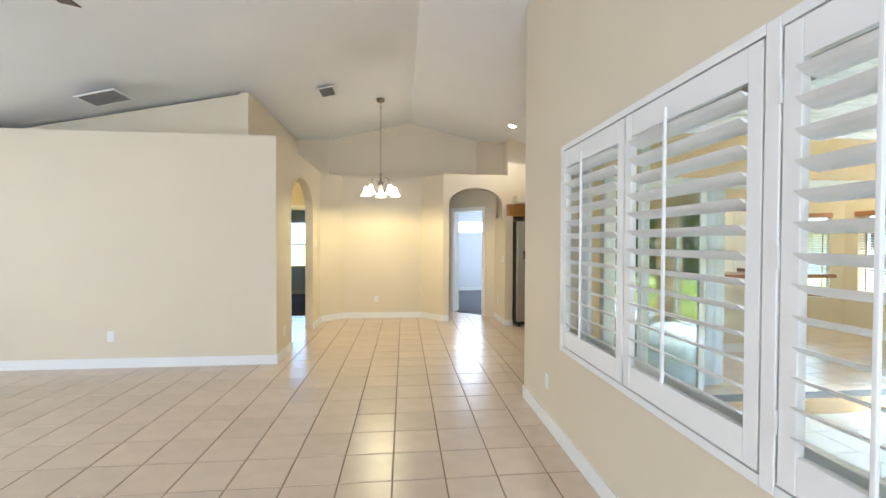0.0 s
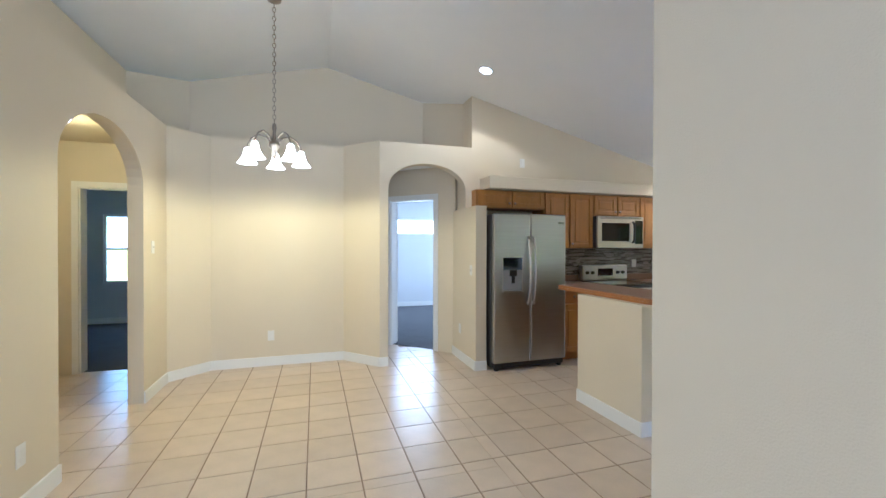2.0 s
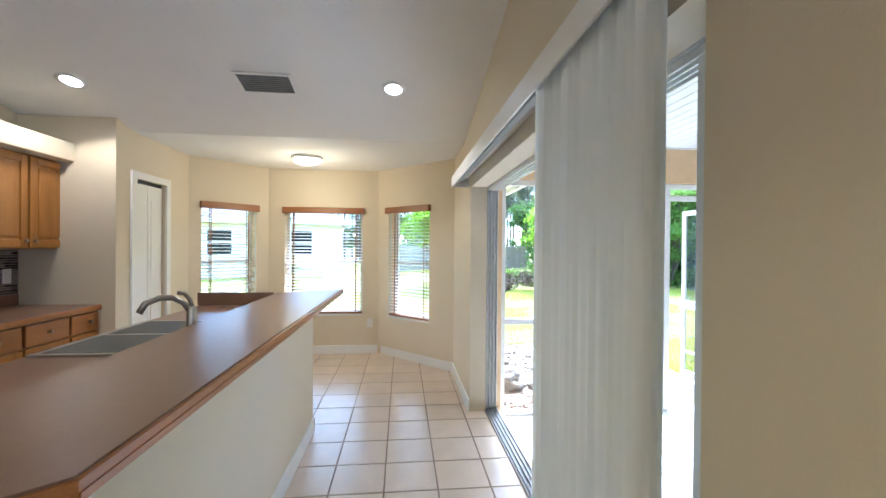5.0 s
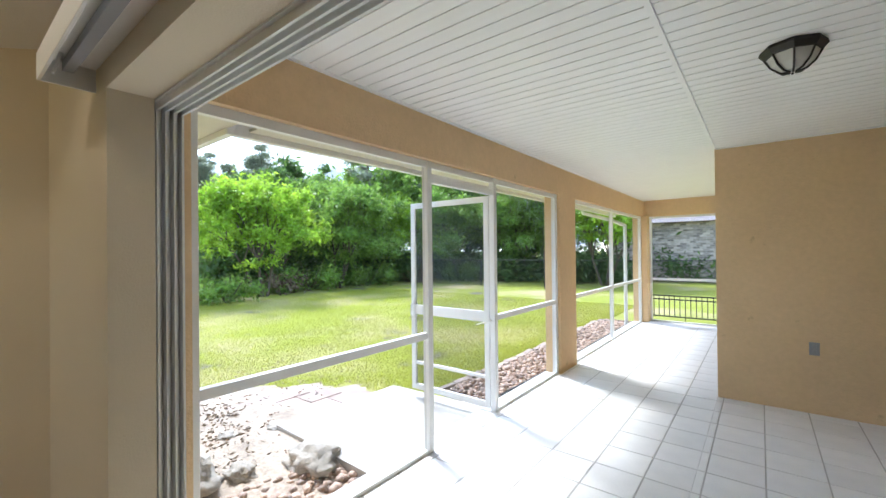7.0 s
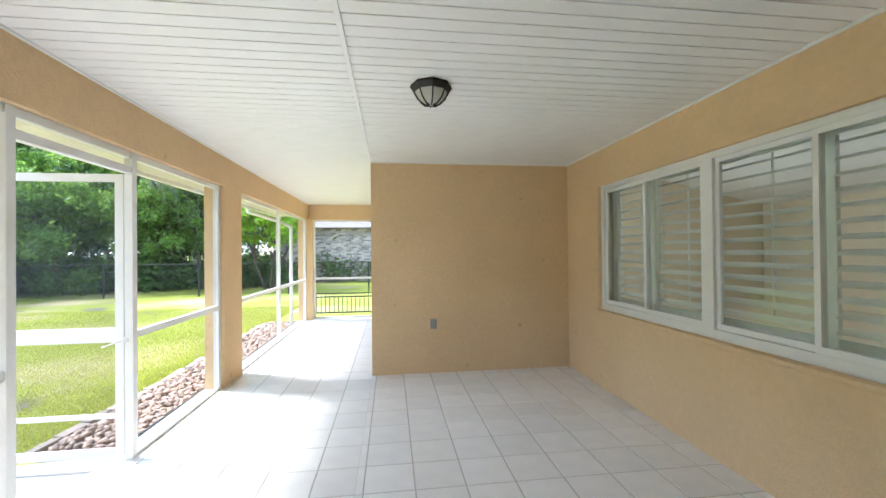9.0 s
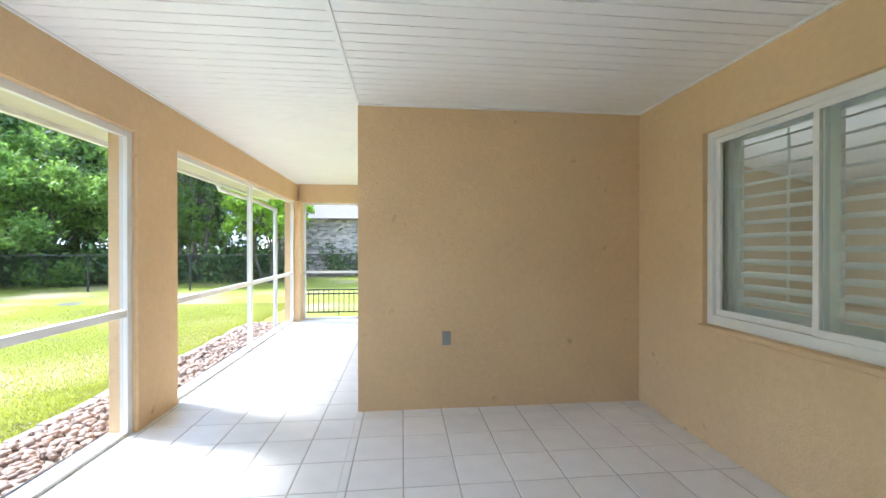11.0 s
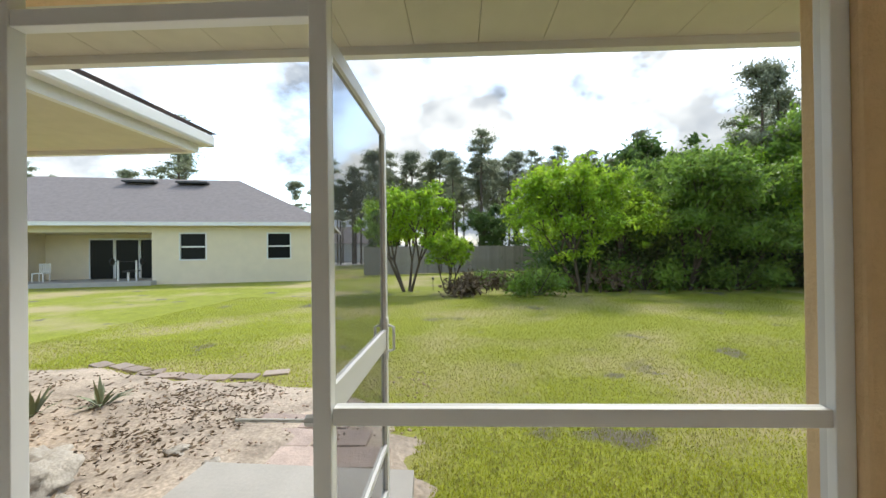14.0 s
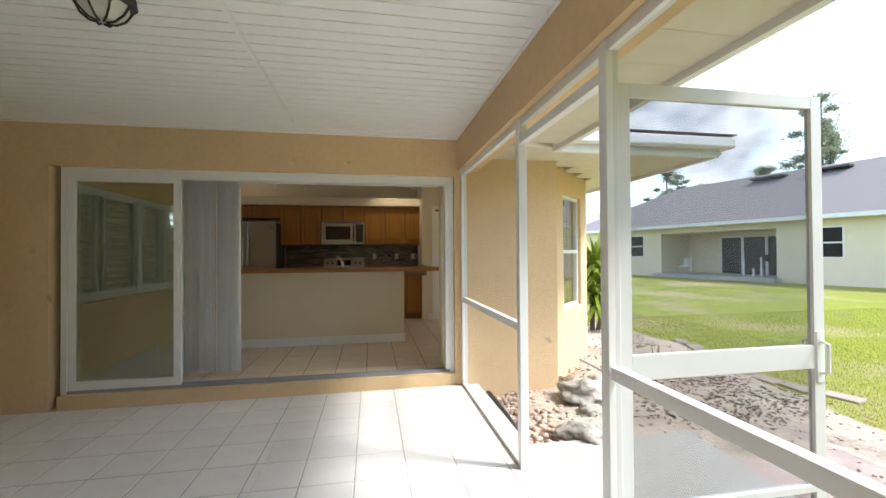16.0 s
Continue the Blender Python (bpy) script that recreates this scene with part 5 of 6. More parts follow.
# porch ceiling lamp: eight-sided black cage
pl = thing("porch_lamp", "black octagonal ceiling lamp with frosted glass", "ceiling light", pose(3.22, 2.66, LC))
bm = B()
lathe(bm, [(0, 0), (0.13, 0), (0.135, -0.018), (0.115, -0.042), (0.105, -0.044)], 8)
part("base", bm, M_IRON, pl)
bm = B()
lathe(bm, [(0.104, -0.042), (0.08, -0.088), (0.045, -0.118), (0, -0.122)], 8)
part("glass", bm, M_FROST, pl)
for i in range(8):
    a = i * math.pi / 4
    bm = B()
    tube(bm, [((r + 0.004) * math.cos(a), (r + 0.004) * math.sin(a), z) for r, z in ((0.107, -0.042), (0.082, -0.089), (0.047, -0.12), (0.012, -0.128))], 0.005, 5)
    part("rib", bm, M_IRON, pl)
# wall lantern on the wing
ln = thing("wall_lantern", "small black lantern on the porch wall", "lantern", pose(3.71, -3.2, 1.72))
bm = B()
box(bm, 0.0, -0.04, 0.02, 0.015, 0.04, 0.16)
tube(bm, [(0.01, 0, 0.13), (0.06, 0, 0.2), (0.12, 0, 0.17)], 0.008, 6)
lathe(bm, [(0, 0.17), (0.03, 0.16), (0.07, 0.1), (0.072, 0.09), (0.055, 0.09)], 8, (0.12, 0, 0))
part("bracket", bm, M_IRON, ln)
bm = B()
lathe(bm, [(0.05, 0.09), (0.035, -0.02), (0, -0.03)], 8, (0.12, 0, 0))
part("glass", bm, M_FROST, ln)
# downspout beyond the far screen
ds = thing("downspout", "white metal downspout from the gutter", "downspout", pose(0, 0, 0))
bm = B()
tube(bm, [(6.12, -2.6, 2.22), (6.10, -2.65, 2.08), (5.72, -3.2, 1.95), (5.54, -3.5, 1.85)], 0.035, 8)
tube(bm, [(5.54, -3.5, 1.86), (5.54, -3.5, GZ)], 0.035, 8)
part("pipe", bm, M_ALU, ds)

# ---- outdoors ----


def two_tone(name, c1, c2, scale, lo, hi, rough=0.95, bscale=50, bump=0.5):
    m = mat(name, c1, rough, var=0.16, scale=3.0, bump=bump, bscale=bscale, fine=0.5)
    n, l = m.node_tree.nodes, m.node_tree.links
    b = n["Principled BSDF"]
    prev = b.inputs["Base Color"].links[0].from_socket
    co = n.new("ShaderNodeTexCoord")
    t = n.new("ShaderNodeTexNoise")
    t.inputs["Scale"].default_value, t.inputs["Detail"].default_value = scale, 5
    l.new(co.outputs["Object"], t.inputs["Vector"])
    r = n.new("ShaderNodeMapRange")
    r.inputs["From Min"].default_value, r.inputs["From Max"].default_value = lo, hi
    l.new(t.outputs["Fac"], r.inputs["Value"])
    mx = n.new("ShaderNodeMixRGB")
    mx.inputs["Color2"].default_value = (*c2, 1)
    l.new(r.outputs["Result"], mx.inputs["Fac"])
    l.new(prev, mx.inputs["Color1"])
    l.new(mx.outputs["Color"], b.inputs["Base Color"])
    return m


M_LAWN = two_tone("patchy_lawn", (0.24, 0.265, 0.018), (0.38, 0.32, 0.15), 0.38, 0.49, 0.66, 0.95, 30, 0.9)
# bare grey-brown spots where the turf has died off
ln, ll = M_LAWN.node_tree.nodes, M_LAWN.node_tree.links
l_base = ln["Principled BSDF"].inputs["Base Color"]
l_prev = l_base.links[0].from_socket
l_co, l_t, l_r, l_mx = ln.new("ShaderNodeTexCoord"), ln.new("ShaderNodeTexNoise"), ln.new("ShaderNodeMapRange"), ln.new("ShaderNodeMixRGB")
l_t.inputs["Scale"].default_value, l_t.inputs["Detail"].default_value = 1.1, 6
l_r.inputs["From Min"].default_value, l_r.inputs["From Max"].default_value = 0.635, 0.68
l_mx.inputs["Color2"].default_value = (0.15, 0.13, 0.095, 1)
ll.new(l_co.outputs["Object"], l_t.inputs["Vector"])
ll.new(l_t.outputs["Fac"], l_r.inputs["Value"])
ll.new(l_r.outputs["Result"], l_mx.inputs["Fac"])
ll.new(l_prev, l_mx.inputs["Color1"])
ll.new(l_mx.outputs["Color"], l_base)
bm = B()
R0 = 420
vs = [bm.verts.new((x, y, GZ)) for x, y in ((-R0, -R0), (R0, -R0), (R0, R0), (-R0, R0))]
bm.faces.new(vs)
setting("ground", bm, M_LAWN, "patchy green lawn with dry yellow spots", "lawn")


def mesh_from(name, verts, faces, material, parent=None, label=""):
    me = bpy.data.meshes.new(name)
    me.from_pydata(verts, [], faces)
    me.materials.append(material)
    me.update()
    ob = new(name, me)
    if parent is not None:
        ob.parent = parent
    if label:
        ob["label"] = label
    return ob


rg_ = np.random.default_rng(7)


def blades(name, n, x0, x1, y0, y1, h, material, label, clear=()):
    p = np.stack([x0 + (x1 - x0) * rg_.uniform(0, 1, n) ** 1.7, rg_.uniform(y0, y1, n)], 1)
    keep = np.ones(n, bool)
    for a, b, c, d in clear:
        keep &= ~((p[:, 0] > a) & (p[:, 0] < b) & (p[:, 1] > c) & (p[:, 1] < d))
    p = p[keep]
    n = len(p)
    a = rg_.uniform(0, 2 * np.pi, n)
    hh = h * rg_.uniform(0.5, 1.2, n)
    w = 0.0035
    dx, dy = np.cos(a) * w, np.sin(a) * w
    lx, ly = rg_.normal(0, 0.35, n) * hh, rg_.normal(0, 0.35, n) * hh
    v = np.empty((n, 3, 3))
    v[:, 0] = np.stack([p[:, 0] - dx, p[:, 1] - dy, np.full(n, GZ)], 1)
    v[:, 1] = np.stack([p[:, 0] + dx, p[:, 1] + dy, np.full(n, GZ)], 1)
    v[:, 2] = np.stack([p[:, 0] + lx, p[:, 1] + ly, GZ + hh], 1)
    f = np.arange(n * 3).reshape(n, 3)
    ob = mesh_from(name, v.reshape(-1, 3).tolist(), f.tolist(), material)
    return tagged(ob, label, "grass", "", "stuff")


bed = [(5.45, 1.85), (6.5, 1.8), (7.1, 1.95), (7.7, 2.15), (8.2, 2.6), (8.55, 3.2), (8.8, 4.0), (8.85, 4.6), (8.9, 5.25), (9.35, 6.4), (9.3, 8.0), (9.0, 9.5), (7.0, 9.5), (7.0, 5.5), (6.2, 4.7), (5.45, 4.7)]
CLEAR = ((5.0, 6.8, 1.9, 3.6), (6.6, 7.5, 2.05, 3.7), (7.4, 7.95, 2.4, 3.7), (7.9, 8.35, 2.9, 3.8), (5, 8.7, 3.7, 5.2), (5, 9.0, 5.0, 9.5), (5.0, 6.35, -4.6, 2.0))
blades("grass_blades", 300000, 6.2, 17.5, -7.5, 9.0, 0.028, M_BLADE, "short green grass blades on the lawn", CLEAR)
M_STRAW = mat("straw_blades", (0.38, 0.33, 0.14), 0.7, var=0.2, scale=0.5, island=0.3)
blades("dry_grass_blades", 80000, 6.2, 11.0, -7.5, 9.0, 0.025, M_STRAW, "dry yellow grass blades on the lawn", CLEAR)
# sandy bed, raised a little and uneven
bm = B()
cx, cy = 7.2, 5.2
rings = []
for k, (f, z) in enumerate(((1.0, GZ - 0.01), (0.9, GZ + 0.03), (0.7, GZ + 0.06), (0.45, GZ + 0.08))):
    ring = []
    m_ = 60
    for i in range(m_):
        u = i / m_ * len(bed)
        a, b = Vector(bed[int(u)]), Vector(bed[(int(u) + 1) % len(bed)])
        q = a.lerp(b, u % 1)
        q = Vector((cx, cy)).lerp(q, f * (1 + 0.03 * math.sin(i * 1.7)))
        ring.append(bm.verts.new((q.x, q.y, z + 0.025 * noise.noise((q.x * 2.5, q.y * 2.5, k)))))
    rings.append(ring)
for a, b in zip(rings, rings[1:]):
    for i in range(60):
        bm.faces.new((a[i], a[(i + 1) % 60], b[(i + 1) % 60], b[i]))
bm.faces.new(rings[-1])
setting("sand_bed", bm, M_SAND, "bare sandy planting bed", "soil", True)
bm = B()
prism(bm, [(5.46, 1.92), (6.72, 2.0), (6.80, 3.40), (5.46, 3.44)], GZ - 0.05, LZ - 0.06)
setting("concrete_pad", bm, M_CONC, "pale concrete pad outside the screen door", "pad")
M_PAVER = mat("weathered_paver", (0.36, 0.29, 0.24), 0.9, var=0.12, scale=6, objvar=0.2, bump=0.4, bscale=40)
rs = random.Random(11)
edge = [(9.1, 3.98), (8.95, 4.3), (8.9, 4.62), (8.92, 4.95), (8.98, 5.28), (9.1, 5.6), (9.25, 5.9), (9.38, 6.2), (9.45, 6.55)]
pv = thing("paver_edging", "curved row of worn concrete pavers round the bed", "edging")
for x, y_ in edge:
    bm = B()
    box(bm, -0.15, -0.1, 0, 0.15, 0.1, 0.07, pose(x, y_, GZ - 0.045, rs.uniform(-2, 2), rs.uniform(-2, 2), rs.uniform(60, 110)), bevel=0.012)
    part("paver", bm, M_PAVER, pv)


M_PAVE2 = mat("worn_red_paver", (0.46, 0.36, 0.31), 0.9, var=0.25, scale=5, objvar=0.2, bump=0.4, bscale=40, fine=0.1)
pp = thing("paver_landing", "worn reddish pavers half covered by sand", "paving")
for i in range(3):
    for j in range(3):
        if (i, j) == (2, 0):
            continue
        bm = B()
        box(bm, -0.145, -0.205, 0, 0.145, 0.205, 0.06, pose(6.98 + i * 0.30, 2.42 + j * 0.42 + (0.2 if i % 2 else 0), GZ + 0.003, rs.uniform(-1, 1), rs.uniform(-1, 1), rs.uniform(-3, 3)), bevel=0.008)
        part("paver", bm, M_PAVE2, pp)


def litter(name, n, zones, size, material, label):
    """Dry leaves and twigs lying about."""
    V, F = [], []
    for k in range(n):
        x0, x1, y0, y1 = zones[k % len(zones)]
        # in drifts, with strays between
        cx_, cy_ = x0 + (x1 - x0) * rg_.uniform(0, 1), y0 + (y1 - y0) * rg_.uniform(0, 1)
        for q in range(int(rg_.integers(1, 9))):
            x, y_ = cx_ + rg_.normal(0, 0.09), cy_ + rg_.normal(0, 0.09)
            a, L, w_ = rg_.uniform(0, 6.28), size * rg_.uniform(0.5, 1.6), size * rg_.uniform(0.08, 0.4)
            z = GZ + 0.085 + rg_.uniform(0, 0.02)
            c, s_ = math.cos(a), math.sin(a)
            o = len(V)
            V += [(x - c * L, y_ - s_ * L, z), (x - s_ * w_, y_ + c * w_, z + 0.008), (x + c * L, y_ + s_ * L, z + rg_.uniform(0, 0.02)), (x + s_ * w_, y_ - c * w_, z - 0.006)]
            F.append((o, o + 1, o + 2, o + 3))
    return tagged(mesh_from(name, V, F, material), label, "leaf litter", "", "stuff")


M_LITTER = mat("dry_leaf_litter", (0.17, 0.12, 0.075), 0.9, var=0.3, scale=9, island=0.5)
litter("leaf_litter", 420, ((6.3, 8.5, 3.6, 5.2), (6.9, 8.8, 5.0, 8.0), (6.8, 8.3, 3.5, 4.6)), 0.022, M_LITTER, "dry leaves and twigs on the sand")
ico = bmesh.new()
bmesh.ops.create_icosphere(ico, subdivisions=1, radius=1.0)
ICO_V = np.array([v.co[:] for v in ico.verts])
ICO_F = np.array([[v.index for v in f.verts] for f in ico.faces])
ico.free()


def gravel(name, zones, density, label, smin=0.022, smax=0.05, z=GZ + 0.02):
    V, F, off = [], [], 0
    for x0, x1, y0, y1 in zones:
        n = int((x1 - x0) * (y1 - y0) * density)
        for _ in range(n):
            s = rg_.uniform(smin, smax, 3) * np.array([1, 0.85, 0.6])
            a = rg_.uniform(0, 6.3)
            v = ICO_V * s * (1 + rg_.normal(0, 0.08, (len(ICO_V), 1)))
            r = np.array([[math.cos(a), -math.sin(a), 0], [math.sin(a), math.cos(a), 0], [0, 0, 1]])
            v = v @ r.T + np.array([rg_.uniform(x0, x1), rg_.uniform(y0, y1), z + rg_.uniform(0, 0.045)])
            V.append(v)
            F.append(ICO_F + off)
            off += len(v)
    ob = mesh_from(name, np.concatenate(V).tolist(), np.concatenate(F).tolist(), M_STONE)
    ob.data.shade_smooth()
    return tagged(ob, label, "gravel", "", "stuff")


gravel("river_gravel", ((5.5, 6.22, -4.3, 1.7), (5.5, 6.15, 3.2, 4.62)), 620, "brown and grey river gravel beside the porch")
gravel("loose_stones", ((6.3, 8.6, 3.0, 5.6), (7.2, 9.0, 1.9, 3.0)), 70, "loose stones scattered on the sand", 0.007, 0.018, GZ + 0.045)
bm = B()
prism(bm, [(5.46, -4.4), (6.25, -4.4), (6.25, 1.7), (5.46, 1.7)], GZ - 0.02, GZ + 0.025)
prism(bm, [(5.46, 3.13), (6.5, 3.13), (6.6, 4.0), (6.3, 4.64), (5.46, 4.64)], GZ - 0.02, GZ + 0.04)
setting("gravel_bed", bm, M_SAND, "sandy bed under the gravel", "soil")
bm = B()
tube(bm, [(5.50, -4.3, GZ + 0.11), (5.51, -2, GZ + 0.12), (5.50, 0.3, GZ + 0.11), (5.52, 1.7, GZ + 0.12)], 0.03, 8)
tube(bm, [(5.52, 3.5, GZ + 0.05), (5.53, 4.0, GZ + 0.09), (5.55, 4.6, GZ + 0.08)], 0.03, 8)
tagged(part("drain_hose", bm, M_HOSE), "black corrugated edging along the porch base", "hose")
ke = thing("lawn_edging", "row of flat stone edging between gravel and lawn", "edging")
for i in range(20):
    bm = B()
    box(bm, -0.045, -0.14, 0, 0.045, 0.14, 0.06, pose(6.30 + rs.uniform(-0.03, 0.03), -4.2 + i * 0.30, GZ - 0.01, 0, rs.uniform(-8, 8), rs.uniform(-6, 6)), bevel=0.008)
    part("stone", bm, M_PAVER, ke)


def rock(x, y_, r, z):
    bm = B()
    bmesh.ops.create_icosphere(bm, subdivisions=4, radius=r)
    for v in bm.verts:
        k = 1 + 0.45 * noise.noise(v.co * (1.7 / r) + Vector((x * 7, y_ * 3, 0))) + 0.22 * noise.noise(v.co * (4.2 / r)) + 0.09 * noise.noise(v.co * (10 / r))
        v.co = Vector((v.co.x * k * 1.25, v.co.y * k, v.co.z * k * 0.58))
    ob = part("rock", bm, M_ROCK, smooth=True)
    ob.location = (x, y_, z)
    tagged(ob, "rough grey field rock half sunk in sand", "rock", "rocks in the sandy bed")


for a in ((6.45, 4.28, 0.21, GZ + 0.13), (6.72, 4.5, 0.14, GZ + 0.12), (6.05, 3.52, 0.19, GZ + 0.07), (6.3, 3.95, 0.1, GZ + 0.08), (7.0, 3.75, 0.08, GZ + 0.06), (6.85, 3.4, 0.07, GZ + 0.05)):
    rock(*a)


# plants: leaves as many small folded blades
def leaf_cloud(name, centres, radii, n, size, material, parent, squash=0.8, seed=1, stuff_label=""):
    g = np.random.default_rng(seed)
    centres, radii = np.array(centres), np.array(radii)
    w = radii ** 2
    pick = g.choice(len(centres), n, p=w / w.sum())
    d = g.normal(0, 1, (n, 3))
    d /= np.linalg.norm(d, axis=1)[:, None]
    rad = radii[pick] * np.abs(g.normal(0.55, 0.5, n)) * (1 + 0.25 * np.sin(d[:, 0] * 5 + pick))
    c = centres[pick] + d * rad[:, None] * np.array([1, 1, squash])
    u = g.normal(0, 1, (n, 3)) + d * 0.4
    u /= np.linalg.norm(u, axis=1)[:, None]
    t = np.cross(u, g.normal(0, 1, (n, 3)))
    t /= np.linalg.norm(t, axis=1)[:, None]
    s = size * g.uniform(0.6, 1.35, n)[:, None]
    v = np.empty((n, 4, 3))
    v[:, 0], v[:, 1], v[:, 2], v[:, 3] = c - u * s, c + t * s * 0.38, c + u * s, c - t * s * 0.38
    f = np.arange(n * 4).reshape(n, 4)
    return mesh_from(name, v.reshape(-1, 3).tolist(), f.tolist(), material, parent)


def limbs(bm, rnd, p, d, length, r, depth, tips):
    q = p + d * length
    cyl(bm, p, q, r, r * 0.68, 7)
    if depth == 0:
        tips.append(q)
        return
    for k in range(rnd.choice((2, 3, 3))):
        nd = (d + Vector((rnd.uniform(-1, 1), rnd.uniform(-1, 1), rnd.uniform(-0.2, 0.7))) * 0.62).normalized()
        limbs(bm, rnd, q, nd, length * rnd.uniform(0.62, 0.85), r * 0.62, depth - 1, tips)
    tips.append(q)


def tree(name, label, m, height, spread, leaves, size, material, stems=3, depth=3, seed=1, group="", low=0.35, trunk_r=0.06):
    rnd = random.Random(seed)
    t = thing(name, label, "tree" if name == "tree" else "bush", m, group)
    bm = B()
    tips = []
    for k in range(stems):
        a = rnd.uniform(0, 6.28)
        lean = rnd.uniform(0.1, 0.5) if stems > 1 else 0.05
        d = Vector((math.cos(a) * lean, math.sin(a) * lean, 1)).normalized()
        limbs(bm, rnd, Vector((math.cos(a) * 0.12, math.sin(a) * 0.12, -0.1)), d, height * 0.30, trunk_r, depth, tips)
    part("trunk", bm, M_BARK, t)
    cs, rs_ = [], []
    for q in tips:
        if q.z > height * low * 0.7:
            cs.append(q[:])
            rs_.append(spread * rnd.uniform(0.08, 0.17))
    for k in range(46):
        a, rr = rnd.uniform(0, 6.28), spread * math.sqrt(rnd.uniform(0, 1)) * 0.85
        cs.append((rr * math.cos(a), rr * math.sin(a), height * rnd.uniform(low + 0.10, 1.0) * (1 - 0.3 * (rr / spread) ** 2)))
        rs_.append(spread * rnd.uniform(0.06, 0.2))
    leaf_cloud("crown", cs, rs_, leaves, size, material, t, 0.75, seed)
    return t


hedge_a = tree("tree", "bright green multi-stemmed tree at the lawn's edge", pose(19.1, 3.6, GZ), 4.3, 1.75, 15000, 0.085, M_LEAF, 4, 3, 3, "trees along the lawn", 0.42)
hedge_b = tree("tree", "bright green leafy tree at the lawn's edge", pose(18.4, -2.6, GZ), 4.9, 2.7, 28000, 0.085, M_LEAF, 4, 3, 8, "trees along the lawn", 0.28)
hedge_c = tree("tree", "mid green leafy tree at the lawn's edge", pose(18.9, -6.4, GZ), 5.3, 2.9, 30000, 0.09, M_LEAF2, 4, 3, 15, "trees along the lawn", 0.25)
for src, x, y_, s, a in ((hedge_a, 21.0, -4.6, 1.1, 200), (hedge_c, 19.6, -9.6, 1.0, 140), (hedge_b, 23.0, -3.6, 0.95, 250), (hedge_c, 22.4, -7.4, 1.15, 30), (hedge_b, 20.6, -12.0, 1.1, 310), (hedge_c, 17.5, -13.6, 1.05, 90), (hedge_a, 18.6, 2.1, 0.55, 120), (hedge_c, 14.0, -15.2, 1.0, 220), (hedge_b, 24.5, -11.0, 1.25, 160)):
    c = copy_thing(src, pose(x, y_, GZ, 0, 0, a))
    c.scale = (s, s, s)
# woods behind
wood_a = tree("tree", "tall dark green woodland tree", pose(27.5, -9.0, GZ), 8.0, 4.2, 20000, 0.18, M_LEAF3, 2, 3, 21, "woodland trees", 0.22, 0.16)
wood_b = tree("tree", "tall mid green woodland tree", pose(27.0, -16.5, GZ), 9.5, 4.6, 22000, 0.18, M_LEAF2, 2, 3, 27, "woodland trees", 0.2, 0.17)
for i, (src, x, y_, s, a) in enumerate(((wood_a, 30.5, -4.5, 0.72, 40), (wood_b, 24.0, -15.0, 0.95, 80), (wood_a, 20.5, -18.0, 1.05, 130), (wood_b, 17.0, -20.5, 0.95, 200), (wood_a, 13.0, -20.0, 0.9, 270), (wood_b, 32.0, -12.5, 0.9, 15), (wood_a, 34.0, -18.0, 1.1, 310), (wood_b, 25.0, -22.0, 1.1, 240),
                                            (wood_a, 10.0, -27.0, 1.0, 20), (wood_b, 2.0, -30.0, 1.0, 100), (wood_a, 36.0, -7.0, 0.7, 190), (wood_a, 40.0, -1.0, 0.72, 77), (wood_b, 45.0, 4.0, 0.62, 145), (wood_a, 50.0, 10.0, 0.65, 222), (wood_b, -4.0, -27.0, 0.9, 33), (wood_a, 16.0, -17.2, 0.7, 88), (wood_b, 21.5, -15.2, 0.75, 12), (wood_a, 25.0, -6.0, 0.62, 260))):
    c = copy_thing(src, pose(x, y_, GZ, 0, 0, a))
    c.scale = (s, s, s)


def pine(m, height, seed):
    rnd = random.Random(seed)
    t = thing("tree", "tall thin pine with a sparse high crown", "tree", m, "distant pines")
    bm = B()
    cyl(bm, (0, 0, -0.2), (rnd.uniform(-0.3, 0.3), 0, height), 0.2, 0.05, 8)
    cs, rs_ = [], []
    for k in range(30):
        z = height * (0.55 + 0.45 * rnd.random() ** 0.8)
        a = rnd.uniform(0, 6.28)
        rr = rnd.uniform(0.3, 2.4) * (1.2 - 0.85 * (z / height - 0.55) / 0.45)
        q = (rr * math.cos(a), rr * math.sin(a), z + 0.25)
        cyl(bm, (0, 0, z - 0.2), q, 0.04, 0.015, 5)
        cs.append(q)
        rs_.append(rnd.uniform(0.45, 0.95))
    part("trunk", bm, M_BARK, t)
    leaf_cloud("crown", cs, rs_, 8000, 0.13, M_NEEDLE, t, 0.5, seed)
    return t


p1_ = pine(pose(60, 20, GZ), 14, 5)
p2_ = pine(pose(44, 30, GZ), 15, 9)
rnd = random.Random(31)
for i in range(22):
    u = i / 21
    x, y_ = 66 - 34 * u + rnd.uniform(-4, 4), -6 + 62 * u + rnd.uniform(-4, 4)
    s = rnd.uniform(0.4, 0.85)
    c = copy_thing((p1_, p2_)[i % 2], pose(x, y_, GZ, 0, 0, rnd.uniform(0, 360)))
    c.scale = (s, s, s)
for i in range(60):
    x, y_ = 44 + rnd.uniform(0, 14), -18 + 34 * i / 59 + rnd.uniform(-1, 1)
    c = copy_thing((p1_, p2_)[i % 2], pose(x, y_, GZ, 0, 0, rnd.uniform(0, 360)))
    s = rnd.uniform(0.6, 0.88)
    c.scale = (s, s, s)
for x, y_, s in ((24.5, -13.2, 0.72), (31, -19, 0.8)):
    c = copy_thing(p1_, pose(x, y_, GZ, 0, 0, x * 9))
    c.scale = (s, s, s)


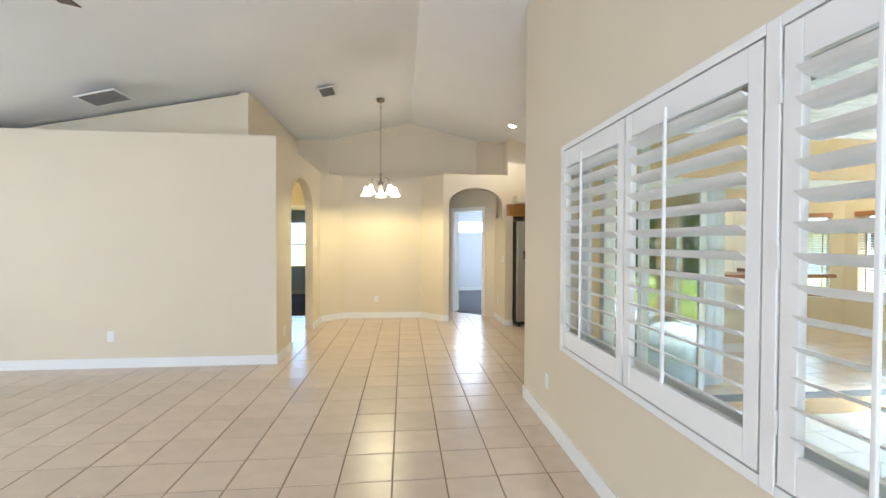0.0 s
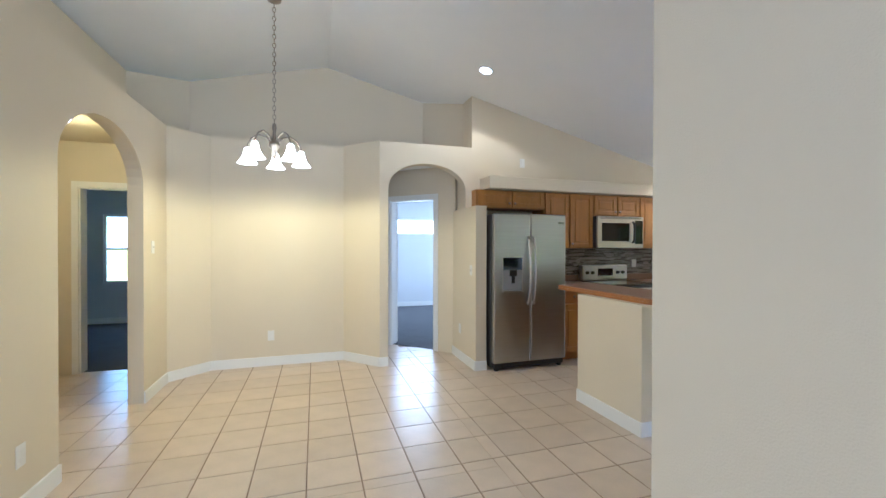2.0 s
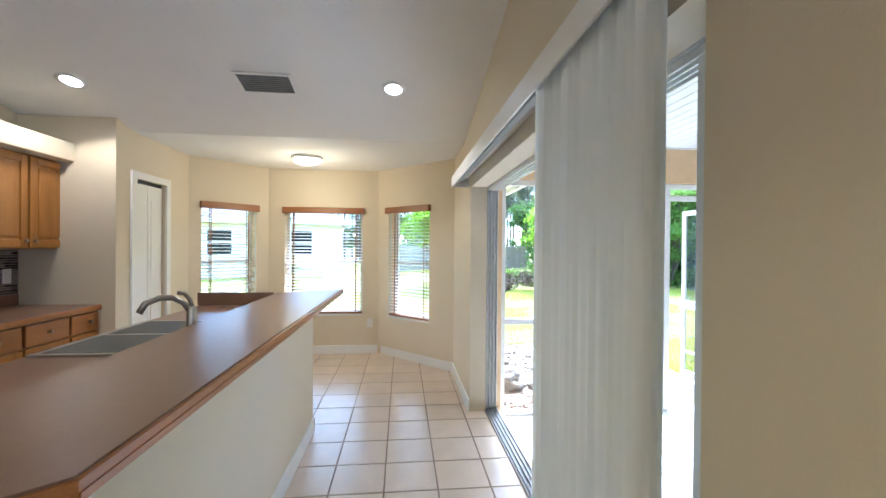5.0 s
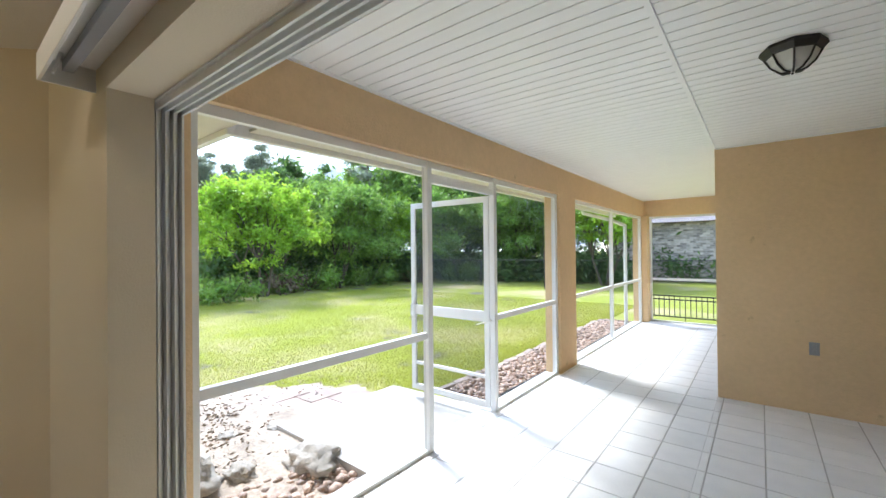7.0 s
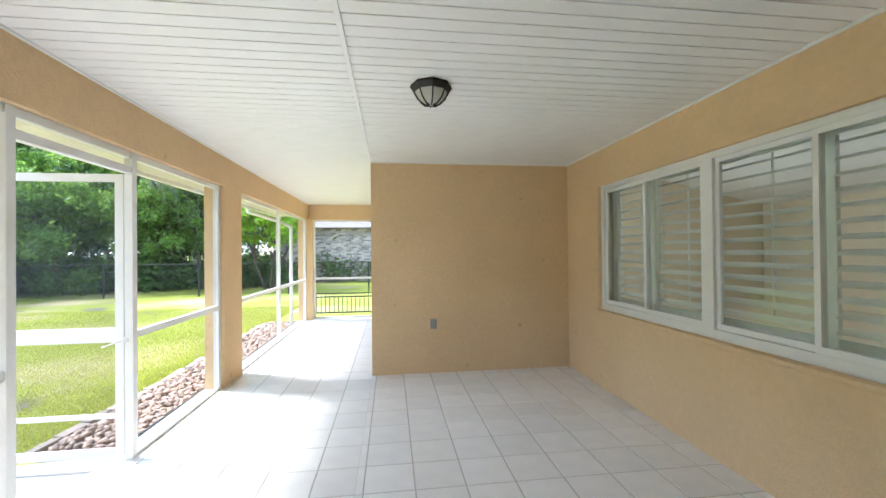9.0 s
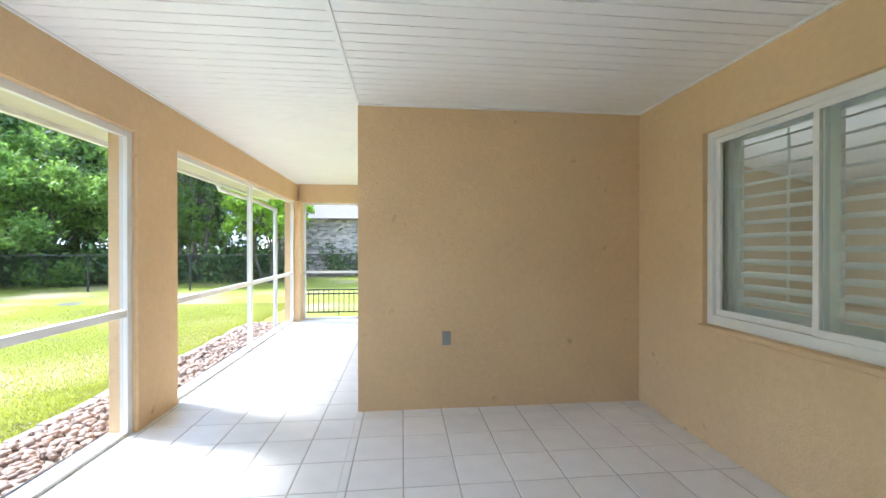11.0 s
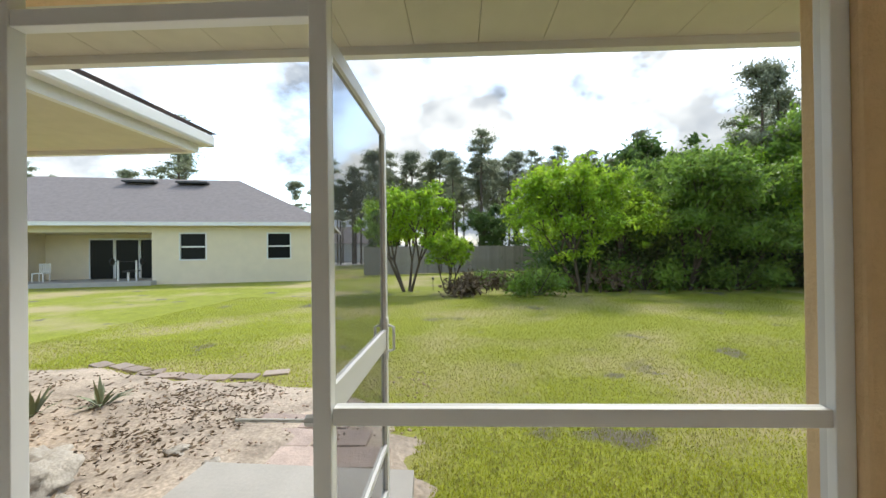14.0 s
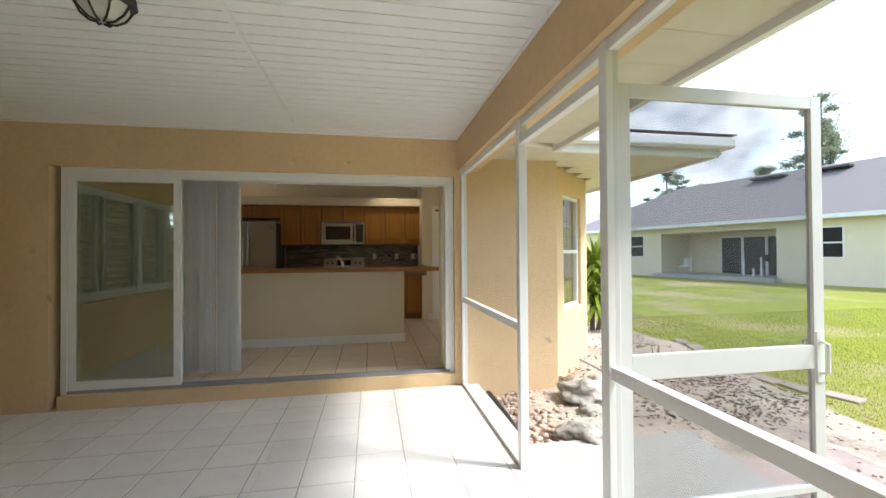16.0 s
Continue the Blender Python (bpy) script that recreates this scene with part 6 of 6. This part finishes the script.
# grey moss hanging in the trees beyond the wire fence
M_MOSS = leafy("grey_hanging_moss", (0.27, 0.29, 0.22), 0.4, var=0.2, scale=2, island=0.3)


def moss_tree(m, seed):
    rnd = random.Random(seed)
    t = thing("tree", "pale-trunked tree hung with grey moss", "tree", m, "mossy trees")
    bm = B()
    tips = []
    for k in range(2):
        d = Vector((rnd.uniform(-0.25, 0.25), rnd.uniform(-0.25, 0.25), 1)).normalized()
        limbs(bm, rnd, Vector((0.15 * k, 0, -0.1)), d, 2.6, 0.11, 3, tips)
    part("trunk", bm, M_BARK, t)
    leaf_cloud("crown", [q[:] for q in tips], [rnd.uniform(0.3, 0.7) for q in tips], 9000, 0.10, M_LEAF2, t, 0.7, seed)
    V, F = [], []
    for q in tips:
        for k in range(5):
            x, y_ = q.x + rnd.uniform(-0.4, 0.4), q.y + rnd.uniform(-0.4, 0.4)
            L = rnd.uniform(0.5, 2.0)
            for j in range(26):
                a, u = rnd.uniform(0, 6.28), rnd.random()
                rr = 0.13 * (1 - u * 0.8) * rnd.random()
                px, py, pz = x + rr * math.cos(a), y_ + rr * math.sin(a), q.z - L * u
                w_, h_ = rnd.uniform(0.006, 0.014), rnd.uniform(0.12, 0.3)
                o = len(V)
                V += [(px - w_ * math.cos(a), py - w_ * math.sin(a), pz), (px + w_ * math.cos(a), py + w_ * math.sin(a), pz), (px + rnd.uniform(-0.04, 0.04), py, pz - h_)]
                F.append((o, o + 1, o + 2))
    mesh_from("moss", V, F, M_MOSS, t, "grey strands of hanging moss")
    return t


mt_ = moss_tree(pose(12.0, -14.6, GZ), 41)
for x, y_, s, a in ((10.2, -16.6, 0.9, 100), (14.4, -16.0, 1.05, 210)):
    c = copy_thing(mt_, pose(x, y_, GZ, 0, 0, a))
    c.scale = (s, s, s)


# low brush under the trees
def brush(x, y_, r, n, material, seed, label, group):
    b = thing("bush", label, "bush", pose(x, y_, GZ), group)
    rnd = random.Random(seed)
    cs = [(rnd.uniform(-r, r), rnd.uniform(-r, r), rnd.uniform(0.1, r * 0.7)) for _ in range(9)]
    leaf_cloud("leaves", cs, [r * rnd.uniform(0.35, 0.6) for _ in cs], n, 0.09, material, b, 0.8, seed)
    bm = B()
    for k in range(9):
        a = rnd.uniform(0, 6.28)
        cyl(bm, (0, 0, -0.05), (math.cos(a) * r * rnd.uniform(0.3, 1), math.sin(a) * r * rnd.uniform(0.3, 1), r * rnd.uniform(0.5, 1.3)), 0.015, 0.006, 5)
    part("stems", bm, M_BARK, b)
    return b


k_dry = brush(17.8, 1.2, 0.7, 1500, M_DRY, 3, "dry brown brush under the trees", "brush along the lawn")
k_grn = brush(17.4, -0.8, 0.8, 2600, M_LEAF2, 6, "low green bush under the trees", "brush along the lawn")
k_drk = brush(21.0, -6.0, 1.3, 3800, M_LEAF3, 12, "dark shrub in the shade of the trees", "brush along the lawn")
for i in range(26):
    u = i / 25
    src = (k_dry, k_drk, k_grn, k_drk)[i % 4] if u > 0.3 else (k_dry, k_grn, k_dry)[i % 3]
    x = 18.6 + rnd.uniform(0, 2.5) + (1.5 if src is k_drk else 0) - 3.5 * max(0, u - 0.7) / 0.3
    c = copy_thing(src, pose(x, 1.1 - 16.4 * u + rnd.uniform(-0.5, 0.5), GZ, 0, 0, rnd.uniform(0, 360)))
    s = rnd.uniform(0.9, 1.5) if u > 0.3 else rnd.uniform(0.6, 0.9)
    c.scale = (s, s, s)
for i in range(12):
    c = copy_thing(k_drk, pose(23.5 + rnd.uniform(-1, 2), -3.6 - 1.4 * i, GZ, 0, 0, rnd.uniform(0, 360)))
    s = rnd.uniform(1.3, 1.9)
    c.scale = (s, s, s)
for i in range(14):
    c = copy_thing(k_drk, pose(22.5 - 1.5 * i, -15.5 - rnd.uniform(0, 2.5) - (2.5 if i > 8 else 0), GZ, 0, 0, rnd.uniform(0, 360)))
    s = rnd.uniform(1.1, 1.8)
    c.scale = (s, s, s)


# sword-leaved plants
def swords(name, label, m, n, length, width, trunk, material, seed, up=0.3):
    rnd = random.Random(seed)
    t = thing(name, label, "plant", m)
    if trunk:
        for k in range(2):
            bm = B()
            cyl(bm, (k * 0.12, 0, -0.1), (k * 0.2, 0.05 * k, trunk), 0.05, 0.045, 8)
            part("stem", bm, M_BARK, t)
    bm = B()
    for i in range(n):
        a, e = rnd.uniform(0, 6.28), rnd.uniform(up, 1.4)
        L = length * rnd.uniform(0.7, 1.1)
        base_z = trunk + rnd.uniform(-0.75, 0.1) if trunk else 0
        d = Vector((math.cos(a) * math.cos(e), math.sin(a) * math.cos(e), math.sin(e)))
        s = Vector((-math.sin(a), math.cos(a), 0)) * width
        p = Vector((0.08 if trunk else 0, 0, base_z))
        m1, m2 = p + d * L * 0.5, p + d * L + Vector((0, 0, -0.25 * L * math.cos(e)))
        v = [bm.verts.new(q) for q in (p - s * 0.5, p + s * 0.5, m1 + s, m1 - s, m2)]
        bm.faces.new((v[0], v[1], v[2], v[3]))
        bm.faces.new((v[3], v[2], v[4]))
    part("leaves", bm, material, t)
    return t


M_YUC = mat("yellow_green_sword_leaves", (0.26, 0.34, 0.04), 0.45, var=0.2, scale=4, island=0.35)
M_AGA = mat("grey_green_sword_leaves", (0.17, 0.20, 0.10), 0.5, var=0.2, scale=6, island=0.3)
swords("yucca_plant", "tall yellow-green sword-leaved plant beside the bay", pose(8.4, 7.5, GZ), 420, 0.68, 0.036, 1.2, M_YUC, 4, -0.25)
swords("agave_plant", "small grey-green spiky plant in the sand", pose(7.6, 5.5, GZ + 0.05), 16, 0.34, 0.02, 0, M_AGA, 5, 0.5)
swords("agave_plant", "small grey-green spiky plant in the sand", pose(7.85, 5.1, GZ + 0.05), 18, 0.36, 0.02, 0, M_AGA, 9, 0.5)

# neighbour's house across the lawn
NA, NB = Vector((25.5, 9.0)), Vector((21.3, 25.5))
nh_m = Matrix.Translation((NA.x, NA.y, GZ + 0.15)) @ Matrix.Rotation(math.atan2(NB.y - NA.y, NB.x - NA.x), 4, "Z")
nh = thing("neighbour_house", "single-storey cream house with a grey hip roof", "house", nh_m)
HL, HD, HE = 22.0, 11.0, 2.9
LN0, LN1 = 8.1, 14.2
for q0, q1, holes in (((0, 0), (LN0, 0), [(1.58, 2.79, 1.02, 2.42), (5.63, 6.89, 1.02, 2.42)]), ((LN1, 0), (HL, 0), [(1.2, 2.4, 1.02, 2.42)])):
    bm = B()
    wall(bm, q0, q1, -0.2, HE, -0.2, holes)
    part("wall", bm, M_NWALL, nh)
for q in ((LN0, -0.2, 2.45, LN1, 0, HE), (0, -HD, -0.2, 0.2, -0.2, HE), (HL - 0.2, -HD, 0, HL, -0.2, HE), (0.2, -HD, 0, HL - 0.2, -HD + 0.2, HE),
          (LN0 - 0.2, -2.6, 0, LN0, -0.2, 2.45), (LN1, -2.6, 0, LN1 + 0.2, -0.2, 2.45), (LN0, -2.7, 0, LN1, -2.6, 2.45)):
    bm = B()
    box(bm, *q)
    part("wall", bm, M_NWALL, nh)
bm = B()
box(bm, LN0, -2.6, 2.45, LN1, -0.2, 2.5)
part("patio_ceiling", bm, M_NWALL, nh)
bm = B()
ov = 0.5
e = [(-ov, ov), (HL + ov, ov), (HL + ov, -HD - ov), (-ov, -HD - ov)]
rr = [(HD / 2, -HD / 2), (HL - HD / 2, -HD / 2)]
ev = [bm.verts.new((x, y_, HE)) for x, y_ in e]
rv = [bm.verts.new((x, y_, HE + 3.1)) for x, y_ in rr]
bm.faces.new((ev[0], ev[1], rv[1], rv[0]))
bm.faces.new((ev[1], ev[2], rv[1]))
bm.faces.new((ev[2], ev[3], rv[0], rv[1]))
bm.faces.new((ev[3], ev[0], rv[0]))
bm.faces.new(ev[::-1])
roof = part("roof", bm, M_SHINGLE, nh)
for x in (7.0, 9.8):
    bm = B()
    box(bm, x, -4.75, HE + 2.70, x + 1.7, -4.2, HE + 2.80)
    part("ridge_vent", bm, M_DARK, roof)
bm = B()
box(bm, -ov, ov, HE - 0.16, HL + ov, ov + 0.06, HE + 0.02)
box(bm, -ov - 0.06, -HD - ov, HE - 0.16, -ov, ov, HE + 0.02)
part("fascia", bm, M_ALU, nh)
for x0, x1 in ((1.58, 2.79), (5.63, 6.89), (LN1 + 1.2, LN1 + 2.4)):
    bm = B()
    for a in ((x0, 1.02, x0 + 0.06, 2.42), (x1 - 0.06, 1.02, x1, 2.42), (x0 + 0.06, 1.02, x1 - 0.06, 1.08), (x0 + 0.06, 2.36, x1 - 0.06, 2.42), (x0 + 0.06, 1.67, x1 - 0.06, 1.74)):
        box(bm, a[0], -0.1, a[1], a[2], 0.02, a[3])
    w_ = part("window", bm, M_ALU, nh)
    bm = B()
    box(bm, x0, -0.14, 1.02, x1, -0.1, 2.42)
    part("pane", bm, M_NGLASS, w_)
for k in range(3):
    x0 = LN0 + 0.5 + k * 1.2
    bm = B()
    box(bm, x0, -2.58, 0.02, x0 + 1.18, -2.55, 2.2)
    g = part("glass_door", bm, M_NGLASS, nh)
    bm = B()
    for a in ((x0, x0 + 0.05), (x0 + 1.13, x0 + 1.18)):
        box(bm, a[0], -2.55, 0.02, a[1], -2.5, 2.2)
    box(bm, x0, -2.55, 2.15, x0 + 1.18, -2.5, 2.25)
    part("door_frame", bm, M_ALU, g)
bm = B()
box(bm, LN0 - 0.2, -2.6, -0.2, LN1 + 0.2, 0.6, 0.06)
part("patio_slab", bm, M_CONC, nh)
# weight bench on that patio
wb = thing("weight_bench", "white and black weight bench on the neighbour's patio", "exercise bench", nh_m @ pose(9.3, -0.7, 0.06))
bm = B()
box(bm, -0.15, -0.5, 0.42, 0.15, 0.6, 0.5, bevel=0.02)
part("pad", bm, M_BLACK, wb)
for x in (-0.4, 0.4):
    bm = B()
    box(bm, x - 0.03, 0.4, 0, x + 0.03, 0.46, 1.0)
    part("upright", bm, M_PLASTIC, wb)
bm = B()
box(bm, -0.04, -0.45, 0, 0.04, -0.38, 0.42)
box(bm, -0.04, 0.3, 0, 0.04, 0.37, 0.42)
part("leg", bm, M_PLASTIC, wb)
bm = B()
cyl(bm, (-0.8, 0.43, 0.95), (0.8, 0.43, 0.95), 0.014, 0.014, 8)
for x in (-0.65, 0.65):
    cyl(bm, (x - 0.03, 0.43, 0.95), (x + 0.03, 0.43, 0.95), 0.17, 0.17, 16)
part("barbell", bm, M_BLACK, wb)
pc_ = thing("patio_chair", "white patio chair on the neighbour's patio", "chair", nh_m @ pose(13.3, -0.9, 0.06))
bm = B()
box(bm, -0.25, -0.25, 0.4, 0.25, 0.25, 0.45, bevel=0.02)
part("seat", bm, M_PLASTIC, pc_)
bm = B()
for k in range(6):
    box(bm, -0.24 + k * 0.085, -0.27, 0.45, -0.19 + k * 0.085, -0.24, 0.9)
part("backrest", bm, M_PLASTIC, pc_)
for x in (-0.22, 0.22):
    for yy in (-0.22, 0.22):
        bm = B()
        box(bm, x - 0.02, yy - 0.02, 0, x + 0.02, yy + 0.02, 0.4)
        part("leg", bm, M_PLASTIC, pc_)

# grey wooden fence
F0, F1 = Vector((29.0, 7.6)), Vector((33.6, -4.5))
fl = (F1 - F0).length
wf = thing("wooden_fence", "weathered grey wooden privacy fence", "fence", Matrix.Translation((F0.x, F0.y, GZ)) @ Matrix.Rotation(math.atan2(F1.y - F0.y, F1.x - F0.x), 4, "Z"))
for z in (0.4, 1.4):
    bm = B()
    box(bm, 0, 0.02, z, fl, 0.06, z + 0.09)
    part("rail", bm, M_FENCE, wf)
bm = B()
box(bm, 0, 0, 0.03, 0.138, 0.018, 1.8)
first = part("board", bm, M_FENCE, wf)
k = 1
while k * 0.145 < fl:
    ob = new("board", first.data)
    ob.parent = wf
    ob.location = (k * 0.145, rnd.uniform(-0.004, 0.004), rnd.uniform(-0.02, 0.02))
    k += 1

# chain-link fence with black posts
cf = thing("chain_link_fence", "black chain-link fence across the back lawn", "fence", pose(0, 0, 0))
CF = [(24.0, -10.4), (20.5, -10.6), (17.2, -10.8), (13.9, -11.0), (10.7, -11.1), (7.5, -11.4), (4.4, -11.6), (1.2, -11.8), (-2.0, -12.0)]
for x, y_ in CF:
    bm = B()
    cyl(bm, (x, y_, GZ - 0.1), (x, y_, 0.95), 0.032, 0.032, 8)
    part("post", bm, M_IRON, cf)
bm = B()
tube(bm, [(x, y_, 0.93) for x, y_ in CF], 0.018, 6)
part("top_rail", bm, M_IRON, cf)
M_LINK = sheer("black_chain_link", (0.02, 0.02, 0.02), 0.82)
bm = B()
for a, b in zip(CF, CF[1:]):
    quad(bm, (*a, GZ), (*b, GZ), (*b, 0.93), (*a, 0.93))
part("mesh", bm, M_LINK, cf)
# low black rail fence outside the end screen
rf = thing("metal_fence", "low black metal rail fence outside the end screen", "fence", pose(0, 0, 0))
for z in (-0.12, 0.25, 0.33):
    bm = B()
    box(bm, 3.2, -4.62, z, 5.4, -4.595, z + 0.025)
    part("rail", bm, M_IRON, rf)
for i in range(22):
    bm = B()
    box(bm, 3.22 + i * 0.1, -4.615, GZ if i % 7 == 0 else -0.11, 3.235 + i * 0.1, -4.60, 0.352)
    part("picket", bm, M_IRON, rf)

# whitewashed brick house to the south
bh = thing("brick_house", "whitewashed brick house with a grey roof", "house", pose(5.6, -18.0, GZ))
bm = B()
box(bm, -9, -8, 0, 4.2, -0.02, 3.0)
part("wall", bm, M_LGROUT, bh)
V, F, off = [], [], 0
row, z = 0, 0.02
while z < 2.95:
    x = -9 + (0.14 if row % 2 else 0)
    while x < 4.1:
        v = np.array([(a, b, c) for c in (z, z + 0.085) for b in (-0.03, 0.012) for a in (x, x + 0.265)])
        V.append(v)
        F.append(np.array([(0, 2, 3, 1), (4, 5, 7, 6), (0, 1, 5, 4), (2, 6, 7, 3), (0, 4, 6, 2), (1, 3, 7, 5)]) + off)
        off += 8
        x += 0.28
    z += 0.097
    row += 1
ob = mesh_from("bricks", np.concatenate(V).tolist(), np.concatenate(F).tolist(), M_BRICKS, bh, "mottled whitewashed bricks")
ob["kind"] = "stuff"
bm = B()
ev = [bm.verts.new(v) for v in ((-9.5, 0.5, 3.0), (4.7, 0.5, 3.0), (4.7, -8.5, 3.0), (-9.5, -8.5, 3.0))]
rv = [bm.verts.new(v) for v in ((-5, -4, 5.2), (0.5, -4, 5.2))]
for f in ((0, 1, 5, 4), (1, 2, 5), (2, 3, 4, 5), (3, 0, 4)):
    bm.faces.new([(ev + rv)[i] for i in f])
bm.faces.new(ev[::-1])
part("roof", bm, M_SHINGLE, bh)
ct = copy_thing(hedge_a, pose(9.0, -14.0, GZ, 0, 0, 40))
ct.scale = (1.1, 1.1, 1.1)

# far house and driveway beyond the fence
fh_ = thing("far_house", "distant grey house with a white garage door", "house", Matrix.Translation((62, 18.5, GZ)) @ Matrix.Rotation(radians(100), 4, "Z"))
bm = B()
box(bm, -6, -8, 0, 8, 0, 2.7)
part("wall", bm, M_GREYWALL, fh_)
bm = B()
ev = [bm.verts.new(v) for v in ((-6.5, 0.5, 2.7), (8.5, 0.5, 2.7), (8.5, -8.5, 2.7), (-6.5, -8.5, 2.7))]
rv = [bm.verts.new(v) for v in ((-2, -4, 5.4), (4, -4, 5.4))]
for f in ((0, 1, 5, 4), (1, 2, 5), (2, 3, 4, 5), (3, 0, 4)):
    bm.faces.new([(ev + rv)[i] for i in f])
bm.faces.new(ev[::-1])
part("roof", bm, M_SHINGLE, fh_)
bm = B()
box(bm, -4.5, 0, 0.05, -1.2, 0.05, 2.2)
part("garage_door", bm, M_TRIM, fh_)
bm = B()
prism(bm, [(48, 14), (60, 8), (63, 18), (50, 24)], GZ - 0.02, GZ + 0.015)
setting("road", bm, M_CONC, "pale concrete drive beyond the lawns", "road")
# small solar stake lamp on the lawn
sl = thing("stake_lamp", "small black stake lamp in the lawn", "lamp", pose(19.6, 2.7, GZ))
bm = B()
cyl(bm, (0, 0, 0), (0, 0, 0.4), 0.012, 0.012, 6)
part("stake", bm, M_IRON, sl)
bm = B()
lathe(bm, [(0, 0.5), (0.06, 0.46), (0.05, 0.4), (0, 0.4)], 10)
part("head", bm, M_IRON, sl)

# ---- floor tiles, last ----


def tiles(owner, zones, near, px, py, phx, phy, ztop, mat_near, mat_far, ok=None, gap=0.007):
    """Square tiles on a grid, cut to the zones; those in the near stretch are pieces of their own."""
    far = B()
    full = None
    count = 0
    th = 0.005 if ztop == 0 else 0.004
    for x0, x1, y0, y1 in zones:
        i0, i1 = math.floor((x0 - phx) / px), math.ceil((x1 - phx) / px)
        j0, j1 = math.floor((y0 - phy) / py), math.ceil((y1 - phy) / py)
        for i in range(i0, i1):
            for j in range(j0, j1):
                ax, bx = max(x0, phx + i * px + gap / 2), min(x1, phx + (i + 1) * px - gap / 2)
                ay, by = max(y0, phy + j * py + gap / 2), min(y1, phy + (j + 1) * py - gap / 2)
                if bx - ax < 0.01 or by - ay < 0.01:
                    continue
                c = ((ax + bx) / 2, (ay + by) / 2)
                if ok and not ok(*c):
                    continue
                if count < 300 and any(a <= c[0] <= b and p <= c[1] <= q for a, b, p, q in near):
                    w, d = bx - ax, by - ay
                    whole = abs(w - (px - gap)) < 1e-4 and abs(d - (py - gap)) < 1e-4
                    if whole and full is not None:
                        ob = new("tile", full)
                    else:
                        bm = B()
                        b_ = 0.0025
                        lo = [bm.verts.new((sx * w / 2, sy * d / 2, -th)) for sx, sy in ((-1, -1), (1, -1), (1, 1), (-1, 1))]
                        hi = [bm.verts.new((sx * (w / 2 - b_), sy * (d / 2 - b_), 0)) for sx, sy in ((-1, -1), (1, -1), (1, 1), (-1, 1))]
                        bm.faces.new(hi)
                        for k in range(4):
                            bm.faces.new((lo[k], lo[(k + 1) % 4], hi[(k + 1) % 4], hi[k]))
                        ob = part("tile", bm, mat_near)
                        if whole:
                            full = ob.data
                    ob.parent = owner
                    ob.location = (c[0], c[1], ztop)
                    count += 1
                else:
                    vs_ = [far.verts.new(v) for v in ((ax, ay, ztop), (bx, ay, ztop), (bx, by, ztop), (ax, by, ztop))]
                    vl = [far.verts.new((v.co.x, v.co.y, ztop - th)) for v in vs_]
                    far.faces.new(vs_)
                    for k in range(4):
                        far.faces.new((vl[k], vl[(k + 1) % 4], vs_[(k + 1) % 4], vs_[k]))
    ob = part("outer_tiles", far, mat_far, owner)
    ob["kind"] = "stuff"


def in_nook(x, y_):
    if x > 5.4 and y_ < 7.9:
        return x - y_ < 1.25 + 0.05 and x + y_ < 14.35 + 0.05
    return True


FLOOR, PFLOOR = bpy.data.objects["floor"], bpy.data.objects["floor_porch"]
tiles(FLOOR, ((-6.0, 1.1, -4.0, 6.16), (-1.45, 1.1, 6.16, 8.92), (1.1, 5.4, 4.82, 8.65), (5.4, 7.1, 4.92, 7.9), (-2.9, -1.45, 6.28, 9.25), (0.8, 1.1, 8.92, 9.7), (1.1, 1.72, 8.65, 9.3)),
      ((-1.4, 1.1, 3.2, 8.9), (1.1, 5.2, 4.9, 6.2), (-2.9, -1.4, 3.6, 6.2)), 0.314, 0.314, -0.06, 4.06, 0.0, M_TILE, M_TILES, in_nook)
tiles(PFLOOR, ((1.302, 3.71, 0.44, 4.65), (3.71, 5.45, -3.87, 4.65)), ((1.3, 5.45, -2.5, 4.65),), 0.3125, 0.3125, 3.66, 0.89, LZ, M_LTILE, M_LTILES)
